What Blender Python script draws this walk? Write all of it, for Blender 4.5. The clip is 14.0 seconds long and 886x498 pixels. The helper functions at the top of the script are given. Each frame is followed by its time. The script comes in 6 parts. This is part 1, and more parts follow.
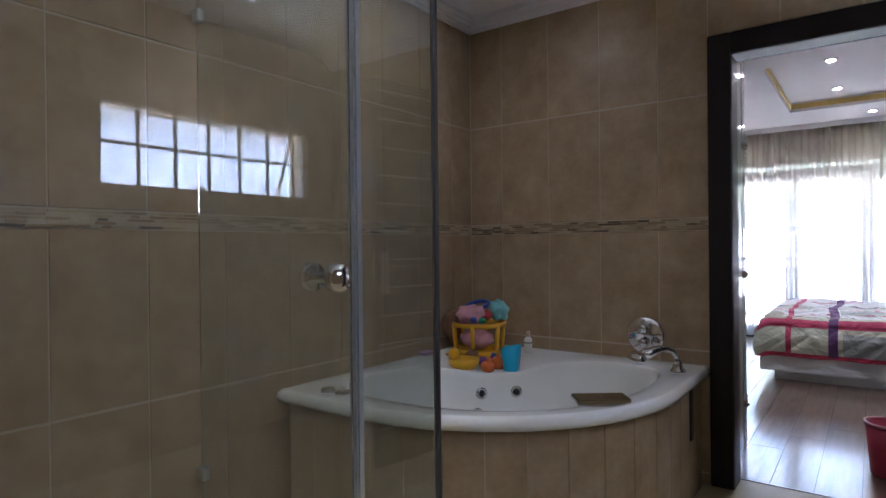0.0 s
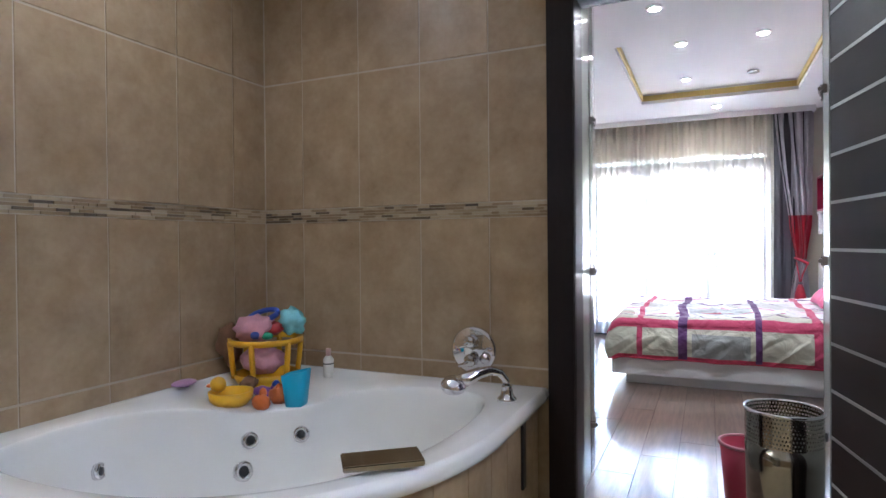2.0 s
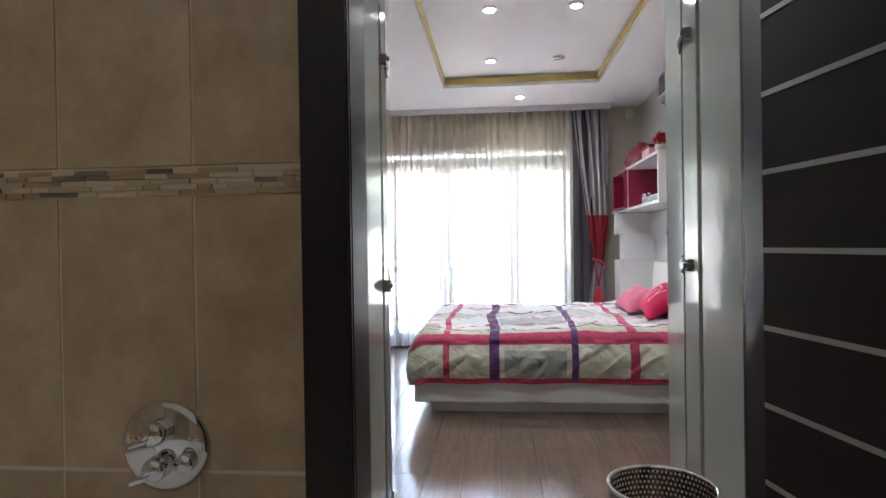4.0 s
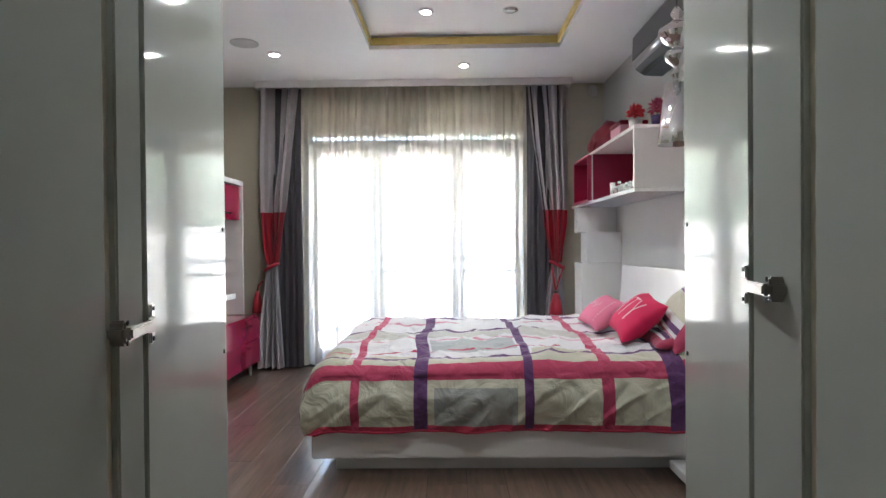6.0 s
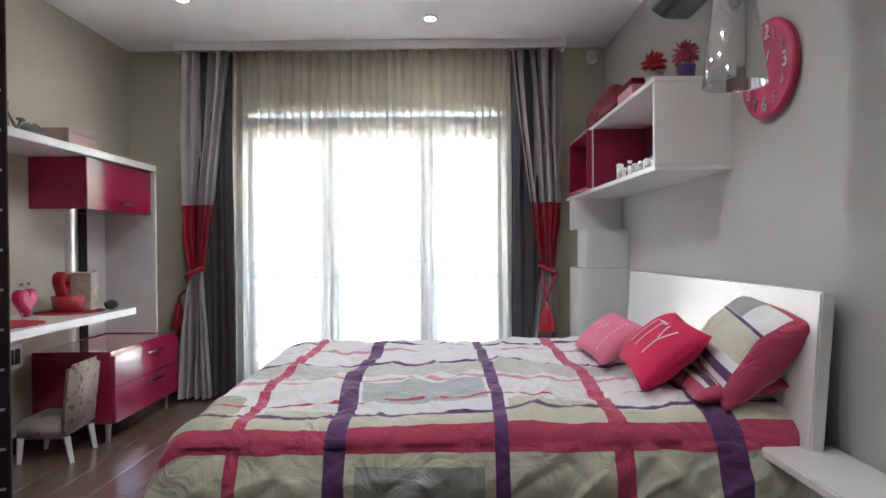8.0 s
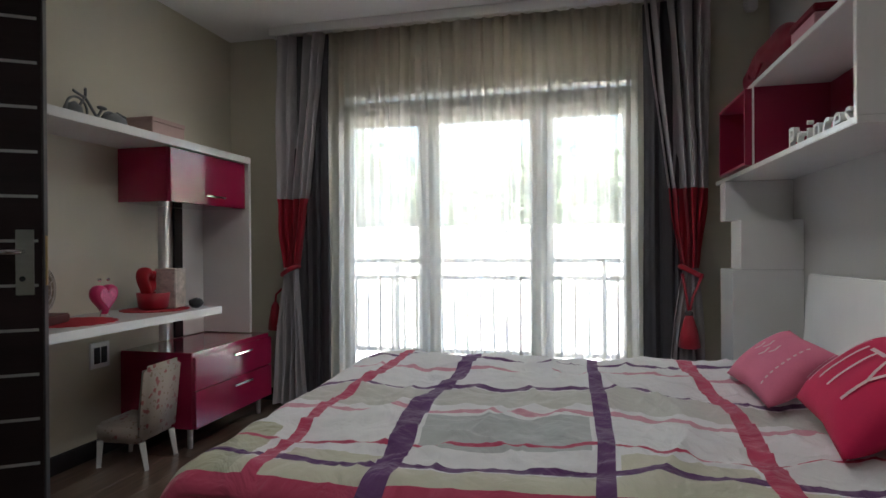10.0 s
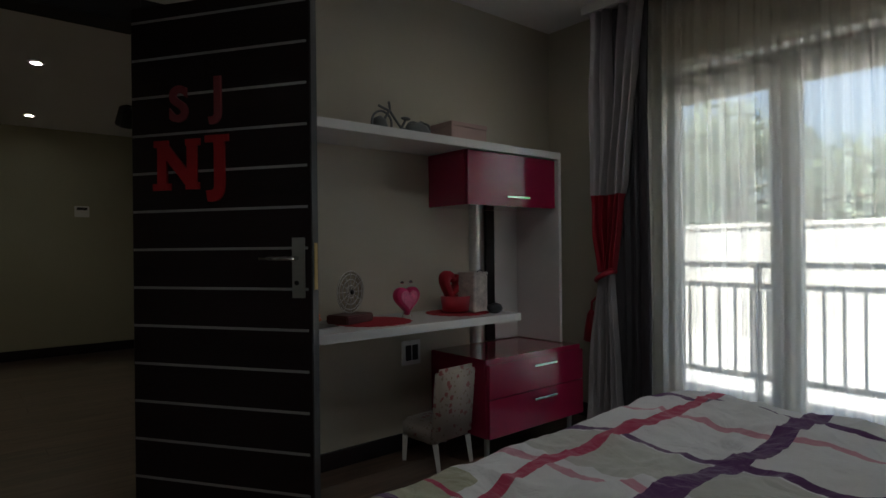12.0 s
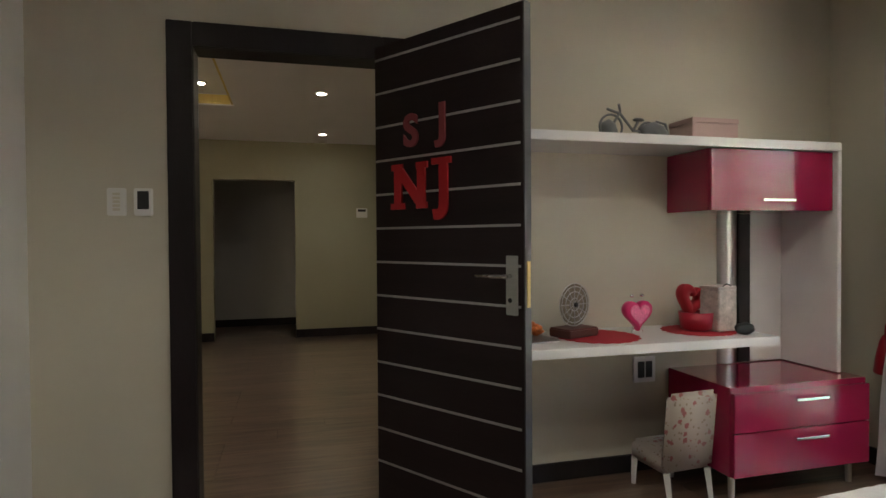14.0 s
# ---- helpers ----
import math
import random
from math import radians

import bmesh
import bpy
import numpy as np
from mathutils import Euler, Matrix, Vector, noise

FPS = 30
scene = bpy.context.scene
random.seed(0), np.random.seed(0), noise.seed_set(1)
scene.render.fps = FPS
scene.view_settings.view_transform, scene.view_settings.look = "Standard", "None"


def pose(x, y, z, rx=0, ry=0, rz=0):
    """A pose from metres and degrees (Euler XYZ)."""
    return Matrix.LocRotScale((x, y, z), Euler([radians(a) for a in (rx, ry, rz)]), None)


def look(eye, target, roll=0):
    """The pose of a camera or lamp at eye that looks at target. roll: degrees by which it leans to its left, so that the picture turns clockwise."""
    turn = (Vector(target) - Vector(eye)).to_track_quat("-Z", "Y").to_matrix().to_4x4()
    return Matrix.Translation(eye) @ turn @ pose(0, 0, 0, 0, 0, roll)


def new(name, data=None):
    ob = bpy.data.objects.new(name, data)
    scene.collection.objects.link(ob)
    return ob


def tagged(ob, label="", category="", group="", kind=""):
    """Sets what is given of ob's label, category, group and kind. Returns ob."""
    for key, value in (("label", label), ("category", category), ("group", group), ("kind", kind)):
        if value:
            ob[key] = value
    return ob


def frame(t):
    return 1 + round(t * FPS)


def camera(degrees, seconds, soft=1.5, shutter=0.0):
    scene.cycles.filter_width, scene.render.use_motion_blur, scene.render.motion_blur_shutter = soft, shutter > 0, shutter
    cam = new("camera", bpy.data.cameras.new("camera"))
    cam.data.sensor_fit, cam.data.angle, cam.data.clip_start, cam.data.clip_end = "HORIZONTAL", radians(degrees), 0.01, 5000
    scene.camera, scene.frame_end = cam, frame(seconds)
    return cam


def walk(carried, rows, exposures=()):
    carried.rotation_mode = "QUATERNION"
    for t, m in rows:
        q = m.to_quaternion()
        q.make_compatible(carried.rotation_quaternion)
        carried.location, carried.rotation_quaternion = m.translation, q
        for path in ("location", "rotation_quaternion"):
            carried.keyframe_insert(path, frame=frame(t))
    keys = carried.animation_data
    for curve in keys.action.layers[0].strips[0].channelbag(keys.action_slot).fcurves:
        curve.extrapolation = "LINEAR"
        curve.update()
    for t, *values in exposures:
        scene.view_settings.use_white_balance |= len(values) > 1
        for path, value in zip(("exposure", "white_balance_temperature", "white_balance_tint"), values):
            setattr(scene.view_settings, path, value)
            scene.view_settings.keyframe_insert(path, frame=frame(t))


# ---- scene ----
cam = camera(74.3, 14.0)
PATH = [
    (0, (0.122, -0.303, 1.175), (-1.062, 1.309, 1.169), -0.6),
    (0.5, (0.131, -0.133, 1.156), (-1.027, 1.497, 1.147), -0.7),
    (1, (0.119, 0.088, 1.143), (-0.974, 1.763, 1.134), -0.7),
    (1.5, (0.079, 0.303, 1.15), (-0.883, 2.056, 1.137), -0.6),
    (2, (0.043, 0.541, 1.14), (-0.783, 2.362, 1.124), -0.5),
    (2.5, (-0.019, 0.789, 1.157), (-0.71, 2.666, 1.139), -0.6),
    (3, (-0.097, 1.04, 1.156), (-0.588, 2.979, 1.141), -0.5),
    (3.5, (-0.127, 1.294, 1.131), (-0.433, 3.27, 1.117), -0.8),
    (5.8, (0.003, 2.52, 1.137), (-0.035, 4.52, 1.121), -0.4),
    (6, (0.011, 2.606, 1.128), (-0.016, 4.606, 1.109), -0.5),
    (6.5, (0.057, 2.867, 1.14), (0.04, 4.867, 1.122), -0.5),
    (7, (0.092, 3.091, 1.138), (0.093, 5.091, 1.113), -0.5),
    (7.2, (0.118, 3.211, 1.128), (0.119, 5.211, 1.11), -0.5),
    (9.3, (0.272, 3.989, 1.106), (0.175, 5.986, 1.096), -0.4),
    (9.5, (0.279, 4.039, 1.098), (0.101, 6.031, 1.093), -0.4),
    (10, (0.332, 4.188, 1.08), (-0.127, 6.134, 1.075), -0.4),
    (10.5, (0.34, 4.355, 1.082), (-0.39, 6.217, 1.077), -0.4),
    (11, (0.336, 4.479, 1.091), (-0.64, 6.224, 1.083), -0.4),
    (11.5, (0.399, 4.658, 1.095), (-0.874, 6.201, 1.092), -0.6),
    (12, (0.483, 4.814, 1.104), (-1.051, 6.097, 1.103), -0.6),
    (12.5, (0.5, 4.868, 1.142), (-1.169, 5.969, 1.126), -0.4),
    (13, (0.544, 4.892, 1.17), (-1.237, 5.802, 1.159), -0.6),
    (13.5, (0.539, 4.907, 1.197), (-1.324, 5.635, 1.171), -0.4),
    (14, (0.531, 4.978, 1.214), (-1.402, 5.49, 1.179), -0.4),
]
EXPOSURES = [(0.0, 4.5, 5350, 16), (0.5, 4.7, 5350, 16), (1.5, 5.25, 5400, 15), (2.4, 5.5, 5350, 13), (3.0, 5.3, 5450, 12), (3.7, 4.95, 5700, 11), (5.8, 4.65, 5900, 9), (6.4, 4.6, 5900, 9), (7.2, 4.62, 5900, 9), (9.3, 3.72, 6000, 8), (10.5, 2.97, 6100, 6), (11.5, 2.15, 6000, 4), (12.0, 2.0, 6050, 4), (12.5, 2.35, 6100, 4), (13.0, 3.0, 6300, 6), (14.0, 3.95, 6850, 7)]
walk(cam, [(t, look(eye, target, roll)) for t, eye, target, roll in PATH], EXPOSURES)

# ---- light ----
world = bpy.data.worlds.new("sky")
scene.world = world
world.use_nodes = True
wn = world.node_tree.nodes
sky = wn.new("ShaderNodeTexSky")
sky.sky_type, sky.sun_disc = "NISHITA", False
sky.sun_elevation, sky.sun_rotation = radians(58), radians(200)
sky.air_density, sky.dust_density = 1.0, 6.0
wn["Background"].inputs["Strength"].default_value = 0.15
world.node_tree.links.new(sky.outputs["Color"], wn["Background"].inputs["Color"])
sun_data = bpy.data.lights.new("sun", "SUN")
sun_data.energy, sun_data.angle, sun_data.color = 5.0, radians(0.6), (1, 0.96, 0.9)
sun = new("sun", sun_data)
sun.matrix_world = look((0, 0, 20), (6, 16, -8))


# ---- materials ----
def shader(name, rough=0.5, metal=0.0, coat=0.0, sheen=0.0, spec=0.5):
    m = bpy.data.materials.new(name)
    m.use_nodes = True
    b = m.node_tree.nodes["Principled BSDF"]
    b.inputs["Roughness"].default_value = rough
    b.inputs["Metallic"].default_value = metal
    b.inputs["Coat Weight"].default_value = coat
    b.inputs["Coat Roughness"].default_value = 0.08
    b.inputs["Sheen Weight"].default_value = sheen
    b.inputs["Specular IOR Level"].default_value = spec
    return m, m.node_tree.nodes, m.node_tree.links, b


def mat(name, color, rough=0.5, metal=0.0, vary=0.12, scale=6.0, bump=0.05, fine=120.0, coat=0.0, sheen=0.0, stretch=(1, 1, 1), piece=0.0, spec=0.5):
    """A surface with broad and fine variation; piece: how much one piece differs from the next."""
    m, n, l, b = shader(name, rough, metal, coat, sheen, spec)
    co = n.new("ShaderNodeTexCoord")
    mp = n.new("ShaderNodeMapping")
    mp.inputs["Scale"].default_value = stretch
    l.new(co.outputs["Object"], mp.inputs["Vector"])
    big, small = n.new("ShaderNodeTexNoise"), n.new("ShaderNodeTexNoise")
    big.inputs["Scale"].default_value, big.inputs["Detail"].default_value = scale, 5
    small.inputs["Scale"].default_value, small.inputs["Detail"].default_value = fine, 3
    l.new(mp.outputs["Vector"], big.inputs["Vector"]), l.new(mp.outputs["Vector"], small.inputs["Vector"])
    add = n.new("ShaderNodeMath")
    add.operation = "MULTIPLY_ADD"
    add.inputs[1].default_value = 0.35
    l.new(small.outputs["Fac"], add.inputs[0]), l.new(big.outputs["Fac"], add.inputs[2])
    last = add.outputs[0]
    if piece:
        info, more = n.new("ShaderNodeObjectInfo"), n.new("ShaderNodeMath")
        more.operation = "MULTIPLY_ADD"
        more.inputs[1].default_value = piece
        l.new(info.outputs["Random"], more.inputs[0]), l.new(last, more.inputs[2])
        last = more.outputs[0]
    ramp = n.new("ShaderNodeMapRange")
    ramp.inputs["From Min"].default_value, ramp.inputs["From Max"].default_value = 0.35, 1.0 + piece
    ramp.inputs["To Min"].default_value, ramp.inputs["To Max"].default_value = 1 - vary, 1 + vary
    l.new(last, ramp.inputs["Value"])
    mul = n.new("ShaderNodeVectorMath")
    mul.operation = "SCALE"
    mul.inputs[0].default_value = color
    l.new(ramp.outputs["Result"], mul.inputs["Scale"])
    l.new(mul.outputs["Vector"], b.inputs["Base Color"])
    if bump:
        bp = n.new("ShaderNodeBump")
        bp.inputs["Strength"].default_value, bp.inputs["Distance"].default_value = bump, 0.01
        l.new(last, bp.inputs["Height"])
        l.new(bp.outputs["Normal"], b.inputs["Normal"])
    return m


def glow(name, color, strength):
    m = bpy.data.materials.new(name)
    m.use_nodes = True
    n, l = m.node_tree.nodes, m.node_tree.links
    n.remove(n["Principled BSDF"])
    e = n.new("ShaderNodeEmission")
    e.inputs["Color"].default_value, e.inputs["Strength"].default_value = (*color, 1), strength
    l.new(e.outputs[0], n["Material Output"].inputs["Surface"])
    return m


def glass(name, color, rough=0.0, ior=1.45):
    m, n, l, b = shader(name, rough)
    b.inputs["Base Color"].default_value = (*color, 1)
    b.inputs["Transmission Weight"].default_value = 1
    b.inputs["IOR"].default_value = ior
    return m


def filmed_glass(name, color, veil, share):
    """Clear glass with a thin uneven pale veil that stands in for reflected light."""
    m = glass(name, color, ior=1.62)
    n, l = m.node_tree.nodes, m.node_tree.links
    d, mix, co, spots, streak = n.new("ShaderNodeBsdfDiffuse"), n.new("ShaderNodeMixShader"), n.new("ShaderNodeTexCoord"), n.new("ShaderNodeTexNoise"), n.new("ShaderNodeMapping")
    d.inputs["Color"].default_value = (*veil, 1)
    streak.inputs["Scale"].default_value = (6, 6, 1.2)
    spots.inputs["Scale"].default_value, spots.inputs["Detail"].default_value = 1.5, 5
    l.new(co.outputs["Object"], streak.inputs["Vector"]), l.new(streak.outputs["Vector"], spots.inputs["Vector"])
    amount = n.new("ShaderNodeMapRange")
    amount.inputs["From Min"].default_value, amount.inputs["From Max"].default_value = 0.3, 0.75
    amount.inputs["To Min"].default_value, amount.inputs["To Max"].default_value = share * 0.5, share * 2.0
    l.new(spots.outputs["Fac"], amount.inputs["Value"]), l.new(amount.outputs["Result"], mix.inputs[0])
    l.new(n["Principled BSDF"].outputs[0], mix.inputs[1]), l.new(d.outputs[0], mix.inputs[2])
    l.new(mix.outputs[0], n["Material Output"].inputs["Surface"])
    return m


def cloth_sheer(name, color, open_share):
    """Thin net: part of the light passes straight, the rest is scattered."""
    m = bpy.data.materials.new(name)
    m.use_nodes = True
    n, l = m.node_tree.nodes, m.node_tree.links
    n.remove(n["Principled BSDF"])
    t, d, f = n.new("ShaderNodeBsdfTransparent"), n.new("ShaderNodeBsdfTranslucent"), n.new("ShaderNodeBsdfDiffuse")
    d.inputs["Color"].default_value = f.inputs["Color"].default_value = (*color, 1)
    a, c = n.new("ShaderNodeMixShader"), n.new("ShaderNodeMixShader")
    a.inputs[0].default_value = 0.22
    l.new(d.outputs[0], a.inputs[1]), l.new(f.outputs[0], a.inputs[2])
    weave = n.new("ShaderNodeTexNoise")
    weave.inputs["Scale"].default_value, weave.inputs["Detail"].default_value = 1.0, 1.5
    co, gather = n.new("ShaderNodeTexCoord"), n.new("ShaderNodeMapping")
    gather.inputs["Scale"].default_value = (9, 2, 0.10)
    l.new(co.outputs["Object"], gather.inputs["Vector"]), l.new(gather.outputs["Vector"], weave.inputs["Vector"])
    share = n.new("ShaderNodeMapRange")
    share.inputs["To Min"].default_value, share.inputs["To Max"].default_value = 1 - open_share - 0.20, 1 - open_share + 0.20
    l.new(weave.outputs["Fac"], share.inputs["Value"])
    l.new(share.outputs["Result"], c.inputs[0])
    l.new(t.outputs[0], c.inputs[1]), l.new(a.outputs[0], c.inputs[2])
    l.new(c.outputs[0], n["Material Output"].inputs["Surface"])
    return m


def tile_mat():
    """Beige glazed stone-look tile, clouded differently on every piece."""
    m, n, l, b = shader("beige_tile", 0.4, coat=0.05)
    co, info, off = n.new("ShaderNodeTexCoord"), n.new("ShaderNodeObjectInfo"), n.new("ShaderNodeVectorMath")
    off.operation = "MULTIPLY_ADD"
    off.inputs[1].default_value = (37, 23, 51)
    l.new(info.outputs["Random"], off.inputs[0]), l.new(co.outputs["Object"], off.inputs[2])
    big, small = n.new("ShaderNodeTexNoise"), n.new("ShaderNodeTexNoise")
    big.inputs["Scale"].default_value, big.inputs["Detail"].default_value = 7, 6
    big.inputs["Roughness"].default_value = 0.62
    small.inputs["Scale"].default_value, small.inputs["Detail"].default_value = 45, 4
    l.new(off.outputs[0], big.inputs["Vector"]), l.new(off.outputs[0], small.inputs["Vector"])
    mix = n.new("ShaderNodeMath")
    mix.operation, mix.inputs[1].default_value = "MULTIPLY_ADD", 0.25
    l.new(small.outputs["Fac"], mix.inputs[0]), l.new(big.outputs["Fac"], mix.inputs[2])
    ramp = n.new("ShaderNodeValToRGB")
    e = ramp.color_ramp.elements
    e[0].position, e[0].color = 0.34, (0.27, 0.185, 0.097, 1)
    e[1].position, e[1].color = 0.92, (0.455, 0.35, 0.225, 1)
    l.new(mix.outputs[0], ramp.inputs["Fac"])
    l.new(ramp.outputs["Color"], b.inputs["Base Color"])
    bp = n.new("ShaderNodeBump")
    bp.inputs["Strength"].default_value, bp.inputs["Distance"].default_value = 0.06, 0.01
    l.new(mix.outputs[0], bp.inputs["Height"]), l.new(bp.outputs["Normal"], b.inputs["Normal"])
    return m


def plank_mat():
    """Dark laminate with grain along the plank and a different tone for each."""
    m, n, l, b = shader("dark_wood_floor", 0.3, coat=1.0, spec=0.9)
    b.inputs["Coat Roughness"].default_value = 0.11
    co, info, off, mp = n.new("ShaderNodeTexCoord"), n.new("ShaderNodeObjectInfo"), n.new("ShaderNodeVectorMath"), n.new("ShaderNodeMapping")
    geo, both = n.new("ShaderNodeNewGeometry"), n.new("ShaderNodeMath")
    l.new(info.outputs["Random"], both.inputs[0]), l.new(geo.outputs["Random Per Island"], both.inputs[1])
    off.operation = "MULTIPLY_ADD"
    off.inputs[1].default_value = (17, 31, 9)
    mp.inputs["Scale"].default_value = (14, 1.1, 14)
    l.new(both.outputs[0], off.inputs[0]), l.new(co.outputs["Object"], off.inputs[2]), l.new(off.outputs[0], mp.inputs["Vector"])
    g = n.new("ShaderNodeTexNoise")
    g.inputs["Scale"].default_value, g.inputs["Detail"].default_value, g.inputs["Roughness"].default_value = 2.2, 8, 0.65
    l.new(mp.outputs["Vector"], g.inputs["Vector"])
    add = n.new("ShaderNodeMath")
    add.operation, add.inputs[1].default_value = "MULTIPLY_ADD", 0.14
    l.new(both.outputs[0], add.inputs[0]), l.new(g.outputs["Fac"], add.inputs[2])
    ramp = n.new("ShaderNodeValToRGB")
    e = ramp.color_ramp.elements
    e[0].position, e[0].color = 0.35, (0.045, 0.027, 0.019, 1)
    e[1].position, e[1].color = 0.85, (0.25, 0.16, 0.115, 1)
    l.new(add.outputs[0], ramp.inputs["Fac"]), l.new(ramp.outputs["Color"], b.inputs["Base Color"])
    bp = n.new("ShaderNodeBump")
    bp.inputs["Strength"].default_value, bp.inputs["Distance"].default_value = 0.04, 0.003
    l.new(g.outputs["Fac"], bp.inputs["Height"]), l.new(bp.outputs["Normal"], b.inputs["Normal"])
    return m


def stripes_mat(name, along, across, base_a, base_b, base_c, sheen=0.3):
    """Woven check: bands (centre, half width, colour) over U and over V of the cloth, on pale blocks."""
    m, n, l, b = shader(name, 0.85, sheen=sheen)
    uv, sep = n.new("ShaderNodeUVMap"), n.new("ShaderNodeSeparateXYZ")
    l.new(uv.outputs[0], sep.inputs[0])

    def band(source, centre, half):
        d = n.new("ShaderNodeMath")
        d.operation, d.inputs[1].default_value = "COMPARE", centre
        d.inputs[2].default_value = half
        l.new(source, d.inputs[0])
        return d.outputs[0]

    def over(under, color, fac):
        mx = n.new("ShaderNodeMix")
        mx.data_type = "RGBA"
        l.new(fac, mx.inputs["Factor"])
        if isinstance(under, tuple):
            mx.inputs["A"].default_value = (*under, 1)
        else:
            l.new(under, mx.inputs["A"])
        mx.inputs["B"].default_value = (*color, 1)
        return mx.outputs["Result"]

    col = base_a
    for source, centre, half, color in base_b:
        col = over(col, color, band(sep.outputs[source], centre, half))
    if base_c:
        for cu, hu, cv, hv, color in base_c:
            both = n.new("ShaderNodeMath")
            both.operation = "MULTIPLY"
            l.new(band(sep.outputs[0], cu, hu), both.inputs[0]), l.new(band(sep.outputs[1], cv, hv), both.inputs[1])
            col = over(col, color, both.outputs[0])
    for centre, half, color in across:
        col = over(col, color, band(sep.outputs[1], centre, half))
    for centre, half, color in along:
        col = over(col, color, band(sep.outputs[0], centre, half))
    noise_t = n.new("ShaderNodeTexNoise")
    noise_t.inputs["Scale"].default_value, noise_t.inputs["Detail"].default_value = 350, 3
    bp, cr, wr = n.new("ShaderNodeBump"), n.new("ShaderNodeBump"), n.new("ShaderNodeTexNoise")
    bp.inputs["Strength"].default_value, bp.inputs["Distance"].default_value = 0.15, 0.002
    wr.inputs["Scale"].default_value, wr.inputs["Detail"].default_value, wr.inputs["Distortion"].default_value = 7, 4, 1.2
    cr.inputs["Strength"].default_value, cr.inputs["Distance"].default_value = 0.8, 0.035
    co = n.new("ShaderNodeTexCoord")
    l.new(co.outputs["Object"], wr.inputs["Vector"]), l.new(co.outputs["Object"], noise_t.inputs["Vector"])
    l.new(wr.outputs["Fac"], cr.inputs["Height"]), l.new(cr.outputs["Normal"], bp.inputs["Normal"])
    l.new(noise_t.outputs["Fac"], bp.inputs["Height"]), l.new(bp.outputs["Normal"], b.inputs["Normal"])
    l.new(col, b.inputs["Base Color"])
    return m


M_TILE, M_PLANK = tile_mat(), plank_mat()
M_GROUT = mat("pale_grout", (0.50, 0.43, 0.33), 0.8)
M_BATHFLOOR = mat("cream_floor_tile", (0.5, 0.42, 0.26), 0.3)
M_CERAMIC = mat("white_acrylic", (0.82, 0.82, 0.8), 0.12, vary=0.03, bump=0.0, coat=0.5)
M_CHROME = mat("chrome", (0.75, 0.75, 0.76), 0.08, 1.0, vary=0.05, bump=0.0)
M_HINGE = mat("nickel_hinge", (0.30, 0.28, 0.26), 0.34, 1.0, vary=0.1, bump=0.0)
M_STEEL = mat("brushed_steel", (0.55, 0.54, 0.52), 0.3, 1.0, vary=0.08, bump=0.02, stretch=(1, 1, 20))
M_POLISHED = mat("polished_steel", (0.38, 0.36, 0.32), 0.12, 1.0, vary=0.08, bump=0.0)
M_WENGE = mat("dark_wenge_wood", (0.018, 0.0135, 0.015), 0.42, vary=0.35, scale=5, bump=0.03, stretch=(1, 1, 0.15), spec=0.25)
M_WENGE_LEAF = mat("wenge_veneer", (0.02, 0.012, 0.013), 0.42, vary=0.4, scale=5, bump=0.03, stretch=(0.15, 1, 2), spec=0.3)
M_ALU = mat("aluminium_strip", (0.5, 0.5, 0.5), 0.35, 0.7, vary=0.05, bump=0.0)
M_BRASS = mat("brass_plate", (0.65, 0.48, 0.2), 0.3, 1.0, vary=0.08)
M_SHOWER = filmed_glass("shower_glass", (0.84, 0.875, 0.85), (0.56, 0.57, 0.53), 0.012)
M_PANE = glass("window_glass", (0.97, 0.98, 0.98))
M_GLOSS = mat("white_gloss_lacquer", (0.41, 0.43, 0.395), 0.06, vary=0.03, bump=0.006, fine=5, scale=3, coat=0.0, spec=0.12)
M_CREAM_EDGE = mat("cream_board", (0.62, 0.58, 0.48), 0.3, vary=0.05)
M_SHELF = mat("white_satin_board", (0.78, 0.77, 0.76), 0.25, vary=0.03, bump=0.0, coat=0.3)
M_PINK = mat("magenta_gloss_lacquer", (0.34, 0.012, 0.062), 0.12, vary=0.06, bump=0.0, coat=0.8)
M_PINK_IN = mat("crimson_board", (0.24, 0.008, 0.04), 0.35, vary=0.06)
M_WALL = mat("warm_grey_paint", (0.55, 0.51, 0.415), 0.75, vary=0.04, scale=2, bump=0.04, fine=260)
M_WALL2 = mat("grey_paint", (0.47, 0.46, 0.445), 0.75, vary=0.04, scale=2, bump=0.04, fine=260)
# Darker than cream: the hall's dimness is put into the paint colour.
M_HALL = mat("dimmed_cream_paint", (0.36, 0.345, 0.245), 0.75, vary=0.04, scale=2, bump=0.04, fine=260)
M_CEIL = mat("ceiling_white", (0.84, 0.83, 0.83), 0.85, vary=0.02, scale=2, bump=0.02)
M_COVE = mat("gold_paint", (0.70, 0.55, 0.18), 0.5, vary=0.1)
M_CURTAIN = mat("silver_taffeta", (0.47, 0.44, 0.46), 0.3, vary=0.22, scale=3, bump=0.06, sheen=0.12, stretch=(1, 1, 0.2))
M_CURTAIN_DARK = mat("dark_grey_taffeta", (0.06, 0.057, 0.066), 0.55, vary=0.2, scale=3, sheen=0.03, stretch=(1, 1, 0.2))
M_RED_CLOTH = mat("red_satin", (0.36, 0.008, 0.026), 0.42, vary=0.15, bump=0.06, sheen=0.1)
M_SHEER = cloth_sheer("ivory_voile", (0.90, 0.87, 0.79), 0.27)
M_FRAME = mat("grey_aluminium_frame", (0.11, 0.12, 0.125), 0.4, 0.3, vary=0.05)
M_WHITE_FRAME = mat("white_frame_paint", (0.75, 0.75, 0.73), 0.4, vary=0.04)
M_RAIL = mat("grey_rail_paint", (0.16, 0.165, 0.17), 0.5, vary=0.08)
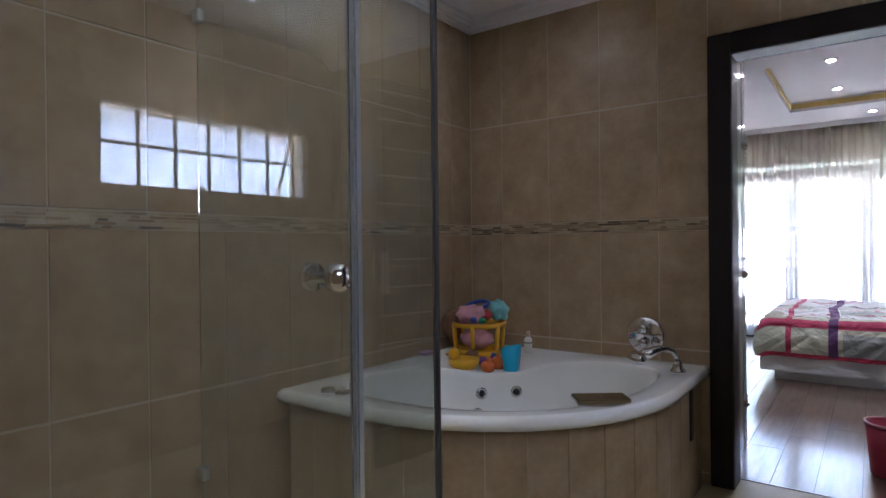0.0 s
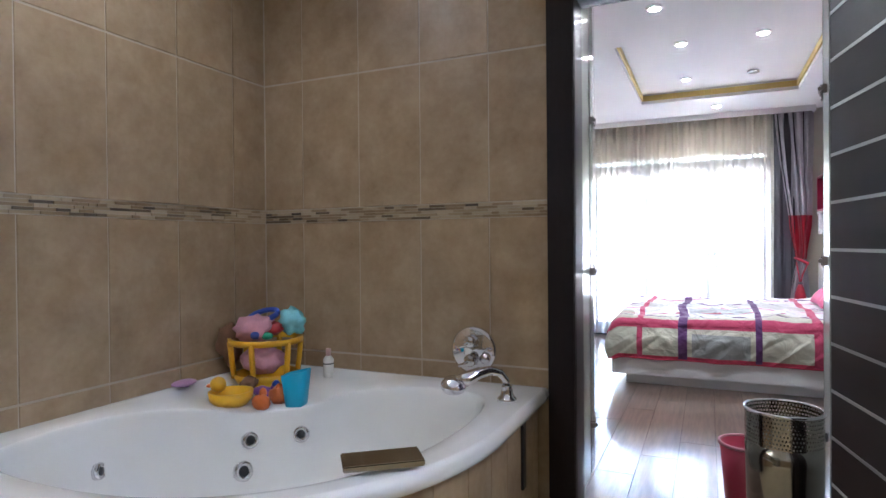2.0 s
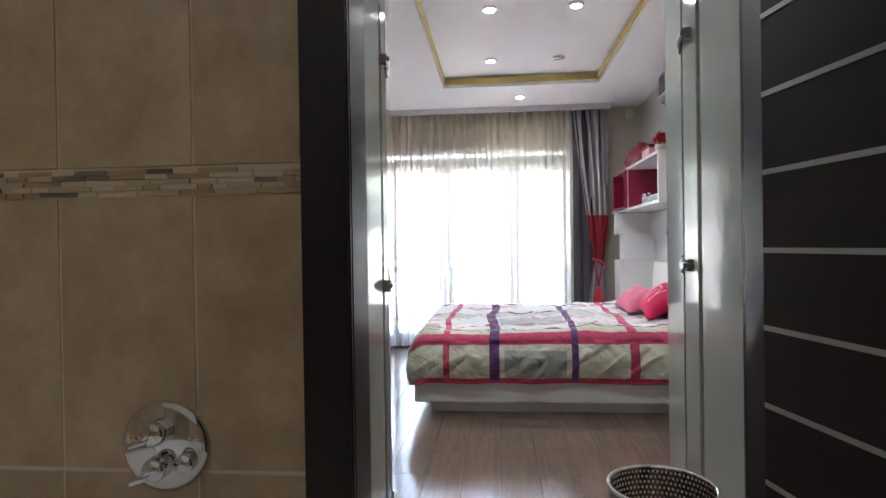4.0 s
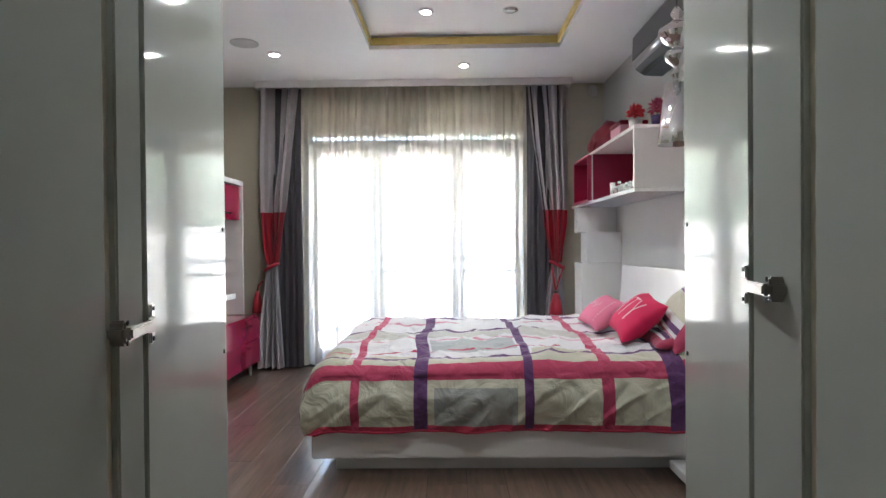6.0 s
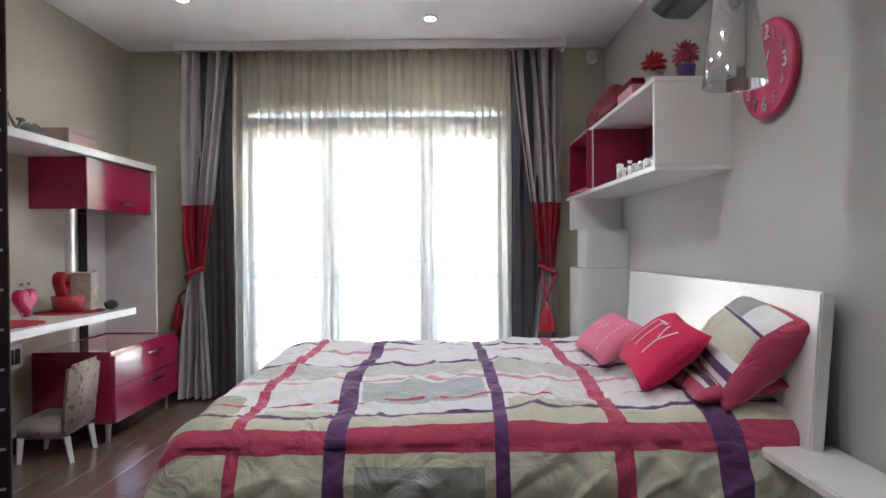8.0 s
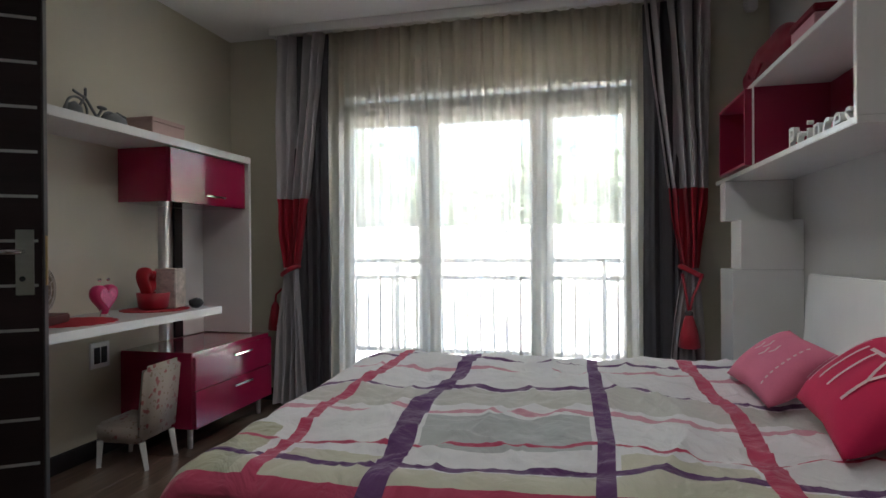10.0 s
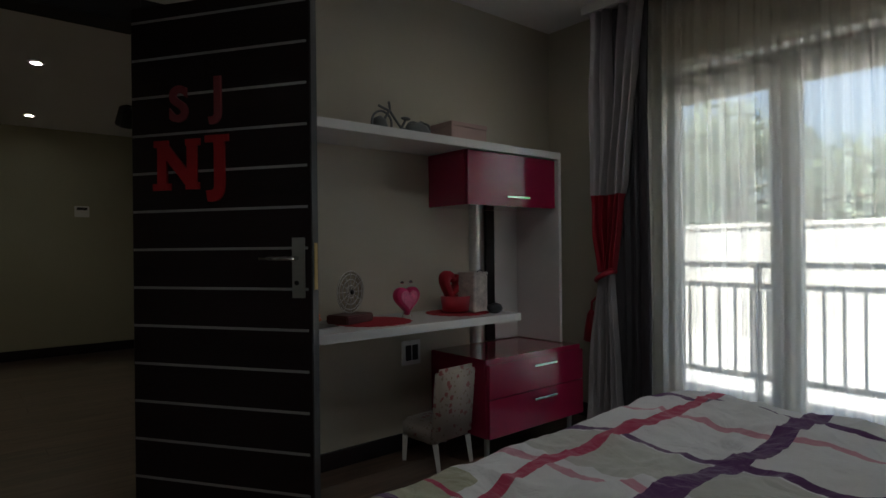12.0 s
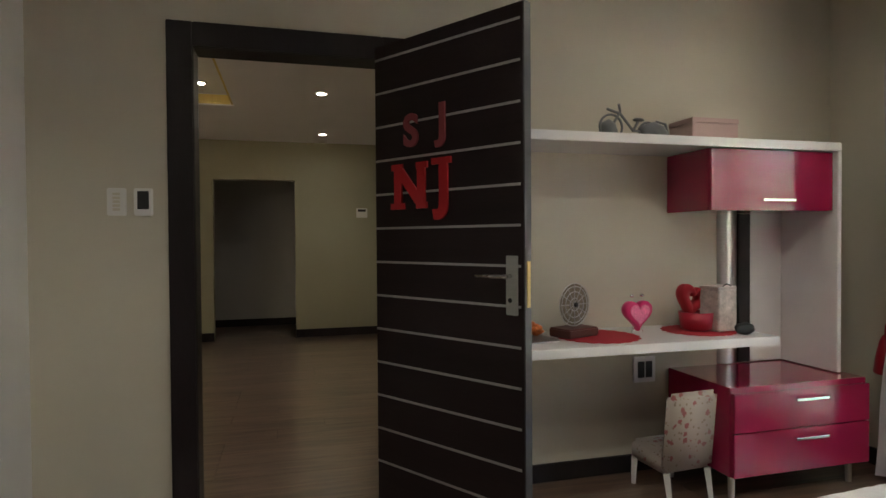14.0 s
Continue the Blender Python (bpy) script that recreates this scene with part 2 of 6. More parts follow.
M_PLASTER = mat("sunlit_plaster", (0.46, 0.45, 0.415), 0.9, vary=0.08, scale=1.5)
M_CONCRETE = mat("pale_paving", (0.48, 0.465, 0.44), 0.85, vary=0.1, scale=3)
M_GRASS = mat("lawn", (0.08, 0.12, 0.035), 0.9, vary=0.4, scale=3, bump=0.3)
M_LEAF = mat("foliage", (0.15, 0.19, 0.12), 0.7, vary=0.3, scale=2)
M_BARK = mat("bark", (0.12, 0.09, 0.06), 0.9, vary=0.4, scale=8, bump=0.4)
M_BLACK = mat("black_plastic", (0.02, 0.02, 0.022), 0.4, vary=0.1)
M_CHARCOAL = mat("charcoal_plastic", (0.085, 0.085, 0.09), 0.35, 0.2, vary=0.06)
M_WHITE_PLASTIC = mat("white_plastic", (0.74, 0.73, 0.70), 0.4, vary=0.04)
M_MIRROR = mat("mirror_glass", (0.85, 0.87, 0.86), 0.02, 1.0, vary=0.0, bump=0.0)
M_LAMP = glow("downlight_glow", (1.0, 0.93, 0.82), 14)


# ---- builders ----
def link(name, bm, material, smooth=False):
    me = bpy.data.meshes.new(name)
    bmesh.ops.recalc_face_normals(bm, faces=bm.faces)
    bm.to_mesh(me)
    bm.free()
    me.materials.append(material)
    if smooth:
        for p in me.polygons:
            p.use_smooth = True
    return new(name, me)


def structure(name, bm, material, label, category="", smooth=False):
    return tagged(link(name, bm, material, smooth), label, category or name.split("_")[0], kind="structure")


def thing(name, at, label, category, rz=0.0, group="", kind=""):
    ob = new(name)
    ob.empty_display_size = 0.05
    ob.matrix_basis = pose(*at, 0, 0, rz)
    return tagged(ob, label, category, group, kind)


def part(name, bm, material, parent, label="", smooth=False, local=False):
    """One mesh under a thing or a part. Built in world places, unless local."""
    root = parent
    while root.parent:
        root = root.parent
    if not local:
        bmesh.ops.transform(bm, matrix=root.matrix_basis.inverted(), verts=bm.verts)
    ob = link(name, bm, material, smooth)
    ob.parent = parent
    if label:
        ob["label"] = label
    return ob


def solo(name, bm, material, label, category, group="", smooth=False):
    return tagged(link(name, bm, material, smooth), label, category, group)


def box(x0, y0, z0, x1, y1, z1, bevel=0.0, bm=None, seg=2):
    b = bmesh.new()
    m = Matrix.Translation(((x0 + x1) / 2, (y0 + y1) / 2, (z0 + z1) / 2)) @ Matrix.Diagonal((abs(x1 - x0), abs(y1 - y0), abs(z1 - z0), 1))
    bmesh.ops.create_cube(b, size=1, matrix=m)
    if bevel:
        bmesh.ops.bevel(b, geom=b.edges[:], offset=bevel, segments=seg, affect="EDGES", clamp_overlap=True)
    return b if bm is None else join(bm, b)


def join(bm, other):
    me = bpy.data.meshes.new("joining")
    other.to_mesh(me)
    bm.from_mesh(me)
    other.free()
    bpy.data.meshes.remove(me)
    return bm


def boxes(*rows, bevel=0.0):
    bm = bmesh.new()
    for r in rows:
        box(*r, bevel=bevel, bm=bm)
    return bm


def tube(points, radius, seg=10, bm=None, caps=True):
    """A round bar along points; radius: one number or one for each point."""
    bm = bm or bmesh.new()
    pts = [Vector(p) for p in points]
    radii = radius if isinstance(radius, (list, tuple)) else [radius] * len(pts)
    rings, side = [], None
    for i, p in enumerate(pts):
        d = (pts[min(i + 1, len(pts) - 1)] - pts[max(i - 1, 0)]).normalized()
        ref = side if side is not None else (Vector((0, 0, 1)) if abs(d.z) < 0.9 else Vector((1, 0, 0)))
        a = (ref - d * ref.dot(d)).normalized()
        side, c = a, d.cross(a)
        rings.append([bm.verts.new(p + radii[i] * (math.cos(k * math.tau / seg) * a + math.sin(k * math.tau / seg) * c)) for k in range(seg)])
    for r, s in zip(rings, rings[1:]):
        for k in range(seg):
            bm.faces.new((r[k], r[(k + 1) % seg], s[(k + 1) % seg], s[k]))
    if caps:
        bm.faces.new(rings[0]), bm.faces.new(rings[-1])
    return bm


def lathe(profile, at=(0, 0, 0), seg=32, bm=None, tilt=None):
    """Turned shape: profile rows of (radius, height)."""
    bm = bm or bmesh.new()
    m = Matrix.Translation(at) @ (tilt or Matrix())
    rings = []
    for r, z in profile:
        rings.append([bm.verts.new(m @ Vector((r * math.cos(k * math.tau / seg), r * math.sin(k * math.tau / seg), z))) for k in range(seg)])
    for r, s in zip(rings, rings[1:]):
        for k in range(seg):
            bm.faces.new((r[k], r[(k + 1) % seg], s[(k + 1) % seg], s[k]))
    if profile[0] == profile[-1]:
        return bm
    if profile[0][0] > 0.0005:
        bm.faces.new(rings[0][::-1])
    if profile[-1][0] > 0.0005:
        bm.faces.new(rings[-1])
    return bm


def blob(at, size, rough=0.0, seed=0, div=3, bm=None):
    b = bmesh.new()
    bmesh.ops.create_icosphere(b, subdivisions=div, radius=1)
    for v in b.verts:
        k = 1 + rough * noise.noise(v.co * 2.2 + Vector((seed, seed * 1.7, 0)))
        v.co = Vector(at) + Vector((v.co.x * size[0], v.co.y * size[1], v.co.z * size[2])) * k
    return b if bm is None else join(bm, b)


def sheet(nu, nv, place, uv=None):
    """A grid of faces: place(i / nu, j / nv) gives the point, uv the cloth's own coordinates."""
    bm = bmesh.new()
    layer = bm.loops.layers.uv.new("UVMap") if uv else None
    grid = [[bm.verts.new(place(i / nu, j / nv)) for j in range(nv + 1)] for i in range(nu + 1)]
    for i in range(nu):
        for j in range(nv):
            f = bm.faces.new((grid[i][j], grid[i + 1][j], grid[i + 1][j + 1], grid[i][j + 1]))
            if uv:
                for loop, (a, b) in zip(f.loops, ((i, j), (i + 1, j), (i + 1, j + 1), (i, j + 1))):
                    loop[layer].uv = uv(a / nu, b / nv)
    return bm


def lettering(name, text, size, depth, m, material, parent=None, label="", category="letter", bold=0.0):
    cu = bpy.data.curves.new(name, "FONT")
    cu.body, cu.size, cu.extrude, cu.align_x, cu.offset = text, size, depth, "CENTER", bold
    tmp = bpy.data.objects.new(name, cu)
    scene.collection.objects.link(tmp)
    me = bpy.data.meshes.new_from_object(tmp.evaluated_get(bpy.context.evaluated_depsgraph_get()))
    bpy.data.objects.remove(tmp)
    bpy.data.curves.remove(cu)
    me.materials.clear()
    me.materials.append(material)
    ob = new(name, me)
    ob.matrix_basis = m
    if parent:
        ob.parent = parent
        if label:
            ob["label"] = label
        return ob
    return tagged(ob, label, category)


# ---- the shell ----
LW, RW, WY, CEIL = -2.143, 1.42, 7.98, 2.58      # bedroom: side walls, window wall, ceiling
BX, BY, BACK, BR = -1.9155, 2.7755, -1.30, 1.735     # bathroom: wall backing behind the tiles
DH = 2.08                                        # door openings
DX0, DX1 = -0.415, 0.425                         # bathroom door opening
EY0, EY1, EH = 4.60, 5.40, 2.03                  # bedroom door opening
TX0, TX1, TY0, TY1 = -0.585, 0.83, 5.02, 6.98    # raised ceiling field
OX0, OX1, OZ = -1.36, 0.73, 2.085                # balcony door opening
HX = -6.95                                       # far wall of the hall
BW = (1.125, 2.53, 1.535, 1.985)                  # bathroom window: y, y, z, z

structure("floor_bedroom", boxes((LW - 0.12, 2.93, -0.12, RW + 0.1, WY + 0.2, -0.008)), M_WENGE, "dark bed beneath the laminate planks", "floor")
structure("floor_hall", boxes((-10.5, 1.0, -0.12, LW - 0.12, 8.2, -0.008)), M_WENGE, "dark bed beneath the hall planks", "floor")
structure("floor_bathroom", boxes((BX - 0.2, BACK - 0.1, -0.12, BR + 0.2, 2.93, -0.004)), M_BATHFLOOR, "cream tiled bathroom floor", "floor")
structure("wall_bathroom_front", boxes((BX - 0.2, BY, 0, DX0 - 0.02, 2.90, 2.75), (DX1 + 0.02, BY, 0, BR + 0.2, 2.90, 2.75), (DX0 - 0.02, BY, DH + 0.02, DX1 + 0.02, 2.90, 2.75)), M_GROUT, "bathroom wall with beige tiles around a dark door frame", "wall")
wall_bl = structure("wall_bathroom_left", boxes((BX - 0.2, BACK, 0, BX, BY, 2.75)), M_GROUT, "bathroom wall with beige tiles and a mosaic band", "wall")
wall_bf = bpy.data.objects["wall_bathroom_front"]
structure("wall_bathroom_back", boxes((BX - 0.2, BACK - 0.12, 0, BR + 0.2, BACK, 2.75)), M_TILE, "plain beige tiled wall closing the bathroom", "wall")
structure("wall_bathroom_right", boxes((BR, BACK, 0, BR + 0.2, BW[0], 2.75), (BR, BW[1], 0, BR + 0.2, BY, 2.75), (BR, BW[0], 0, BR + 0.2, BW[1], BW[2]), (BR, BW[0], BW[3], BR + 0.2, BW[1], 2.75)), M_TILE, "beige tiled bathroom wall with a long low window", "wall")
structure("ceiling_bathroom", boxes((BX - 0.2, BACK - 0.12, CEIL, BR + 0.2, 2.90, CEIL + 0.15)), M_CEIL, "white bathroom ceiling", "ceiling")


def cornice(name, rows, label):
    bm = bmesh.new()
    for x0, y0, x1, y1, nx, ny in rows:
        for k, (out, drop) in enumerate(((0.075, 0.02), (0.055, 0.04), (0.035, 0.058), (0.015, 0.075))):
            box(min(x0, x1 + nx * out) if nx < 0 else x0, min(y0, y1 + ny * out) if ny < 0 else y0, CEIL - drop, max(x1, x0 + nx * out) if nx > 0 else x1, max(y1, y0 + ny * out) if ny > 0 else y1, CEIL - 0.001 - (0.02 * k if k else 0), bm=bm)
    return structure(name, bm, M_CEIL, label, "trim")


cornice("trim_cornice", [(BX + 0.004, 2.77, BR, 2.77, 0, -1), (BX + 0.004, BACK, BX + 0.004, 2.77, 1, 0)], "stepped white plaster cornice round the bathroom ceiling")
structure("wall_bedroom_left", boxes((LW - 0.12, 2.9, 0, LW, EY0 - 0.02, 2.8), (LW - 0.12, EY1 + 0.02, 0, LW, WY + 0.2, 2.8), (LW - 0.12, EY0 - 0.02, EH + 0.02, LW, EY1 + 0.02, 2.8)), M_WALL, "warm grey painted wall with the open bedroom door", "wall")
structure("wall_bedroom_right", boxes((RW, 2.9, 0, RW + 0.12, WY + 0.2, 2.8)), M_WALL2, "grey painted wall behind the bed", "wall")
structure("wall_window", boxes((LW, WY, 0, OX0, WY + 0.2, 2.8), (OX1, WY, 0, RW, WY + 0.2, 2.8), (OX0, WY, OZ + 0.05, OX1, WY + 0.2, 2.8)), M_WALL, "warm grey wall around the glazed balcony doors", "wall")
structure("wall_pier", boxes((LW, 2.9, 0, -1.72, 3.975, CEIL)), M_WHITE_PLASTIC, "pale painted pier beside the wardrobe", "wall")
structure("wall_wardrobe_back", boxes((-1.72, 2.905, 0, -0.50, 2.96, CEIL), (0.56, 2.905, 0, RW, 2.96, CEIL)), M_WALL, "plain wall behind the wardrobes", "wall")
bm = boxes((LW - 0.12, 2.9, CEIL, TX0, WY + 0.2, CEIL + 0.1), (TX1, 2.9, CEIL, RW + 0.12, WY + 0.2, CEIL + 0.1), (TX0, 2.9, CEIL, TX1, TY0, CEIL + 0.1), (TX0, TY1, CEIL, TX1, WY + 0.2, CEIL + 0.1), (TX0 - 0.2, TY0 - 0.2, CEIL + 0.1, TX1 + 0.2, TY1 + 0.2, CEIL + 0.2))
structure("ceiling_bedroom", bm, M_CEIL, "white bedroom ceiling with a raised rectangular field", "ceiling")
e = 0.004
structure("trim_cove", boxes((TX0 + e, TY1 - 0.018, CEIL + 0.03, TX1 - e, TY1 - e, CEIL + 0.082), (TX0 + e, TY0 + e, CEIL + 0.03, TX1 - e, TY0 + 0.018, CEIL + 0.082), (TX0 + e, TY0 + 0.02, CEIL + 0.03, TX0 + 0.018, TY1 - 0.02, CEIL + 0.082), (TX1 - 0.018, TY0 + 0.02, CEIL + 0.03, TX1 - e, TY1 - 0.02, CEIL + 0.082)), M_COVE, "gold painted band inside the raised ceiling field", "trim")
structure("trim_pelmet", boxes((-1.715, 7.77, 2.52, 1.085, 7.79, CEIL - 0.001), (-1.715, 7.79, 2.52, -1.695, WY - 0.001, CEIL - 0.001), (1.065, 7.79, 2.52, 1.085, WY - 0.001, CEIL - 0.001), bevel=0.002), M_CEIL, "white box pelmet over the curtains", "pelmet")
structure("baseboard_bedroom", boxes((LW, EY1 + 0.11, 0, LW + 0.016, WY, 0.09), (LW, 3.98, 0, LW + 0.016, EY0 - 0.11, 0.09), (LW + 0.016, WY - 0.016, 0, OX0, WY, 0.09), (OX1, WY - 0.016, 0, RW, WY, 0.09), (RW - 0.016, 4.0, 0, RW, WY - 0.016, 0.09), bevel=0.003), M_WENGE, "dark brown skirting board", "baseboard")

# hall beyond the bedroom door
structure("wall_hall_far", boxes((HX - 0.12, 1.0, 0, HX, 4.11, 2.75), (HX - 0.12, 5.065, 0, HX, 8.2, 2.75), (HX - 0.12, 4.11, 1.95, HX, 5.065, 2.75)), M_HALL, "dimmed cream hall wall with a dark doorway", "wall")
structure("wall_hall_end", boxes((HX, 6.42, 0, LW - 0.12, 6.54, 2.75)), M_HALL, "dimmed cream end wall of the hall beside a stand-in white door", "wall")
structure("wall_hall_near_end", boxes((HX, 1.0, 0, LW - 0.12, 1.1, 2.75)), M_HALL, "dimmed cream wall closing the hall", "wall")
structure("wall_far_room", boxes((HX - 1.3, 3.6, 0, HX - 1.2, 5.8, 2.4), (HX - 1.2, 3.6, 0, HX - 0.12, 3.7, 2.4), (HX - 1.2, 5.7, 0, HX - 0.12, 5.8, 2.4), (HX - 1.3, 3.6, 2.3, HX - 0.12, 5.8, 2.4)), M_WALL2, "grey wall of the unlit room past the hall", "wall")
HC = 2.42
structure("ceiling_hall", boxes((HX - 0.12, 1.0, HC, -5.05, 8.2, HC + 0.1), (-3.3, 1.0, HC, LW - 0.12, 8.2, HC + 0.1), (-5.05, 1.0, HC, -3.3, 2.6, HC + 0.1), (-5.05, 4.52, HC, -3.3, 8.2, HC + 0.1), (-5.3, 2.4, HC + 0.1, -3.1, 4.7, HC + 0.2)), M_CEIL, "white hall ceiling with a raised field", "ceiling")
structure("trim_hall_cove", boxes((-5.045, 2.61, HC + 0.03, -3.305, 2.62, HC + 0.09), (-5.045, 4.5, HC + 0.01, -3.305, 4.515, HC + 0.09), (-5.045, 2.63, HC + 0.01, -5.03, 4.49, HC + 0.09)), M_COVE, "gold band inside the hall's raised ceiling", "trim")
structure("baseboard_hall", boxes((HX, 1.1, 0, HX + 0.016, 4.11, 0.1), (HX, 5.065, 0, HX + 0.016, 6.404, 0.1), (HX + 0.016, 6.404, 0, -6.79, 6.42, 0.1), (-5.81, 6.404, 0, LW - 0.14, 6.42, 0.1), (HX - 1.2, 3.7, 0, HX - 1.184, 5.7, 0.1)), M_WENGE, "dark skirting along the hall wall", "baseboard")


# ---- doors ----
def door_frame(name, axis, a0, a1, f0, f1, label, DH):
    """Dark casing round an opening from a0 to a1 along the axis; f0..f1: its faces through the wall."""
    ob = thing(name, (0, 0, 0), label, "door frame", kind="structure")
    w = 0.105
    for n, (p, q, z0, z1) in (("jamb", (a0 - w, a0 - 0.001, 0, DH + w)), ("jamb", (a1 + 0.001, a1 + w, 0, DH + w)), ("head", (a0 - 0.001, a1 + 0.001, DH, DH + w))):
        for g0, g1 in ((f0 - 0.02, f0), (f1, f1 + 0.02)):
            part(n, box(p, g0, z0, q, g1, z1, 0.004) if axis == "x" else box(g0, p, z0, g1, q, z1, 0.004), M_WENGE, ob)
    for n, (p, q, z0, z1) in (("lining", (a0 - 0.02, a0, 0, DH + 0.02)), ("lining", (a1, a1 + 0.02, 0, DH + 0.02)), ("lining", (a0, a1, DH, DH + 0.02))):
        part(n, box(p, f0, z0, q, f1, z1) if axis == "x" else box(f0, p, z0, f1, q, z1), M_WENGE, ob)
    return ob


door_frame("door_1", "x", DX0, DX1, 2.772, 2.90, "dark wenge door casing between bathroom and wardrobe passage", DH)
door_frame("door_2", "y", EY0, EY1, LW - 0.12, LW, "dark wenge door casing between bedroom and hall", EH)


def striped_leaf(name, at, rz, width, label, face, handle):
    """A leaf that runs along local x from its hinge; face: the side (+1 or -1 in y) that shows."""
    ob = thing(name, at, label, "door", rz)
    t = 0.042
    part("panel", box(0, -t / 2, 0.01, width, t / 2, DH - 0.008, 0.003), M_WENGE_LEAF, ob, local=True)
    for k in range(13):
        z = 0.212 + 0.15 * k
        for s in (-1, 1):
            part("inlay_strip", box(0.004, s * (t / 2 - 0.001), z - 0.005, width - 0.014, s * (t / 2 + 0.0015), z + 0.005), M_ALU, ob, "thin aluminium inlay", local=True)
    part("edge_band", box(width, -t / 2, 0.01, width + 0.004, t / 2, DH - 0.008), M_CHARCOAL, ob, local=True)
    if handle:
        for s in (-1, 1):
            y0 = s * t / 2
            plate = part("handle_plate", box(width - 0.078, min(y0, y0 + s * 0.006), 0.93, width - 0.025, max(y0, y0 + s * 0.006), 1.15, 0.002), M_STEEL, ob, "brushed steel lock plate", local=True)
            part("lever", tube([(width - 0.058, y0 + s * 0.004, 1.075), (width - 0.058, y0 + s * 0.05, 1.075), (width - 0.075, y0 + s * 0.055, 1.075), (width - 0.18, y0 + s * 0.055, 1.075)], 0.009), M_CHROME, plate, "chrome lever handle", True, local=True)
            part("keyhole", lathe([(0.0, 0.002), (0.009, 0.002), (0.009, 0.0)], (width - 0.058, y0 + s * 0.0065, 0.985), 16, tilt=pose(0, 0, 0, -90 * s)), M_BLACK, plate, local=True)
        part("lock_plate", box(width + 0.004, -0.011, 0.96, width + 0.007, 0.011, 1.13, 0.001), M_BRASS, ob, "brass lock face on the edge", local=True)
    return ob


leaf_bath = striped_leaf("bathroom_door", (DX1 - 0.005, 2.76, 0), -79.0, 0.80, "open dark wenge door with thin metal stripes", -1, True)
leaf_bed = striped_leaf("bedroom_door", (LW + 0.03, EY1 - 0.02, 0), math.degrees(math.atan2(5.82 - (EY1 - 0.02), -1.455 - LW - 0.03)), 0.795, "open dark wenge bedroom door with metal stripes", 1, True)

# ---- wardrobe passage ----
for side, x, gy in ((-1, -0.485, 3.438), (1, 0.505, 3.405)):
    w = thing("wardrobe", (x + side * 0.02, 3.3, 0), "glossy white wardrobe forming one side of the passage", "wardrobe", group="wardrobes of the passage")
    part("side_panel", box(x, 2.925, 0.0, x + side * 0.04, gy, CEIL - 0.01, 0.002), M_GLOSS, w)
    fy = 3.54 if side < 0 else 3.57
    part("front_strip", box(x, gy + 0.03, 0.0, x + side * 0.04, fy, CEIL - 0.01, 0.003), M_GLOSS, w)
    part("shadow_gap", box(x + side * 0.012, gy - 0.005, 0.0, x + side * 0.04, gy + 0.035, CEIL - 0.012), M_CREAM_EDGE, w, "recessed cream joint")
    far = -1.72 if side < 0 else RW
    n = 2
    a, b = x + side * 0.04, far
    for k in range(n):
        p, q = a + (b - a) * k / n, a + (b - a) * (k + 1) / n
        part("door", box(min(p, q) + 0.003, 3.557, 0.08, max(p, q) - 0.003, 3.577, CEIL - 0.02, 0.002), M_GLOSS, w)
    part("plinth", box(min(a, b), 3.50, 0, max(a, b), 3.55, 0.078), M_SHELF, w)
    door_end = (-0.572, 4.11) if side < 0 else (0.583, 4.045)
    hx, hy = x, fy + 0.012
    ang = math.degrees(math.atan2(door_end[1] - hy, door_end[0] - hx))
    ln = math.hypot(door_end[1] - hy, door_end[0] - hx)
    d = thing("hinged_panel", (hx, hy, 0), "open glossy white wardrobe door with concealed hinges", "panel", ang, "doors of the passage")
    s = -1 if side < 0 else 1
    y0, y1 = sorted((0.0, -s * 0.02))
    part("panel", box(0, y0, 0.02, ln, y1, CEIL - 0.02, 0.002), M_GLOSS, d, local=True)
    inner = s
    for z in ((0.25, 1.0, 1.74) if side < 0 else (0.30, 1.055, 1.79)):
        lo, hi = sorted((-inner * 0.02, inner * 0.004))
        bmh = boxes((-0.108, lo, z - 0.009, -0.084, hi, z + 0.009), (-0.101, lo, z - 0.019, -0.091, hi - 0.001, z + 0.019), bevel=0.003)
        hinge = part("hinge", bmh, M_HINGE, d, "nickel plated concealed hinge", local=True)
        part("hinge_arm", boxes((-0.108, inner * 0.004, z - 0.009, -0.02, inner * 0.016, z + 0.009), (-0.024, inner * 0.002, z - 0.013, 0.012, inner * 0.012, z + 0.013), bevel=0.003), M_HINGE, hinge, local=True)
        part("hinge_cup", boxes((0.004, 0, z - 0.034, 0.022, inner * 0.005, z + 0.034), bevel=0.004), M_STEEL, hinge, local=True)
        for xx, zz in ((-0.096, -0.015), (-0.096, 0.015), (0.013, -0.025), (0.013, 0.025)):
            part("screw", lathe([(0.0, 0.003), (0.004, 0.002), (0.004, 0)], (xx, inner * 0.0045, z + zz), 8, tilt=pose(0, 0, 0, -90 * inner)), M_BLACK, hinge, local=True)
    for z in (0.86, 1.168):
        part("screw", lathe([(0.0, 0.004), (0.0055, 0.003), (0.0055, 0)], (ln - 0.035, inner * 0.001, z), 10, tilt=pose(0, 0, 0, -90 * inner)), M_BLACK, d, local=True)

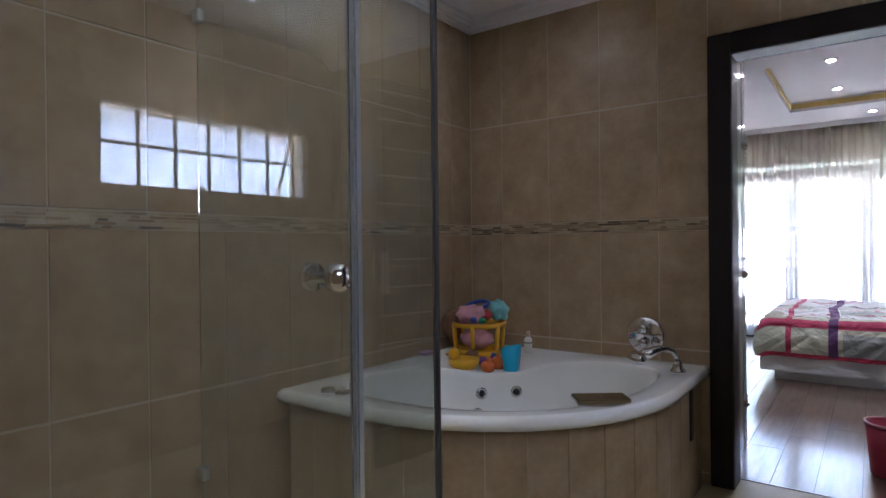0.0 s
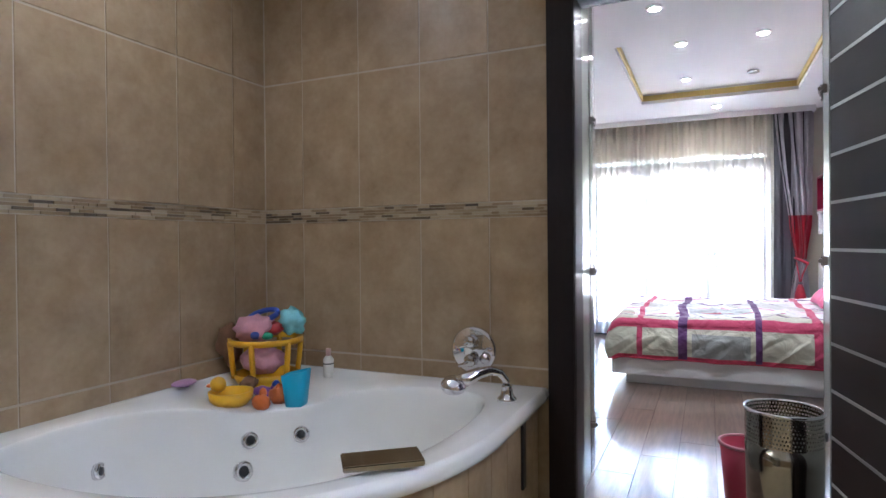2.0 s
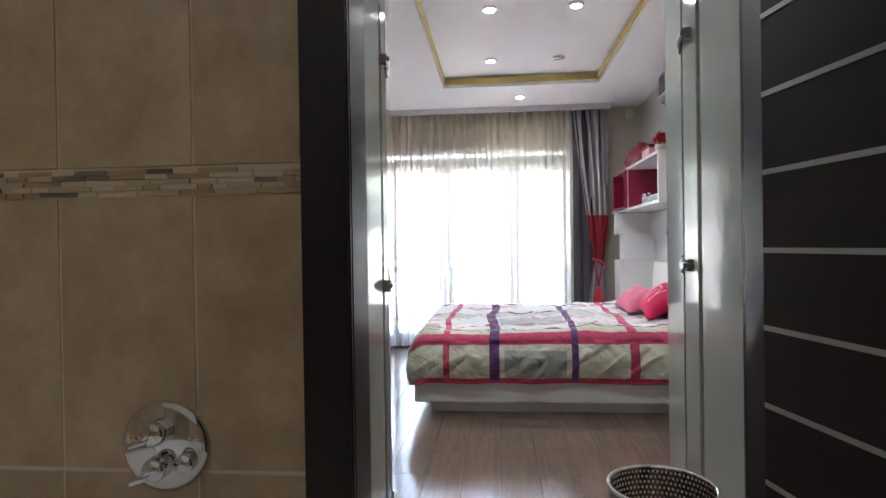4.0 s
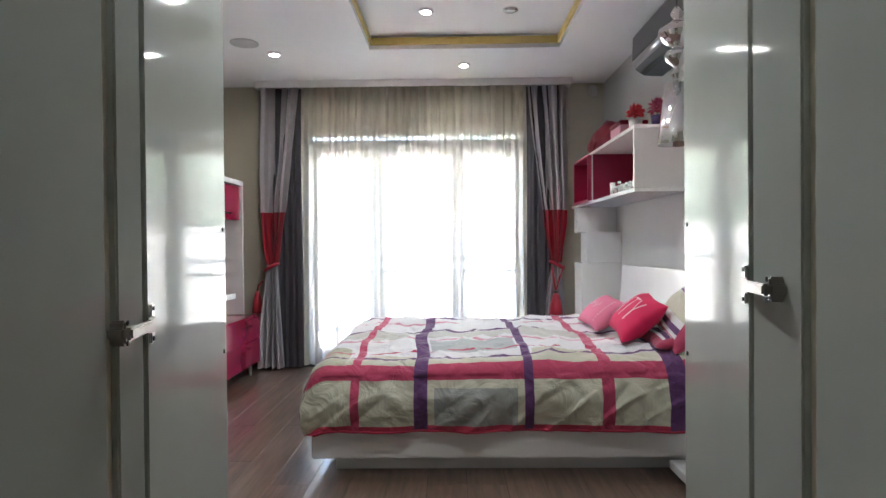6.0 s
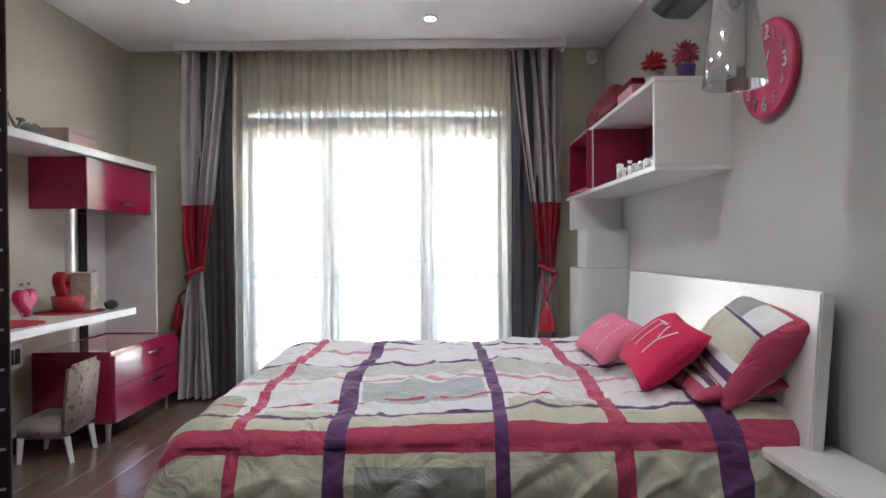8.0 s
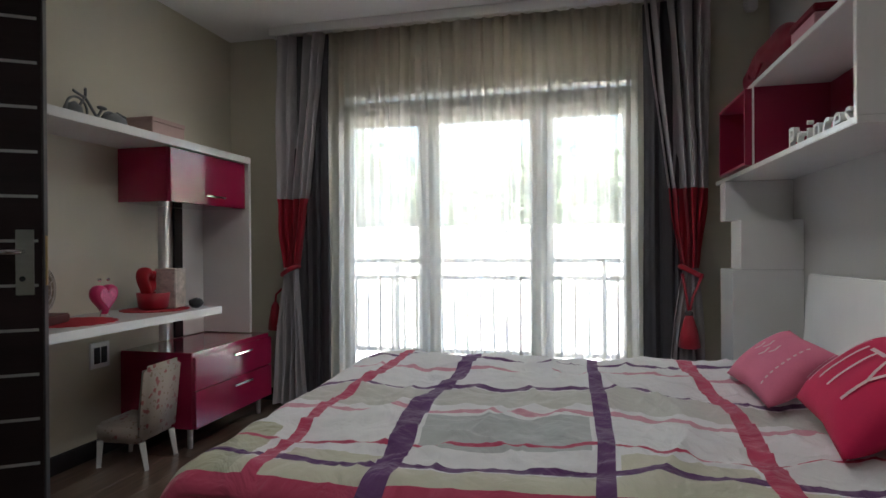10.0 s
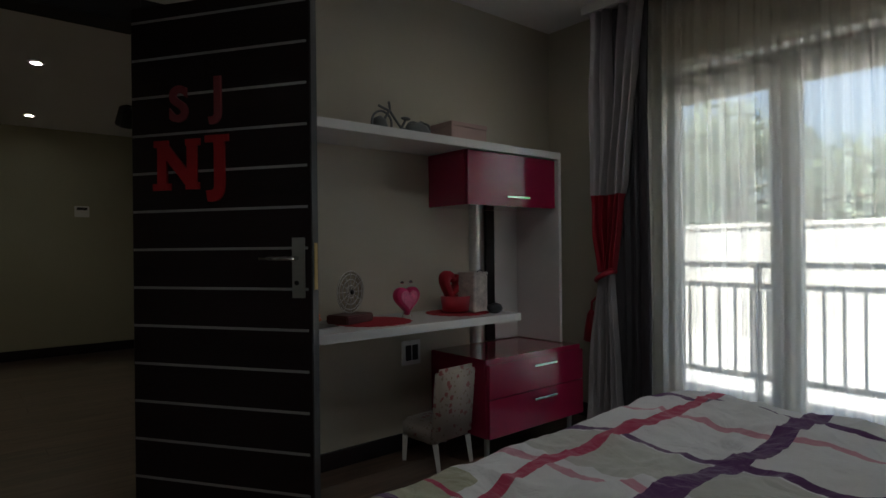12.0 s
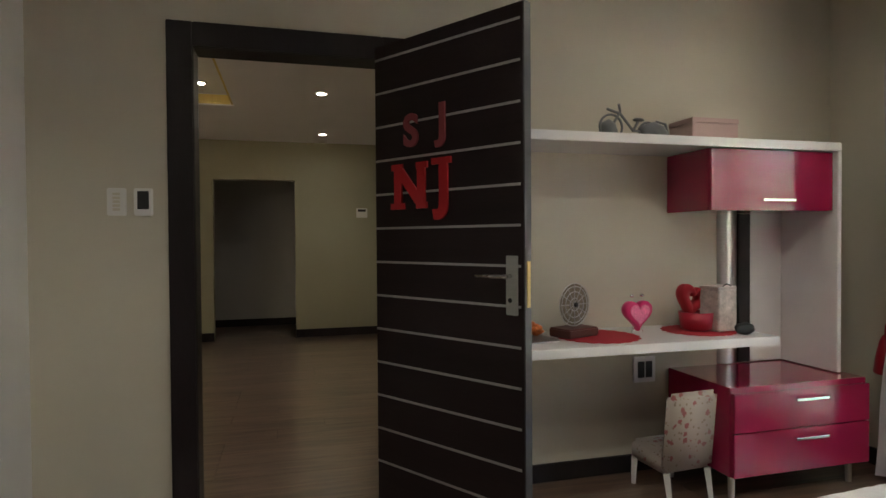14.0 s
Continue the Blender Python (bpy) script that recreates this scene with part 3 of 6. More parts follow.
# ---- balcony doors ----
win = thing("window_1", (0, 0, 0), "three-panel grey aluminium glazed balcony doors", "window", kind="structure")
FY0, FY1 = WY + 0.05, WY + 0.11
part("frame_head", box(OX0, FY0, 1.995, OX1, FY1, OZ - 0.002, 0.003), M_FRAME, win)
part("transom_pane", box(-1.275, FY0 + 0.028, OZ + 0.006, 0.655, FY0 + 0.034, OZ + 0.042), M_PANE, win, "narrow glass strip above the frame").visible_shadow = False
part("window_sill", box(OX0, FY0 - 0.05, 0.0, OX1, FY1 + 0.1, 0.05, 0.004), M_FRAME, win)
for r in ((OX0, FY0, OZ - 0.002, OX1, FY1, OZ + 0.006), (OX0, FY0, OZ + 0.042, OX1, FY1, OZ + 0.05), (OX0, FY0, OZ + 0.0065, -1.275, FY1, OZ + 0.0415), (0.655, FY0, OZ + 0.0065, OX1, FY1, OZ + 0.0415)):
    part("transom_frame", box(*r), M_FRAME, win)
for k in range(32):
    part("transom_bar", box(-1.245 + 0.06 * k, FY0 + 0.012, OZ + 0.0065, -1.221 + 0.06 * k, FY0 + 0.026, OZ + 0.0415), M_FRAME, win)
for x0, x1 in ((OX0, -1.30), (0.67, OX1)):
    part("frame_side", box(x0, FY0, 0.05, x1, FY1, 1.995, 0.003), M_FRAME, win)
for x0, x1 in ((-1.298, -0.672), (-0.668, 0.083), (0.087, 0.668)):
    sash = part("sash_stile", box(x0, FY0 + 0.01, 0.052, x0 + 0.075, FY1 - 0.01, 1.993, 0.003), M_FRAME, win)
    part("sash_stile", box(x1 - 0.075, FY0 + 0.01, 0.052, x1, FY1 - 0.01, 1.993, 0.003), M_FRAME, win)
    part("sash_rail", box(x0 + 0.075, FY0 + 0.01, 1.915, x1 - 0.075, FY1 - 0.01, 1.993, 0.003), M_FRAME, win)
    part("sash_rail", box(x0 + 0.075, FY0 + 0.01, 0.052, x1 - 0.075, FY1 - 0.01, 0.15, 0.003), M_FRAME, win)
    pane = part("pane", box(x0 + 0.07, FY0 + 0.028, 0.14, x1 - 0.07, FY0 + 0.034, 1.92), M_PANE, win, "clear glass pane")
    pane.visible_shadow = False

# ---- bathroom window ----
bw = thing("window_2", (0, 0, 0), "long low bathroom window with obscured glass, pushed open behind bars", "window", kind="structure")
y0, y1, z0, z1 = BW
for r in ((BR + 0.045, y0, z0, BR + 0.075, y0 + 0.018, z1), (BR + 0.02, y1 - 0.02, z0, BR + 0.075, y1, z1), (BR + 0.045, y0 + 0.018, z0, BR + 0.075, y1 - 0.02, z0 + 0.008), (BR + 0.045, y0 + 0.018, z1 - 0.008, BR + 0.075, y1 - 0.02, z1)):
    part("window_frame", box(*r, 0.002), M_CREAM_EDGE, bw)
M_FROST = bpy.data.materials.new("obscured_glass")
M_FROST.use_nodes = True
fn, fl = M_FROST.node_tree.nodes, M_FROST.node_tree.links
fn.remove(fn["Principled BSDF"])
ft, fg, fm, fw = fn.new("ShaderNodeBsdfTranslucent"), fn.new("ShaderNodeBsdfGlossy"), fn.new("ShaderNodeMixShader"), fn.new("ShaderNodeTexNoise")
ft.inputs["Color"].default_value, fg.inputs["Roughness"].default_value = (0.74, 0.77, 0.81, 1), 0.3
fm.inputs[0].default_value, fw.inputs["Scale"].default_value = 0.05, 160
fb = fn.new("ShaderNodeBump")
fb.inputs["Strength"].default_value, fb.inputs["Distance"].default_value = 0.3, 0.002
fl.new(fw.outputs["Fac"], fb.inputs["Height"]), fl.new(fb.outputs["Normal"], fg.inputs["Normal"])
fl.new(ft.outputs[0], fm.inputs[1]), fl.new(fg.outputs[0], fm.inputs[2]), fl.new(fm.outputs[0], fn["Material Output"].inputs["Surface"])
# the sash hangs from its top edge and is pushed out at the bottom
tilt = pose(BR + 0.09, 0, z1 - 0.012, 0, -22, 0)
SL = 0.49
for n, r, m in (("sash_stile", (-0.012, y0 + 0.002, -SL, 0.012, y0 + 0.012, 0), M_WHITE_FRAME), ("sash_stile", (-0.012, 2.44, -SL, 0.012, 2.465, 0), M_WHITE_FRAME), ("sash_rail", (-0.012, y0 + 0.012, -SL, 0.012, 2.44, -SL + 0.012), M_WHITE_FRAME), ("sash_rail", (-0.012, y0 + 0.012, -0.01, 0.012, 2.44, 0), M_WHITE_FRAME), ("pane", (-0.002, y0 + 0.012, -SL + 0.012, 0.002, 2.44, -0.01), M_FROST)):
    bm = box(*r)
    bmesh.ops.transform(bm, matrix=tilt, verts=bm.verts)
    ob = part(n, bm, m, bw, "obscured glass pane" if n == "pane" else "")
    ob.visible_shadow = n != "pane"
for k in range(6):
    a = 1.335 + 0.218 * k
    part("window_bar", box(BR + 0.028, a - 0.009, z0 + 0.001, BR + 0.04, a + 0.009, z1 - 0.001), M_RAIL, bw)
part("window_bar", box(BR + 0.018, y0, 1.756, BR + 0.027, y1 - 0.001, 1.774), M_RAIL, bw)
part("stay", tube([(BR + 0.05, 1.66, z0 + 0.04), (BR + 0.01, 1.69, z0 + 0.02), (BR - 0.004, 1.73, z0 + 0.008)], 0.005), M_BRASS, bw)


# ---- bathtub ----
def tub_outline(inset, n=28):
    """Corner tub: two straight wall sides and a quarter-round front."""
    r, cx, cy = 0.93, -1.45, 2.20
    x0, y1 = BX + 0.0065 + inset, 2.766 - inset
    pts = [(x0, 1.27 + inset)]
    for k in range(n + 1):
        a = -math.pi / 2 + math.pi / 2 * k / n
        pts.append((cx + (r - inset) * math.cos(a), cy + (r - inset) * math.sin(a)))
    pts += [(cx + r - inset, y1), (x0, y1)]
    return pts


def basin_point(a, k):
    """The bowl's wall in the direction a, from its lip (k = 0) to its floor (k = 1): near the rim all round, with a wide ledge in the corner."""
    u, v = math.cos(a), math.sin(a)
    cx, cy = -1.20, 2.02
    reach = []
    for nx, ny, lim in ((1, 0, -0.52 - 0.075), (-1, 0, 1.905 - 0.13), (0, 1, 2.766 - 0.17), (0, -1, -1.27 - 0.085), (-0.7071, 0.7071, 3.62 * 0.7071)):
        dn = nx * u + ny * v
        if dn > 0.01:
            reach.append((lim - nx * cx - ny * cy) / dn)
    ox, oy, rr = cx + 1.45, cy - 2.20, 0.93 - 0.08
    bq = ox * u + oy * v
    reach.append(-bq + math.sqrt(max(bq * bq - (ox * ox + oy * oy - rr * rr), 0)))
    r = sum(d ** -9 for d in reach) ** (-1 / 9)
    r *= 1 - 0.30 * k
    return cx + r * u, cy + r * v


tub = thing("bathtub", (-1.2, 2.0, 0), "white corner whirlpool bathtub with beige tiled surround", "bathtub")
RIM = 0.585
BOWL = ((-0.04, RIM), (-0.015, RIM - 0.002), (0.01, RIM - 0.012), (0.03, RIM - 0.035), (0.07, RIM - 0.10), (0.14, RIM - 0.2), (0.26, RIM - 0.30), (0.5, RIM - 0.37), (1.0, RIM - 0.40), (2.6, RIM - 0.405))
ANGLES = sorted([math.tau * k / 120 for k in range(120)] + [math.atan2(y - 2.02, x + 1.20) % math.tau for x, y in ((-1.905, 2.766), (-1.905, 1.27), (-0.52, 2.766))])


def outline_ray(a, inset):
    """Where the ray from the bowl's middle meets the tub's outline."""
    u, v = math.cos(a), math.sin(a)
    best = 9.0
    o = tub_outline(inset)
    for (ax, ay), (bx, by) in zip(o, o[1:] + o[:1]):
        ex, ey = bx - ax, by - ay
        det = u * -ey + v * ex
        if abs(det) < 1e-9:
            continue
        rx, ry = ax + 1.20, ay - 2.02
        t, s = (rx * -ey + ry * ex) / det, (u * ry - v * rx) / det
        if t > 0 and -1e-6 <= s <= 1 + 1e-6:
            best = min(best, t)
    return -1.20 + best * u, 2.02 + best * v


bm = bmesh.new()
rows = [[bm.verts.new((*outline_ray(a, i), z)) for a in ANGLES] for i, z in ((0.012, RIM - 0.055), (0.0, RIM - 0.045), (-0.004, RIM - 0.03), (0.001, RIM - 0.012), (0.012, RIM - 0.001), (0.02, RIM))]
def dip(a):
    """The wide corner ledge lies lower than the rim."""
    return 0.045 * math.exp(-(((a - radians(135)) / radians(38)) ** 4))


rows.append([bm.verts.new((*outline_ray(a, 0.05), RIM)) for a in ANGLES])
rows.append([bm.verts.new((*outline_ray(a, 0.062), RIM - dip(a))) for a in ANGLES])
rows += [[bm.verts.new((*basin_point(a, k), z - dip(a) * max(0.0, 1 - max(k, 0) * 4))) for a in ANGLES] for k, z in BOWL]
for r, s in zip(rows, rows[1:]):
    for k in range(len(r)):
        bm.faces.new((r[k], r[(k + 1) % len(r)], s[(k + 1) % len(s)], s[k]))
bm.faces.new(rows[-1])
part("shell", bm, M_CERAMIC, tub, smooth=True)
# tiled surround, one curved piece after another
pts = tub_outline(0.035, 36)[:-1]
dist = [0.0]
for p, q in zip(pts, pts[1:]):
    dist.append(dist[-1] + math.hypot(q[0] - p[0], q[1] - p[1]))


def along(s):
    for k in range(len(pts) - 1):
        if s <= dist[k + 1]:
            f = (s - dist[k]) / (dist[k + 1] - dist[k])
            return Vector((pts[k][0] + f * (pts[k + 1][0] - pts[k][0]), pts[k][1] + f * (pts[k + 1][1] - pts[k][1])))
    return Vector(pts[-1])


def curved_piece(s0, s1, z0, z1, out=0.0, thick=0.008):
    bm = bmesh.new()
    n = 4
    rows = []
    for k in range(n + 1):
        s = s0 + (s1 - s0) * k / n
        p, d = along(s), (along(min(s + 0.02, dist[-1])) - along(max(s - 0.02, 0))).normalized()
        o = Vector((d.y, -d.x))
        rows.append([bm.verts.new((*(p + o * w), z)) for w, z in ((out, z0), (out, z1), (out - thick, z1), (out - thick, z0))])
    for r, s in zip(rows, rows[1:]):
        for k in range(4):
            bm.faces.new((r[k], r[(k + 1) % 4], s[(k + 1) % 4], s[k]))
    bm.faces.new(rows[0]), bm.faces.new(rows[-1])
    return bm


surround = part("surround", curved_piece(0, 0.46, 0, RIM - 0.056, -0.006, 0.01), M_GROUT, tub)
s = 0.46
while s < dist[-1] - 0.02:
    q = min(s + 0.30, dist[-1] - 0.005)
    part("backing", curved_piece(s, q, 0, RIM - 0.056, -0.006, 0.01), M_GROUT, tub)
    s = q
s = 0.005
while s < dist[-1] - 0.03:
    q = min(s + 0.152, dist[-1] - 0.005)
    part("tile", curved_piece(s, q - 0.003, 0.0, RIM - 0.057), M_TILE, surround)
    s = q
# A solid black strip gives the shade inside the slot; nothing is cut open.
part("slot_shade", boxes((-0.556, 2.50, 0.28, -0.545, 2.535, 0.525), bevel=0.002), M_BLACK, tub, "black strip for the dark inside of a slot in the tiled side")


def jet(at, r, toward):
    d = (Vector(toward) - Vector(at)).normalized()
    t = d.to_track_quat("Z", "Y").to_matrix().to_4x4()
    j = part("jet", lathe([(r, -0.01), (r, 0.004), (r * 0.85, 0.010), (r * 0.55, 0.008), (r * 0.5, 0.003), (r * 0.25, 0.004), (0.0, 0.006)], at, 20, tilt=t), M_CHROME, tub, "chrome whirlpool jet", True)
    part("nozzle", lathe([(r * 0.5, 0.004), (r * 0.45, 0.0085), (0.0, 0.009)], at, 14, tilt=t), M_BLACK, j, smooth=True)


for deg, k, z, r in ((116, 0.10, 0.445, 0.030), (152, 0.10, 0.445, 0.030), (203, 0.12, 0.42, 0.028), (157, 0.2, 0.34, 0.036)):
    jet((*basin_point(radians(deg), k), z), r, (-1.2, 2.02, z + 0.06))
for x, y, r in ((-1.68, 1.345, 0.03), (-1.58, 1.36, 0.02), (-1.60, 1.33, 0.017)):
    part("control_knob", lathe([(r, 0), (r, 0.012), (r * 0.8, 0.02), (r * 0.4, 0.022), (0, 0.022)], (x, y, RIM), 20), M_CHROME, tub, "chrome whirlpool control", True)
plate = thing("waterfall_inlet", (-0.70, 1.80, RIM), "flat brushed steel water inlet on the tub rim", "inlet", 38)
part("plate", box(-0.10, -0.05, 0.012, 0.10, 0.05, 0.028, 0.003), M_POLISHED, plate, local=True)
part("stem", box(-0.09, -0.02, 0.0, 0.09, 0.03, 0.012), M_CHROME, plate, local=True)

tap = thing("bath_spout", (-0.63, 2.55, RIM), "curved chrome hand shower resting on the tub rim", "tap")
part("base", lathe([(0.034, 0), (0.034, 0.012), (0.024, 0.02), (0.018, 0.05), (0.02, 0.055), (0.0, 0.056)], (-0.605, 2.505, RIM), 24), M_CHROME, tap, smooth=True)
arc = [(-0.605, 2.505, RIM + 0.05), (-0.607, 2.495, RIM + 0.08), (-0.62, 2.475, RIM + 0.105), (-0.645, 2.445, RIM + 0.117), (-0.675, 2.415, RIM + 0.112), (-0.705, 2.385, RIM + 0.098), (-0.73, 2.36, RIM + 0.084)]
part("neck", tube(arc, [0.012, 0.0125, 0.014, 0.016, 0.02, 0.025, 0.026], 14), M_CHROME, tap, smooth=True)
part("rose", lathe([(0.0, 0.03), (0.03, 0.026), (0.042, 0.01), (0.044, -0.004), (0.038, -0.012), (0.0, -0.012)], (-0.742, 2.348, RIM + 0.076), 24, tilt=pose(0, 0, 0, 14, 10, 0)), M_CHROME, tap, smooth=True)
valve = thing("shower_mixer", (-0.833, 2.77, 0.706), "round chrome mixer plate with two lever knobs", "tap")
part("plate", lathe([(0.098, 0), (0.098, 0.006), (0.085, 0.016), (0.0, 0.02)], (-0.833, 2.772, 0.706), 36, tilt=pose(0, 0, 0, 90)), M_CHROME, valve, smooth=True)
for z in (0.746, 0.671):
    k = part("knob", lathe([(0.026, 0), (0.025, 0.035), (0.02, 0.045), (0.0, 0.047)], (-0.833, 2.755, z), 20, tilt=pose(0, 0, 0, 90)), M_CHROME, valve, smooth=True)
    part("lever", tube([(-0.833, 2.72, z), (-0.848, 2.71, z - 0.012), (-0.873, 2.70, z - 0.02)], [0.009, 0.008, 0.006]), M_CHROME, k, smooth=True)
part("outlet", lathe([(0.02, 0), (0.02, 0.03), (0.0, 0.032)], (-0.773, 2.755, 0.681), 16, tilt=pose(0, 0, 0, 90)), M_CHROME, valve, smooth=True)


# ---- things on the tub ----
def plastic(name, c, rough=0.35):
    return mat(name, c, rough, vary=0.06, bump=0.0, coat=0.2)


LEDGE = RIM - 0.045
P_YELLOW, P_CYAN, P_BLUE = plastic("yellow_plastic", (0.75, 0.42, 0.01)), plastic("cyan_plastic", (0.02, 0.38, 0.62)), plastic("blue_plastic", (0.04, 0.10, 0.5))
P_PINK, P_ORANGE, P_PURPLE = mat("pink_plush", (0.62, 0.33, 0.40), 0.9, vary=0.25, bump=0.4, fine=60), plastic("orange_plastic", (0.65, 0.16, 0.03)), plastic("purple_plastic", (0.22, 0.08, 0.35))
P_RED, P_BROWN, P_AQUA = plastic("red_plastic", (0.5, 0.03, 0.04)), mat("brown_plush", (0.22, 0.12, 0.07), 0.9, vary=0.3, bump=0.4, fine=60), mat("aqua_net", (0.25, 0.62, 0.68), 0.8, vary=0.3, bump=0.8, fine=40)
P_GREEN, P_LILAC = plastic("green_plastic", (0.04, 0.35, 0.2)), plastic("lilac_plastic", (0.45, 0.28, 0.48))
TX, TY = -1.71, 2.535
caddy = thing("toy_basket", (TX, TY, LEDGE), "yellow plastic basket heaped with bath toys", "toy basket", 28)
caddy.matrix_basis = caddy.matrix_basis @ Matrix.Diagonal((1.12, 1.12, 1.1, 1))
part("base", lathe([(0.0, 0.0), (0.10, 0.0), (0.118, 0.03), (0.122, 0.05), (0.114, 0.05), (0.098, 0.012), (0, 0.012)], (0, 0, 0), 28), P_YELLOW, caddy, smooth=True, local=True)
part("upper_ring", lathe([(0.126, 0.165), (0.138, 0.165), (0.142, 0.188), (0.128, 0.188), (0.126, 0.165)], (0, 0, 0), 32), P_YELLOW, caddy, smooth=True, local=True)
for a in (-160, -100, -40, 20, 80, 140):
    c, s_ = math.cos(radians(a)), math.sin(radians(a))
    part("upright", tube([(0.118 * c, 0.118 * s_, 0.035), (0.126 * c, 0.126 * s_, 0.10), (0.133 * c, 0.133 * s_, 0.175)], 0.011, 8), P_YELLOW, caddy, smooth=True, local=True)


def toy(name, bm, material, label, smooth=True):
    return solo(name, bm, material, label, "toy", "bath toys", smooth)


def in_caddy(x, y, z):
    return (caddy.matrix_basis @ Vector((x, y, z)))[:]


toy("plush_toy", blob(in_caddy(-0.01, -0.02, 0.1), (0.095, 0.085, 0.06), 0.25, 1), P_PINK, "pale pink soft toy inside the yellow basket")
toy("bath_puff", blob(in_caddy(-0.04, -0.03, 0.225), (0.085, 0.07, 0.055), 0.5, 4), P_PINK, "pink net sponge on top of the basket")
toy("net_sponge", blob(in_caddy(0.10, 0.0, 0.245), (0.058, 0.05, 0.058), 0.45, 7), P_AQUA, "ruffled aqua net sponge on the basket")
toy("plush_bear", blob(in_caddy(-0.14, 0.01, 0.16), (0.05, 0.05, 0.085), 0.4, 9), P_BROWN, "brown soft toy behind the basket")
toy("toy_fish", blob(in_caddy(0.035, -0.03, 0.225), (0.045, 0.035, 0.028), 0.3, 3), P_RED, "small red toy in the basket")
toy("toy_block", blob(in_caddy(0.02, -0.07, 0.2), (0.028, 0.022, 0.016), 0.1, 5), P_GREEN, "small green toy in the basket")
toy("toy_ball", blob(in_caddy(-0.02, -0.08, 0.205), (0.022, 0.022, 0.018), 0.05, 6), P_BLUE, "small blue toy in the basket")
p = in_caddy(-0.01, 0.0, 0.27)
bm = bmesh.new()
loop = [(p[0] + 0.075 * math.cos(a) , p[1] + 0.03 * math.sin(a), p[2] + 0.022 * math.sin(a) + 0.012 * math.cos(a)) for a in [math.tau * k / 20 for k in range(21)]]
tube(loop, 0.012, 8, bm)
blob((p[0] - 0.05, p[1], p[2] - 0.015), (0.035, 0.02, 0.014), 0.1, 1, bm=bm)
toy("toy_scoop", bm, P_BLUE, "blue plastic scoop with an oval handle on the basket")


def duck(x, y):
    d = thing("toy_duck", (x, y, LEDGE), "yellow rubber duck dish", "toy", 200, "bath toys")
    part("body", lathe([(0.0, 0.0), (0.055, 0.0), (0.078, 0.025), (0.082, 0.055), (0.074, 0.055), (0.06, 0.02), (0, 0.012)], (0, 0, 0), 28), P_YELLOW, d, smooth=True, local=True)
    part("head", blob((0.055, -0.01, 0.075), (0.03, 0.028, 0.03)), P_YELLOW, d, smooth=True, local=True)
    part("beak", blob((0.088, -0.01, 0.07), (0.014, 0.012, 0.007)), P_ORANGE, d, smooth=True, local=True)


duck(-1.60, 2.215)
bm = blob((-1.455, 2.215, LEDGE + 0.026), (0.038, 0.026, 0.03), 0.2, 2)
blob((-1.455, 2.225, LEDGE + 0.057), (0.01, 0.018, 0.02), 0.1, 2, bm=bm)
toy("toy_clownfish", bm, P_ORANGE, "orange striped toy fish on the tub ledge")
bm = blob((-1.45, 2.31, LEDGE + 0.03), (0.045, 0.03, 0.035), 0.2, 5)
blob((-1.45, 2.31, LEDGE + 0.06), (0.012, 0.016, 0.016), 0.1, 2, bm=bm)
toy("toy_crab", bm, P_ORANGE, "orange toy with a raised fin beside a cup")
bm = blob((-1.56, 2.345, LEDGE + 0.022), (0.05, 0.026, 0.024), 0.15, 3)
blob((-1.505, 2.345, LEDGE + 0.04), (0.016, 0.015, 0.02), 0.1, 2, bm=bm)
toy("toy_whale", bm, P_PURPLE, "purple toy whale in front of the basket")
toy("toy_monkey", blob((-1.645, 2.36, LEDGE + 0.05), (0.035, 0.03, 0.025), 0.3, 8), P_BROWN, "small brown toy in front of the basket")
toy("toy_marble", blob((-1.50, 2.35, LEDGE + 0.058), (0.016, 0.016, 0.016)), P_BLUE, "small blue ball among the toys")
cup = thing("bath_cup", (-1.37, 2.31, LEDGE), "bright blue square plastic cup", "cup", 15)
bm = bmesh.new()
prev = None
for w, z in ((0.034, 0.0), (0.036, 0.003), (0.050, 0.125), (0.047, 0.125), (0.033, 0.006)):
    ring = []
    for k in range(24):
        a = math.tau * k / 24
        c, s_ = math.cos(a), math.sin(a)
        g = (abs(c) ** 4 + abs(s_) ** 4) ** -0.25
        ring.append(bm.verts.new((w * g * c, w * g * s_, z + (0.012 * c if z > 0.1 else 0))))
    if prev:
        for k in range(24):
            bm.faces.new((prev[k], prev[(k + 1) % 24], ring[(k + 1) % 24], ring[k]))
    else:
        bm.faces.new(ring[::-1])
    prev = ring
bm.faces.new(prev)
part("body", bm, P_CYAN, cup, smooth=True, local=True)
bottle = thing("shampoo_bottle", (-1.42, 2.585, RIM), "small pale bottle with a pink cap", "bottle")
part("body", lathe([(0.02, 0), (0.022, 0.005), (0.022, 0.075), (0.012, 0.088), (0.01, 0.09), (0, 0.09)], (-1.42, 2.585, RIM), 20), M_WHITE_PLASTIC, bottle, smooth=True)
part("cap", lathe([(0.011, 0.09), (0.011, 0.118), (0.008, 0.12), (0, 0.12)], (-1.42, 2.585, RIM), 16), plastic("pale_pink_plastic", (0.7, 0.5, 0.5)), bottle, smooth=True)
part("label", lathe([(0.0225, 0.055), (0.0225, 0.06)], (-1.42, 2.585, RIM), 20), M_BLACK, bottle)
soap = thing("soap_dish", (-1.855, 2.225, RIM), "purple oval soap dish on the tub ledge", "soap dish")
part("dish", blob((-1.855, 2.225, RIM + 0.014), (0.035, 0.055, 0.013)), P_LILAC, soap, smooth=True)
part("foot", lathe([(0.02, 0), (0.016, 0.008)], (-1.855, 2.225, RIM), 16), P_PURPLE, soap)

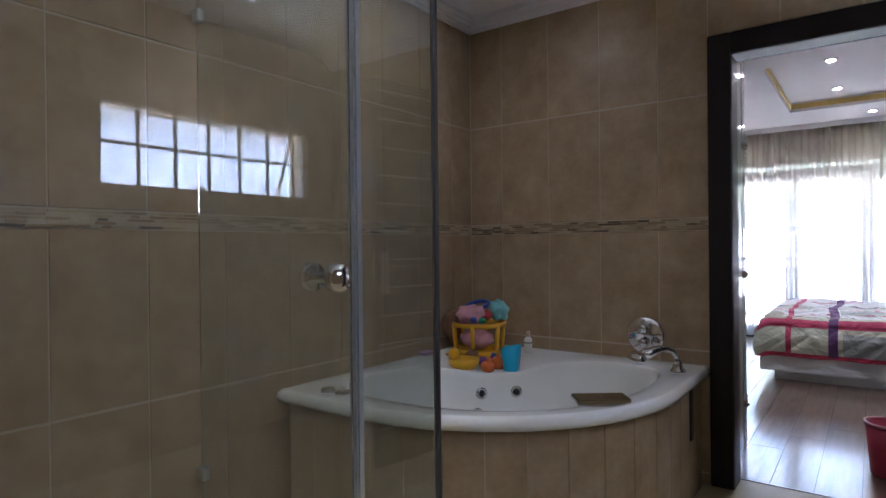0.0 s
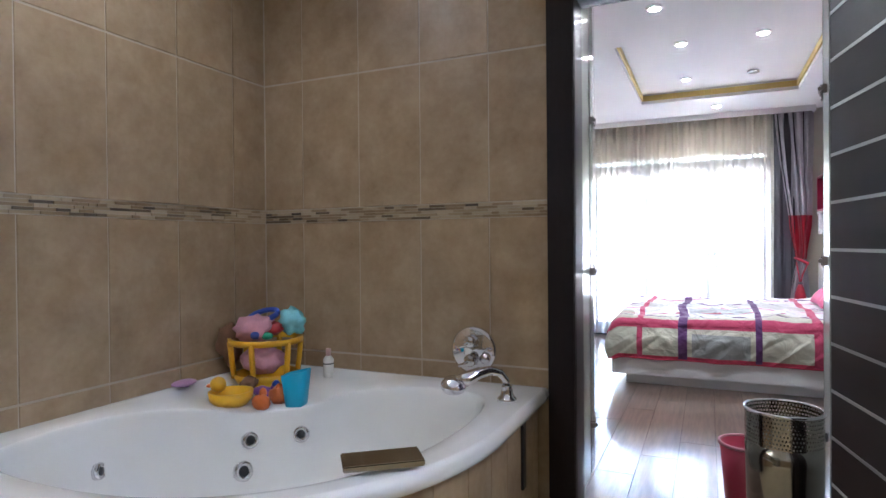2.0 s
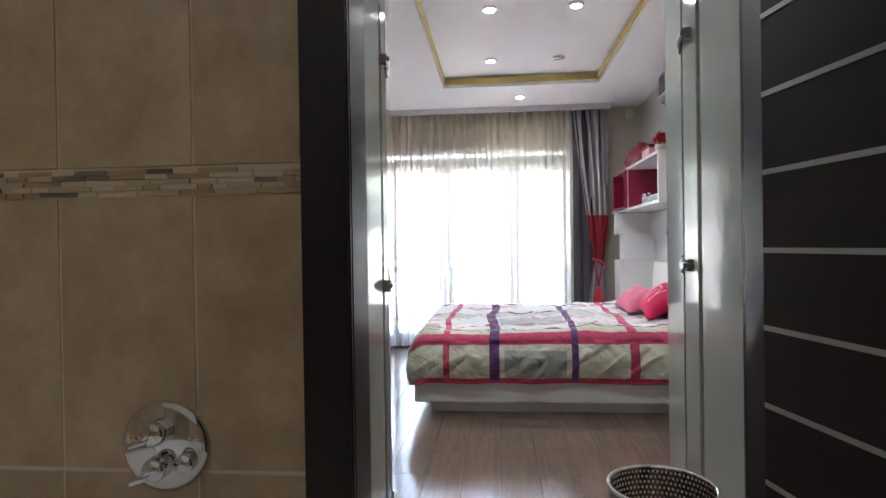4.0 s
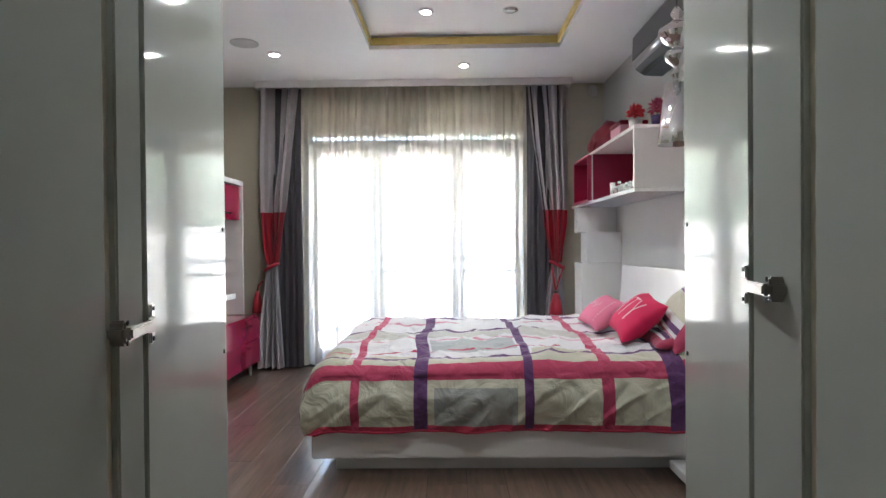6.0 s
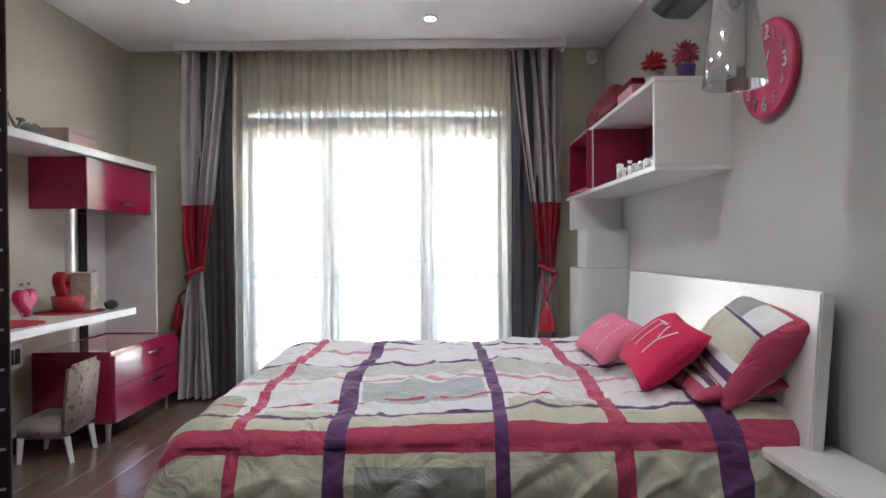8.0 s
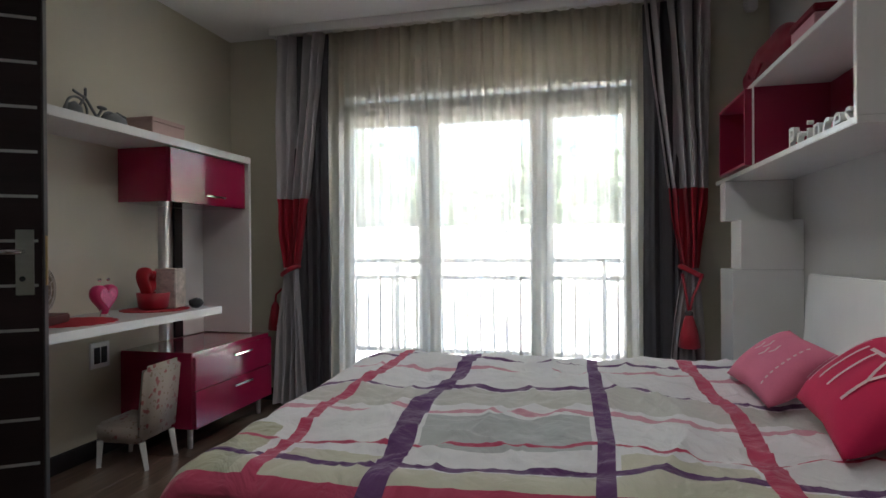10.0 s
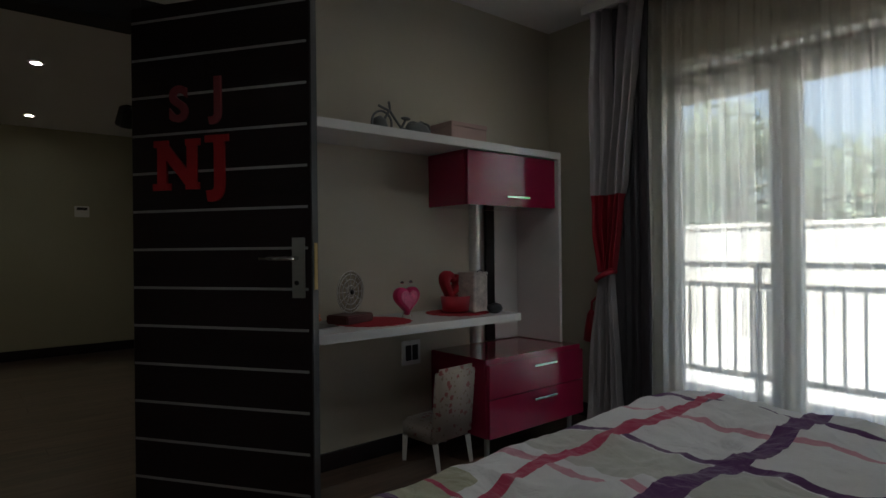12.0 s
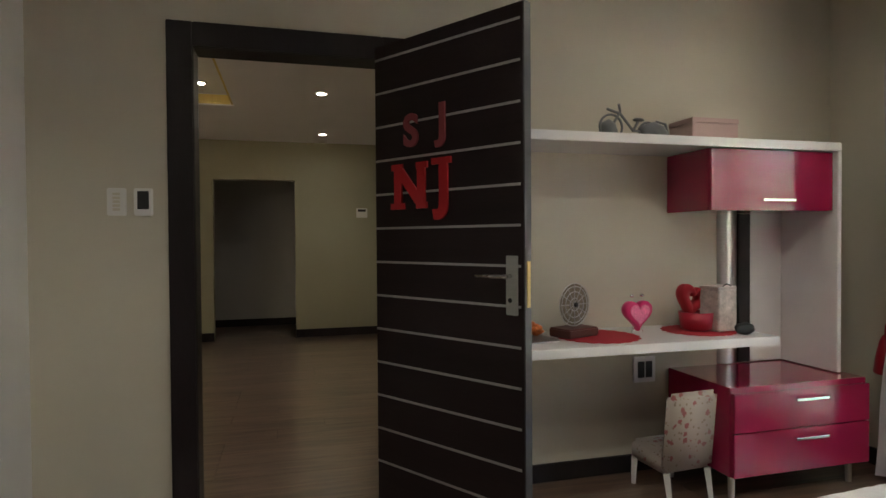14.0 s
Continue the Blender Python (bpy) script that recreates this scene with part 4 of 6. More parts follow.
# ---- shower ----
shower = thing("shower_screen", (-0.70, 0.8, 0), "frameless glass shower screen with chrome fittings", "shower screen")
def upright_pane(a, b, z0, z1, t=0.008):
    """A sheet of glass standing between two points of the plan."""
    bm = bmesh.new()
    d = Vector((b[0] - a[0], b[1] - a[1]))
    o = Vector((d.y, -d.x)).normalized() * t / 2
    lo, hi = ([bm.verts.new((p[0] + s * o.x, p[1] + s * o.y, z)) for p, s in ((a, 1), (b, 1), (b, -1), (a, -1))] for z in (z0, z1))
    bm.faces.new(lo), bm.faces.new(hi)
    for k in range(4):
        bm.faces.new((lo[k], lo[(k + 1) % 4], hi[(k + 1) % 4], hi[k]))
    return bm


for n, a, b in (("fixed_pane", (-0.718, 0.553), (-0.718, 0.797)), ("glass_door", (-0.718, -0.34), (-0.718, 0.527)), ("return_pane", (-1.905, 0.92), (-0.724, 0.808))):
    part(n, upright_pane(a, b, 0.02, 2.15), M_SHOWER, shower).visible_shadow = False
part("edge_profile", boxes((-0.721, 0.80, 0.02, -0.708, 0.814, 2.15), bevel=0.002), M_CHARCOAL, shower, "dark sealed corner of the glass")
M_SEAL = mat("clear_seal", (0.42, 0.46, 0.5), 0.15, 0.4, vary=0.1, bump=0.0)
part("door_seal", boxes((-0.733, 0.53, 0.02, -0.703, 0.55, 2.15), bevel=0.004), M_SEAL, shower, "pale plastic door seal")
part("floor_rail", join(upright_pane((-0.718, -0.34), (-0.718, 0.81), 0, 0.018, 0.03), upright_pane((-1.905, 0.92), (-0.74, 0.81), 0, 0.018, 0.03)), M_CHROME, shower)
for z in (0.32, 2.02):
    part("clamp", box(-1.912, 0.90, z, -1.872, 0.935, z + 0.045, 0.003), M_STEEL, shower, "small steel wall clamp")
for s in (-1, 1):
    part("knob", lathe([(0.012, 0.005), (0.012, 0.02), (0.026, 0.025), (0.028, 0.045), (0.024, 0.05), (0, 0.05)], (-0.718, 0.457, 1.12), 24, tilt=pose(0, 0, 0, 0, 90 * s, 0)), M_CHROME, shower, "round chrome door knob", True)

# ---- bins in the passage ----
bin_ = thing("pedal_bin", (0.305, 3.13, 0), "tall polished steel bin with a perforated upper band", "bin")
HB, RB = 0.50, 0.135
part("body", lathe([(RB - 0.012, 0), (RB - 0.005, 0.01), (RB, 0.3), (RB, HB - 0.13), (RB - 0.004, HB - 0.13), (RB - 0.008, 0.02), (0, 0.02)], (0.305, 3.13, 0), 40), M_POLISHED, bin_, smooth=True)
bm = bmesh.new()
seg, rows_n = 72, 8
for j in range(rows_n):
    for k in range(seg):
        za, zb = HB - 0.13 + 0.12 * j / rows_n, HB - 0.13 + 0.12 * (j + 1) / rows_n
        a0, a1 = math.tau * (k + 0.5 * (j % 2)) / seg, math.tau * (k + 1 + 0.5 * (j % 2)) / seg
        def at(f, g):
            a = a0 + (a1 - a0) * f
            return (0.305 + RB * math.cos(a), 3.13 + RB * math.sin(a), za + (zb - za) * g)
        o = [bm.verts.new(at(f, g)) for f, g in ((0, 0), (1, 0), (1, 1), (0, 1))]
        h = [bm.verts.new(at(f, g)) for f, g in ((0.3, 0.28), (0.7, 0.28), (0.7, 0.72), (0.3, 0.72))]
        for q in range(4):
            bm.faces.new((o[q], o[(q + 1) % 4], h[(q + 1) % 4], h[q]))
part("perforated_band", bm, M_POLISHED, bin_, "steel band full of small holes")
bm = bmesh.new()
ring = [(0.305 + RB * math.cos(math.tau * k / 40), 3.13 + RB * math.sin(math.tau * k / 40), HB - 0.006) for k in range(41)]
part("rim", tube(ring, 0.006, 8, bm), M_CHROME, bin_, smooth=True)
small = thing("waste_basket", (0.19, 3.40, 0), "small pink plastic waste basket", "bin")
part("body", lathe([(0.08, 0), (0.085, 0.01), (0.105, 0.26), (0.1, 0.26), (0.08, 0.02), (0, 0.02)], (0.19, 3.40, 0), 32), plastic("rose_plastic", (0.5, 0.05, 0.1)), small, smooth=True)
part("rim", lathe([(0.103, 0.255), (0.112, 0.255), (0.112, 0.268), (0.103, 0.268), (0.103, 0.255)], (0.19, 3.40, 0), 32), plastic("pale_rose_plastic", (0.6, 0.25, 0.3)), small, smooth=True)


# ---- curtains ----
def folded(x0, x1, z0, z1, y, amp, waves, seed, nu=160, nv=30, squeeze=None):
    """Hanging cloth with irregular folds; squeeze(s, z) moves the edges in where it is tied."""
    def place(i, j):
        z = z1 + (z0 - z1) * j
        ph = waves * math.tau * i + 1.3 * math.sin(3.1 * i * math.tau + seed) + 0.5 * math.sin(7 * i + seed * 2)
        x, k = x0 + (x1 - x0) * i, 1.0
        if squeeze:
            x, k = squeeze(i, z)
        yy = y + amp * k * math.sin(ph) + 0.3 * amp * math.sin(2.3 * ph + seed + 1.2 * j) + 0.006 * math.sin(9 * j + 4 * i + seed)
        return (x + 0.004 * math.sin(6 * j + 9 * i), yy, z)
    return sheet(nu, nv, place)


sheer_bm = folded(-1.50, 0.93, 0.03, 2.56, 7.925, 0.024, 27, 2.0, 520, 20)
sheer = thing("sheer_curtain", (-0.3, 7.9, 0), "ivory voile net curtain across the balcony doors", "curtain")
part("cloth", sheer_bm, M_SHEER, sheer, smooth=True)
part("rail", boxes((-1.66, 7.88, 2.555, 1.04, 7.92, 2.578)), M_WHITE_PLASTIC, sheer)


def tied_curtain(side, xo, xi, tie_x, bot):
    """side -1 or 1; xo, xi: the outer and inner edges at the top; bot: the edges at the floor."""
    c = thing("tied_curtain", (xo, 7.86, 0), "silver taffeta curtain with a red satin band, tied back", "curtain", group="tied curtains")
    half_tie = 0.045

    def edges(z):
        if z > 1.42:
            f = (z - 1.42) / (2.52 - 1.42)
            a, b = (tie_x + side * 0.105, tie_x - side * 0.125)
            return a + (xo - a) * f ** 0.8, b + (xi - b) * f ** 0.9
        if z > 0.93:
            f = ((z - 0.93) / 0.49) ** 0.8
            a, b = tie_x + side * 0.105, tie_x - side * 0.125
            return (tie_x + side * half_tie) * (1 - f) + a * f, (tie_x - side * half_tie) * (1 - f) + b * f
        f = ((0.93 - z) / 0.93) ** 0.75
        return (tie_x + side * half_tie) * (1 - f) + bot[0] * f, (tie_x - side * half_tie) * (1 - f) + bot[1] * f

    def squeeze(i, z):
        a, b = edges(z)
        return a + (b - a) * i, 0.55 + 0.9 * min(1.0, abs(a - b) / 0.4)

    for n, zt, zb, m, lab in (("upper_cloth", 2.535, 1.42, M_CURTAIN, ""), ("red_band", 1.418, 0.95, M_RED_CLOTH, "red satin band above the tie"), ("lower_cloth", 0.948, 0.02, M_CURTAIN, "")):
        part(n, folded(0, 1, zb, zt, 7.848, 0.038, 4.6, 1.0 + side, 150, 26, squeeze), m, c, lab, True)
    knot = part("tie_band", tube([(tie_x + 0.056 * math.cos(a), 7.838 + 0.052 * math.sin(a), 0.93 - side * 0.03 * math.cos(a)) for a in [math.tau * k / 24 for k in range(25)]], 0.016, 8), M_RED_CLOTH, c, "red satin tieback", True)
    return c


left_c = tied_curtain(-1, -1.705, -1.34, -1.60, (-1.75, -1.50))
right_c = tied_curtain(1, 1.075, 0.70, 0.955, (1.06, 0.80))
tail = thing("tassel", (-1.80, 7.86, 0.52), "red satin tassel behind the tied curtain", "tassel")
part("cords", tube([(-1.70, 7.90, 0.80), (-1.74, 7.89, 0.76), (-1.752, 7.90, 0.70)], 0.008, 6), M_RED_CLOTH, tail, smooth=True)
part("skirt", lathe([(0.012, 0.71), (0.026, 0.68), (0.042, 0.60), (0.052, 0.52), (0.04, 0.51), (0, 0.51)], (-1.752, 7.90, 0), 20), M_RED_CLOTH, tail, smooth=True)
tas = thing("tassel", (0.935, 7.78, 0.52), "red satin tassel hanging from the tieback", "tassel")
part("cords", join(tube([(0.90, 7.785, 0.92), (0.925, 7.78, 0.76), (0.932, 7.78, 0.70)], 0.008, 6), tube([(1.01, 7.785, 0.92), (0.955, 7.78, 0.78), (0.938, 7.78, 0.70)], 0.008, 6)), M_RED_CLOTH, tas, smooth=True)
part("bead", blob((0.935, 7.78, 0.69), (0.022, 0.02, 0.02)), M_CURTAIN_DARK, tas, smooth=True)
part("skirt", lathe([(0.018, 0.68), (0.03, 0.655), (0.05, 0.58), (0.062, 0.50), (0.045, 0.49), (0, 0.49)], (0.935, 7.78, 0), 20), M_RED_CLOTH, tas, smooth=True)
for x0, x1 in ((-1.60, -1.33), (0.70, 1.0)):
    dc = thing("blackout_curtain", ((x0 + x1) / 2, 7.93, 0), "dark grey taffeta curtain drawn aside", "curtain", group="dark curtains")
    part("cloth", folded(x0, x1, 0.02, 2.535, 7.885, 0.012, 4.2, x0, 80, 20), M_CURTAIN_DARK, dc, smooth=True)

# ---- bed ----
bed = thing("bed", (0.35, 6.2, 0), "white low platform bed with a tall glossy headboard", "bed")
BY0, BY1, BX0, BX1 = 5.43, 6.90, -0.675, 1.30
part("platform", box(BX0, BY0, 0.085, BX1, BY1, 0.255, 0.006), M_SHELF, bed)
part("plinth", box(BX0 + 0.10, BY0 + 0.10, 0, BX1, BY1 - 0.1, 0.083), M_SHELF, bed, "recessed white plinth")
bm = box(1.30, 5.36, 0.085, 1.345, 7.16, 0.965, 0.006)
for v in bm.verts:
    v.co.x += 0.07 * max(0.0, v.co.z - 0.35) / 0.63 - 0.03
    if v.co.z > 0.9:
        v.co.z -= 0.015 * (v.co.y - 5.36) / 1.8
part("headboard", bm, M_SHELF, bed)
part("mattress", box(BX0 + 0.05, BY0 + 0.05, 0.255, 1.29, BY1 - 0.05, 0.50, 0.05, seg=4), M_WHITE_PLASTIC, bed, smooth=True)
ns = thing("bedside_shelf", (1.2, 5.2, 0), "white open bedside shelf beside the bed", "bedside table")
part("top", box(1.18, 4.90, 0.455, RW - 0.018, 5.415, 0.485, 0.004), M_SHELF, ns)
part("side", box(1.19, 5.385, 0.085, RW - 0.018, 5.413, 0.453, 0.003), M_SHELF, ns)
part("lower_shelf", box(1.05, 4.90, 0.04, RW - 0.018, 5.415, 0.083, 0.004), M_SHELF, ns)
part("foot", box(1.15, 4.95, 0, RW - 0.05, 5.38, 0.04), M_WENGE, ns)

C_PINK, C_PURPLE, C_PALE, C_RED = (0.48, 0.05, 0.12), (0.11, 0.035, 0.14), (0.62, 0.30, 0.38), (0.46, 0.03, 0.075)
C_WHITE, C_CREAM, C_GREY, C_OLIVE = (0.76, 0.76, 0.77), (0.58, 0.57, 0.45), (0.33, 0.34, 0.32), (0.44, 0.44, 0.32)
u_bands = [(-0.45, 0.021, C_PINK), (-0.135, 0.033, C_PURPLE), (0.385, 0.022, C_PURPLE), (0.76, 0.03, C_PINK), (1.09, 0.047, C_PURPLE)]
v_bands = [(0.012, 0.018, C_RED), (0.275, 0.04, C_PINK), (0.40, 0.013, C_PURPLE), (0.53, 0.007, C_PINK), (0.78, 0.014, C_PALE), (1.05, 0.013, C_PURPLE), (1.30, 0.012, C_PALE), (1.48, 0.013, C_PURPLE)]
v_bands = [(v + (0.04 if v > 0.3 else 0.025 if v > 0.1 else 0.004), h, c) for v, h, c in v_bands]
M_DUVET = stripes_mat("checked_duvet", u_bands, v_bands, C_WHITE, [(1, 0.13, 0.29, C_CREAM), (1, 0.97, 0.10, (0.56, 0.56, 0.52))], [(0.13, 0.20, 0.12, 0.10, C_GREY), (0.13, 0.22, 0.66, 0.12, (0.44, 0.47, 0.47)), (-0.29, 0.12, 0.47, 0.05, C_CREAM), (0.57, 0.15, 0.47, 0.05, C_CREAM), (-0.75, 0.24, 0.45, 0.20, C_OLIVE)])

DROP = 0.305


def crest(a, b, c, sharp):
    """A thin raised fold where the noise passes through zero: 0 to 1."""
    return max(0.0, 1 - abs(noise.noise(Vector((a, b, c)))) * sharp) ** 3


def duvet_place(i, j):
    """Cloth laid over the mattress: runs down at the foot, at the near side and at the far side."""
    wu, wv = 2.02 + DROP, 1.46 + 2 * DROP
    u, v = i * wu, j * wv
    fx, fy = u - DROP, v - DROP
    top = 0.565
    x, y, z = BX0 - 0.005 + max(fx, 0), BY0 - 0.01 + min(max(fy, 0), 1.46), top
    over_x, over_y = max(-fx, 0), max(-fy, fy - 1.46, 0)
    r = 0.09
    # rounded shoulders
    ex, ey = min(max(fx, 0), 1.9), min(max(fy, 0), max(1.46 - fy, 0))
    for e_ in (ex, max(ey, 0)):
        if e_ < r:
            z -= 0.045 * (1 - e_ / r) ** 2
    drop = max(over_x, over_y)
    z -= drop * 0.97
    bulge = 0.028 * math.sin(min(drop / DROP, 1.0) * math.pi)
    if over_y > 0:
        y += (-1 if fy < 0 else 1) * (bulge + 0.02 * min(1, over_y / 0.15) + 0.014 * math.sin(9 * x + 2 * math.sin(4 * x)) * over_y / DROP)
    if over_x > 0:
        x -= bulge + 0.02 * min(1, over_x / 0.15) + 0.014 * math.sin(8 * y) * over_x / DROP
    p = Vector((x * 2.3, y * 2.6, 0.3))
    flat = 1.0 - min(1.0, drop / 0.1)
    puff = 0.036 * noise.noise(p * 0.8 + Vector((3, 1, 0))) + 0.020 * noise.noise(p * 2.0) + 0.009 * noise.noise(p * 4.6 + Vector((0, 5, 2)))
    warp = Vector((x + 0.10 * noise.noise(Vector((x * 3, y * 3, 11.0))), y + 0.10 * noise.noise(Vector((x * 3, y * 3, 17.0))), 0))
    inner = min(1.0, max(ey, 0) / 0.18) * min(1.0, max(ex, 0) / 0.18)
    ridge = 0.018 * crest(warp.x * 1.4 + warp.y * 0.7, warp.y * 2.8 - warp.x * 0.9, 4.0, 2.4) + 0.011 * crest(warp.x * 4.4 - warp.y * 2.4, warp.y * 4.0 + warp.x * 2.6, 9.0, 2.6)
    crease = 0.005 * crest(warp.x * 9.0 - 4 * warp.y, warp.y * 8 + 3 * warp.x, 8.0, 2.6) + 0.003 * crest(x * 17 + 9 * y, y * 19 - 6 * x, 3.0, 3.0)
    z += flat * ((0.3 + 0.7 * inner) * (puff + ridge + crease) - 0.006 + 0.035 * max(0, fy / 1.46) * (1 if fx > 0.2 else max(fx, 0) / 0.2))
    if drop > 0.02:
        w = 0.014 * noise.noise(Vector((x * 5 + y * 3, z * 3, 1.0))) - 0.014 * crest(x * 4.2 - z * 4.5, y * 4.5 + z * 2.0, 21.0, 2.2) * min(1, drop / 0.12) + 0.003 * (1 - 3 * abs(noise.noise(Vector((x * 13 + z * 14, y * 12 - z * 5, 6.0))))) + 0.008 * (1 - 3 * abs(noise.noise(Vector((x * 7 - z * 9, y * 7 + z * 3, 2.0)))))
        if over_y >= over_x:
            y += w if fy > 0 else w
        else:
            x += w
    return (x, y, max(z, 0.205))


def duvet_uv(i, j):
    """The weave lies a little askew where the cover has been pulled."""
    u, v = BX0 + i * (2.02 + DROP) - DROP, j * (1.46 + 2 * DROP)
    pull = min(1.0, max(0.0, v - DROP) / 0.3)
    return (u + 0.05 * pull * noise.noise(Vector((u * 1.3, v * 1.6, 2.0))), v + 0.05 * pull * noise.noise(Vector((u * 1.7, v * 1.3, 7.0))))


duvet = thing("duvet", (0.3, 6.1, 0.26), "rumpled white duvet with pink and purple checks", "duvet")
part("cover", sheet(330, 290, duvet_place, duvet_uv), M_DUVET, duvet, smooth=True)

edge_pts = [duvet_place((DROP + 0.02 + k * 0.02) / (2.02 + DROP), 0.0) for k in range(99)]
part("hem", tube([(x, y, z + 0.004) for x, y, z in edge_pts], 0.007, 6), mat("red_hem", C_RED, 0.8), duvet, "red stitched hem", True)
edge_pts = [duvet_place(0.0, (DROP + k * 0.02) / (1.46 + 2 * DROP)) for k in range(73)]
part("hem", tube([(x, y, z + 0.004) for x, y, z in edge_pts], 0.007, 6), bpy.data.materials["red_hem"], duvet, "red stitched hem", True)


def cushion(name, at, w, h, t, rot, material, label, smooth=True, soft=1.0):
    """A stuffed cushion with pinched corners, standing on its edge; local x across, z up."""
    c = thing(name, at, label, "pillow")
    lean, turn, spin = rot
    c.matrix_basis = pose(*at, 0, 0, turn) @ pose(0, 0, 0, lean, 0, 0) @ pose(0, 0, 0, 0, spin, 0)
    n = 26
    bm = bmesh.new()
    layer = bm.loops.layers.uv.new("UVMap")
    for s in (-1, 1):
        grid = []
        for a in range(n + 1):
            row = []
            for b in range(n + 1):
                u, v = 2 * a / n - 1, 2 * b / n - 1
                k = max(0.0, (1 - abs(u) ** 2.6) * (1 - abs(v) ** 2.6)) ** 0.55
                pin = 1 - 0.10 * (1 - abs(u * v)) * max(abs(u), abs(v)) ** 3
                wr = 0.005 * noise.noise(Vector((u * 2.2, v * 2.2, s * 3.0 + w * 10))) * k * 2 * soft
                row.append(bm.verts.new((u * w / 2 * pin, s * (t / 2 * k + wr), h / 2 + v * h / 2 * pin)))
            grid.append(row)
        for a in range(n):
            for b in range(n):
                f = bm.faces.new((grid[a][b], grid[a + 1][b], grid[a + 1][b + 1], grid[a][b + 1]))
                for loop, (p, q) in zip(f.loops, ((a, b), (a + 1, b), (a + 1, b + 1), (a, b + 1))):
                    loop[layer].uv = (p / n, q / n)
    bmesh.ops.remove_doubles(bm, verts=bm.verts, dist=0.0005)
    part("cover", bm, material, c, smooth=smooth, local=True)
    return c


M_PILLOW = stripes_mat("checked_pillowcase", [(0.96, 0.05, C_PINK)], [(0.06, 0.08, C_PINK), (0.23, 0.04, C_PURPLE), (0.66, 0.015, C_PURPLE), (0.97, 0.05, C_PINK)], C_WHITE, [(1, 0.5, 0.14, C_CREAM)], [(0.32, 0.26, 0.80, 0.12, C_GREY)])
M_ROSE = mat("rose_cotton", (0.72, 0.19, 0.31), 0.85, vary=0.08, bump=0.06, sheen=0.04)
M_CERISE = mat("cerise_cotton", (0.62, 0.008, 0.085), 0.8, vary=0.08, bump=0.06, sheen=0.02)
M_PRINT = mat("white_print", (0.75, 0.55, 0.58), 0.8, vary=0.05)
cushion("pillow", (1.15, 5.74, 0.60), 0.54, 0.40, 0.19, (-40, -94, 10), M_PILLOW, "checked pillow leaning on the headboard", soft=2.5)
cushion("pillow", (1.04, 5.74, 0.60), 0.48, 0.32, 0.11, (-80, -94, 0), M_PILLOW, "checked pillow lying beneath the cushions", soft=1.6)
RED_SIZE, ROSE_SIZE = (0.46, 0.30, 0.15), (0.36, 0.26, 0.13)
red_c = cushion("cushion", (0.915, 5.86, 0.62), *RED_SIZE, (-50, -92, 6), M_CERISE, "cerise cushion with white printed lettering", soft=0.5)
rose_c = cushion("cushion", (0.86, 6.30, 0.605), *ROSE_SIZE, (-52, -78, 8), M_ROSE, "rose pink cushion with a stitched white print", soft=0.5)


def front_of(size, x, z):
    """How far the stuffed front stands out at x, z."""
    w, h, t = size
    u, v = min(0.98, abs(2 * x / w)), min(0.98, abs(2 * z / h - 1))
    return -t / 2 * ((1 - u ** 2.6) * (1 - v ** 2.6)) ** 0.55


def printed(name, pts, width, size, cu):
    """A flat printed line along pts (x, z), lying on the cloth."""
    line = []
    for (xa, za), (xb, zb) in zip(pts, pts[1:]):
        line += [(xa + (xb - xa) * k / 8, za + (zb - za) * k / 8) for k in range(8)]
    line.append(pts[-1])

    def place(i, j):
        k = min(int(round(i * (len(line) - 1))), len(line) - 1)
        a, b = line[max(k - 1, 0)], line[min(k + 1, len(line) - 1)]
        dx, dz = b[0] - a[0], b[1] - a[1]
        ln = math.hypot(dx, dz) or 1.0
        x, z = line[k][0] - dz / ln * width * (j - 0.5), line[k][1] + dx / ln * width * (j - 0.5)
        return (x, front_of(size, x, z) - 0.0045, z)
    part(name, sheet(len(line) - 1, 2, place), M_PRINT, cu, smooth=True, local=True)


for x in (-0.17, -0.15, -0.105):
    printed("print_bar", [(x, 0.06), (x + 0.004, 0.15), (x, 0.245)], 0.007, RED_SIZE, red_c)
printed("printed_letter", [(-0.055, 0.085), (-0.052, 0.225)], 0.011, RED_SIZE, red_c)
printed("printed_letter", [(-0.025, 0.222), (0.06, 0.225)], 0.011, RED_SIZE, red_c)
printed("printed_letter", [(0.017, 0.085), (0.018, 0.222)], 0.011, RED_SIZE, red_c)
printed("printed_letter", [(0.08, 0.228), (0.118, 0.155), (0.155, 0.228)], 0.010, RED_SIZE, red_c)
printed("printed_letter", [(0.118, 0.155), (0.116, 0.085)], 0.011, RED_SIZE, red_c)
for x, z in ((-0.06, 0.13), (-0.03, 0.15), (-0.005, 0.12), (0.025, 0.145)):
    printed("print_bar", [(x, z - 0.018), (x + 0.012, z), (x + 0.004, z + 0.022)], 0.006, ROSE_SIZE, rose_c)
for k in range(9):
    printed("stitch", [(0.115, 0.035 + 0.021 * k), (0.116, 0.046 + 0.021 * k)], 0.006, ROSE_SIZE, rose_c)

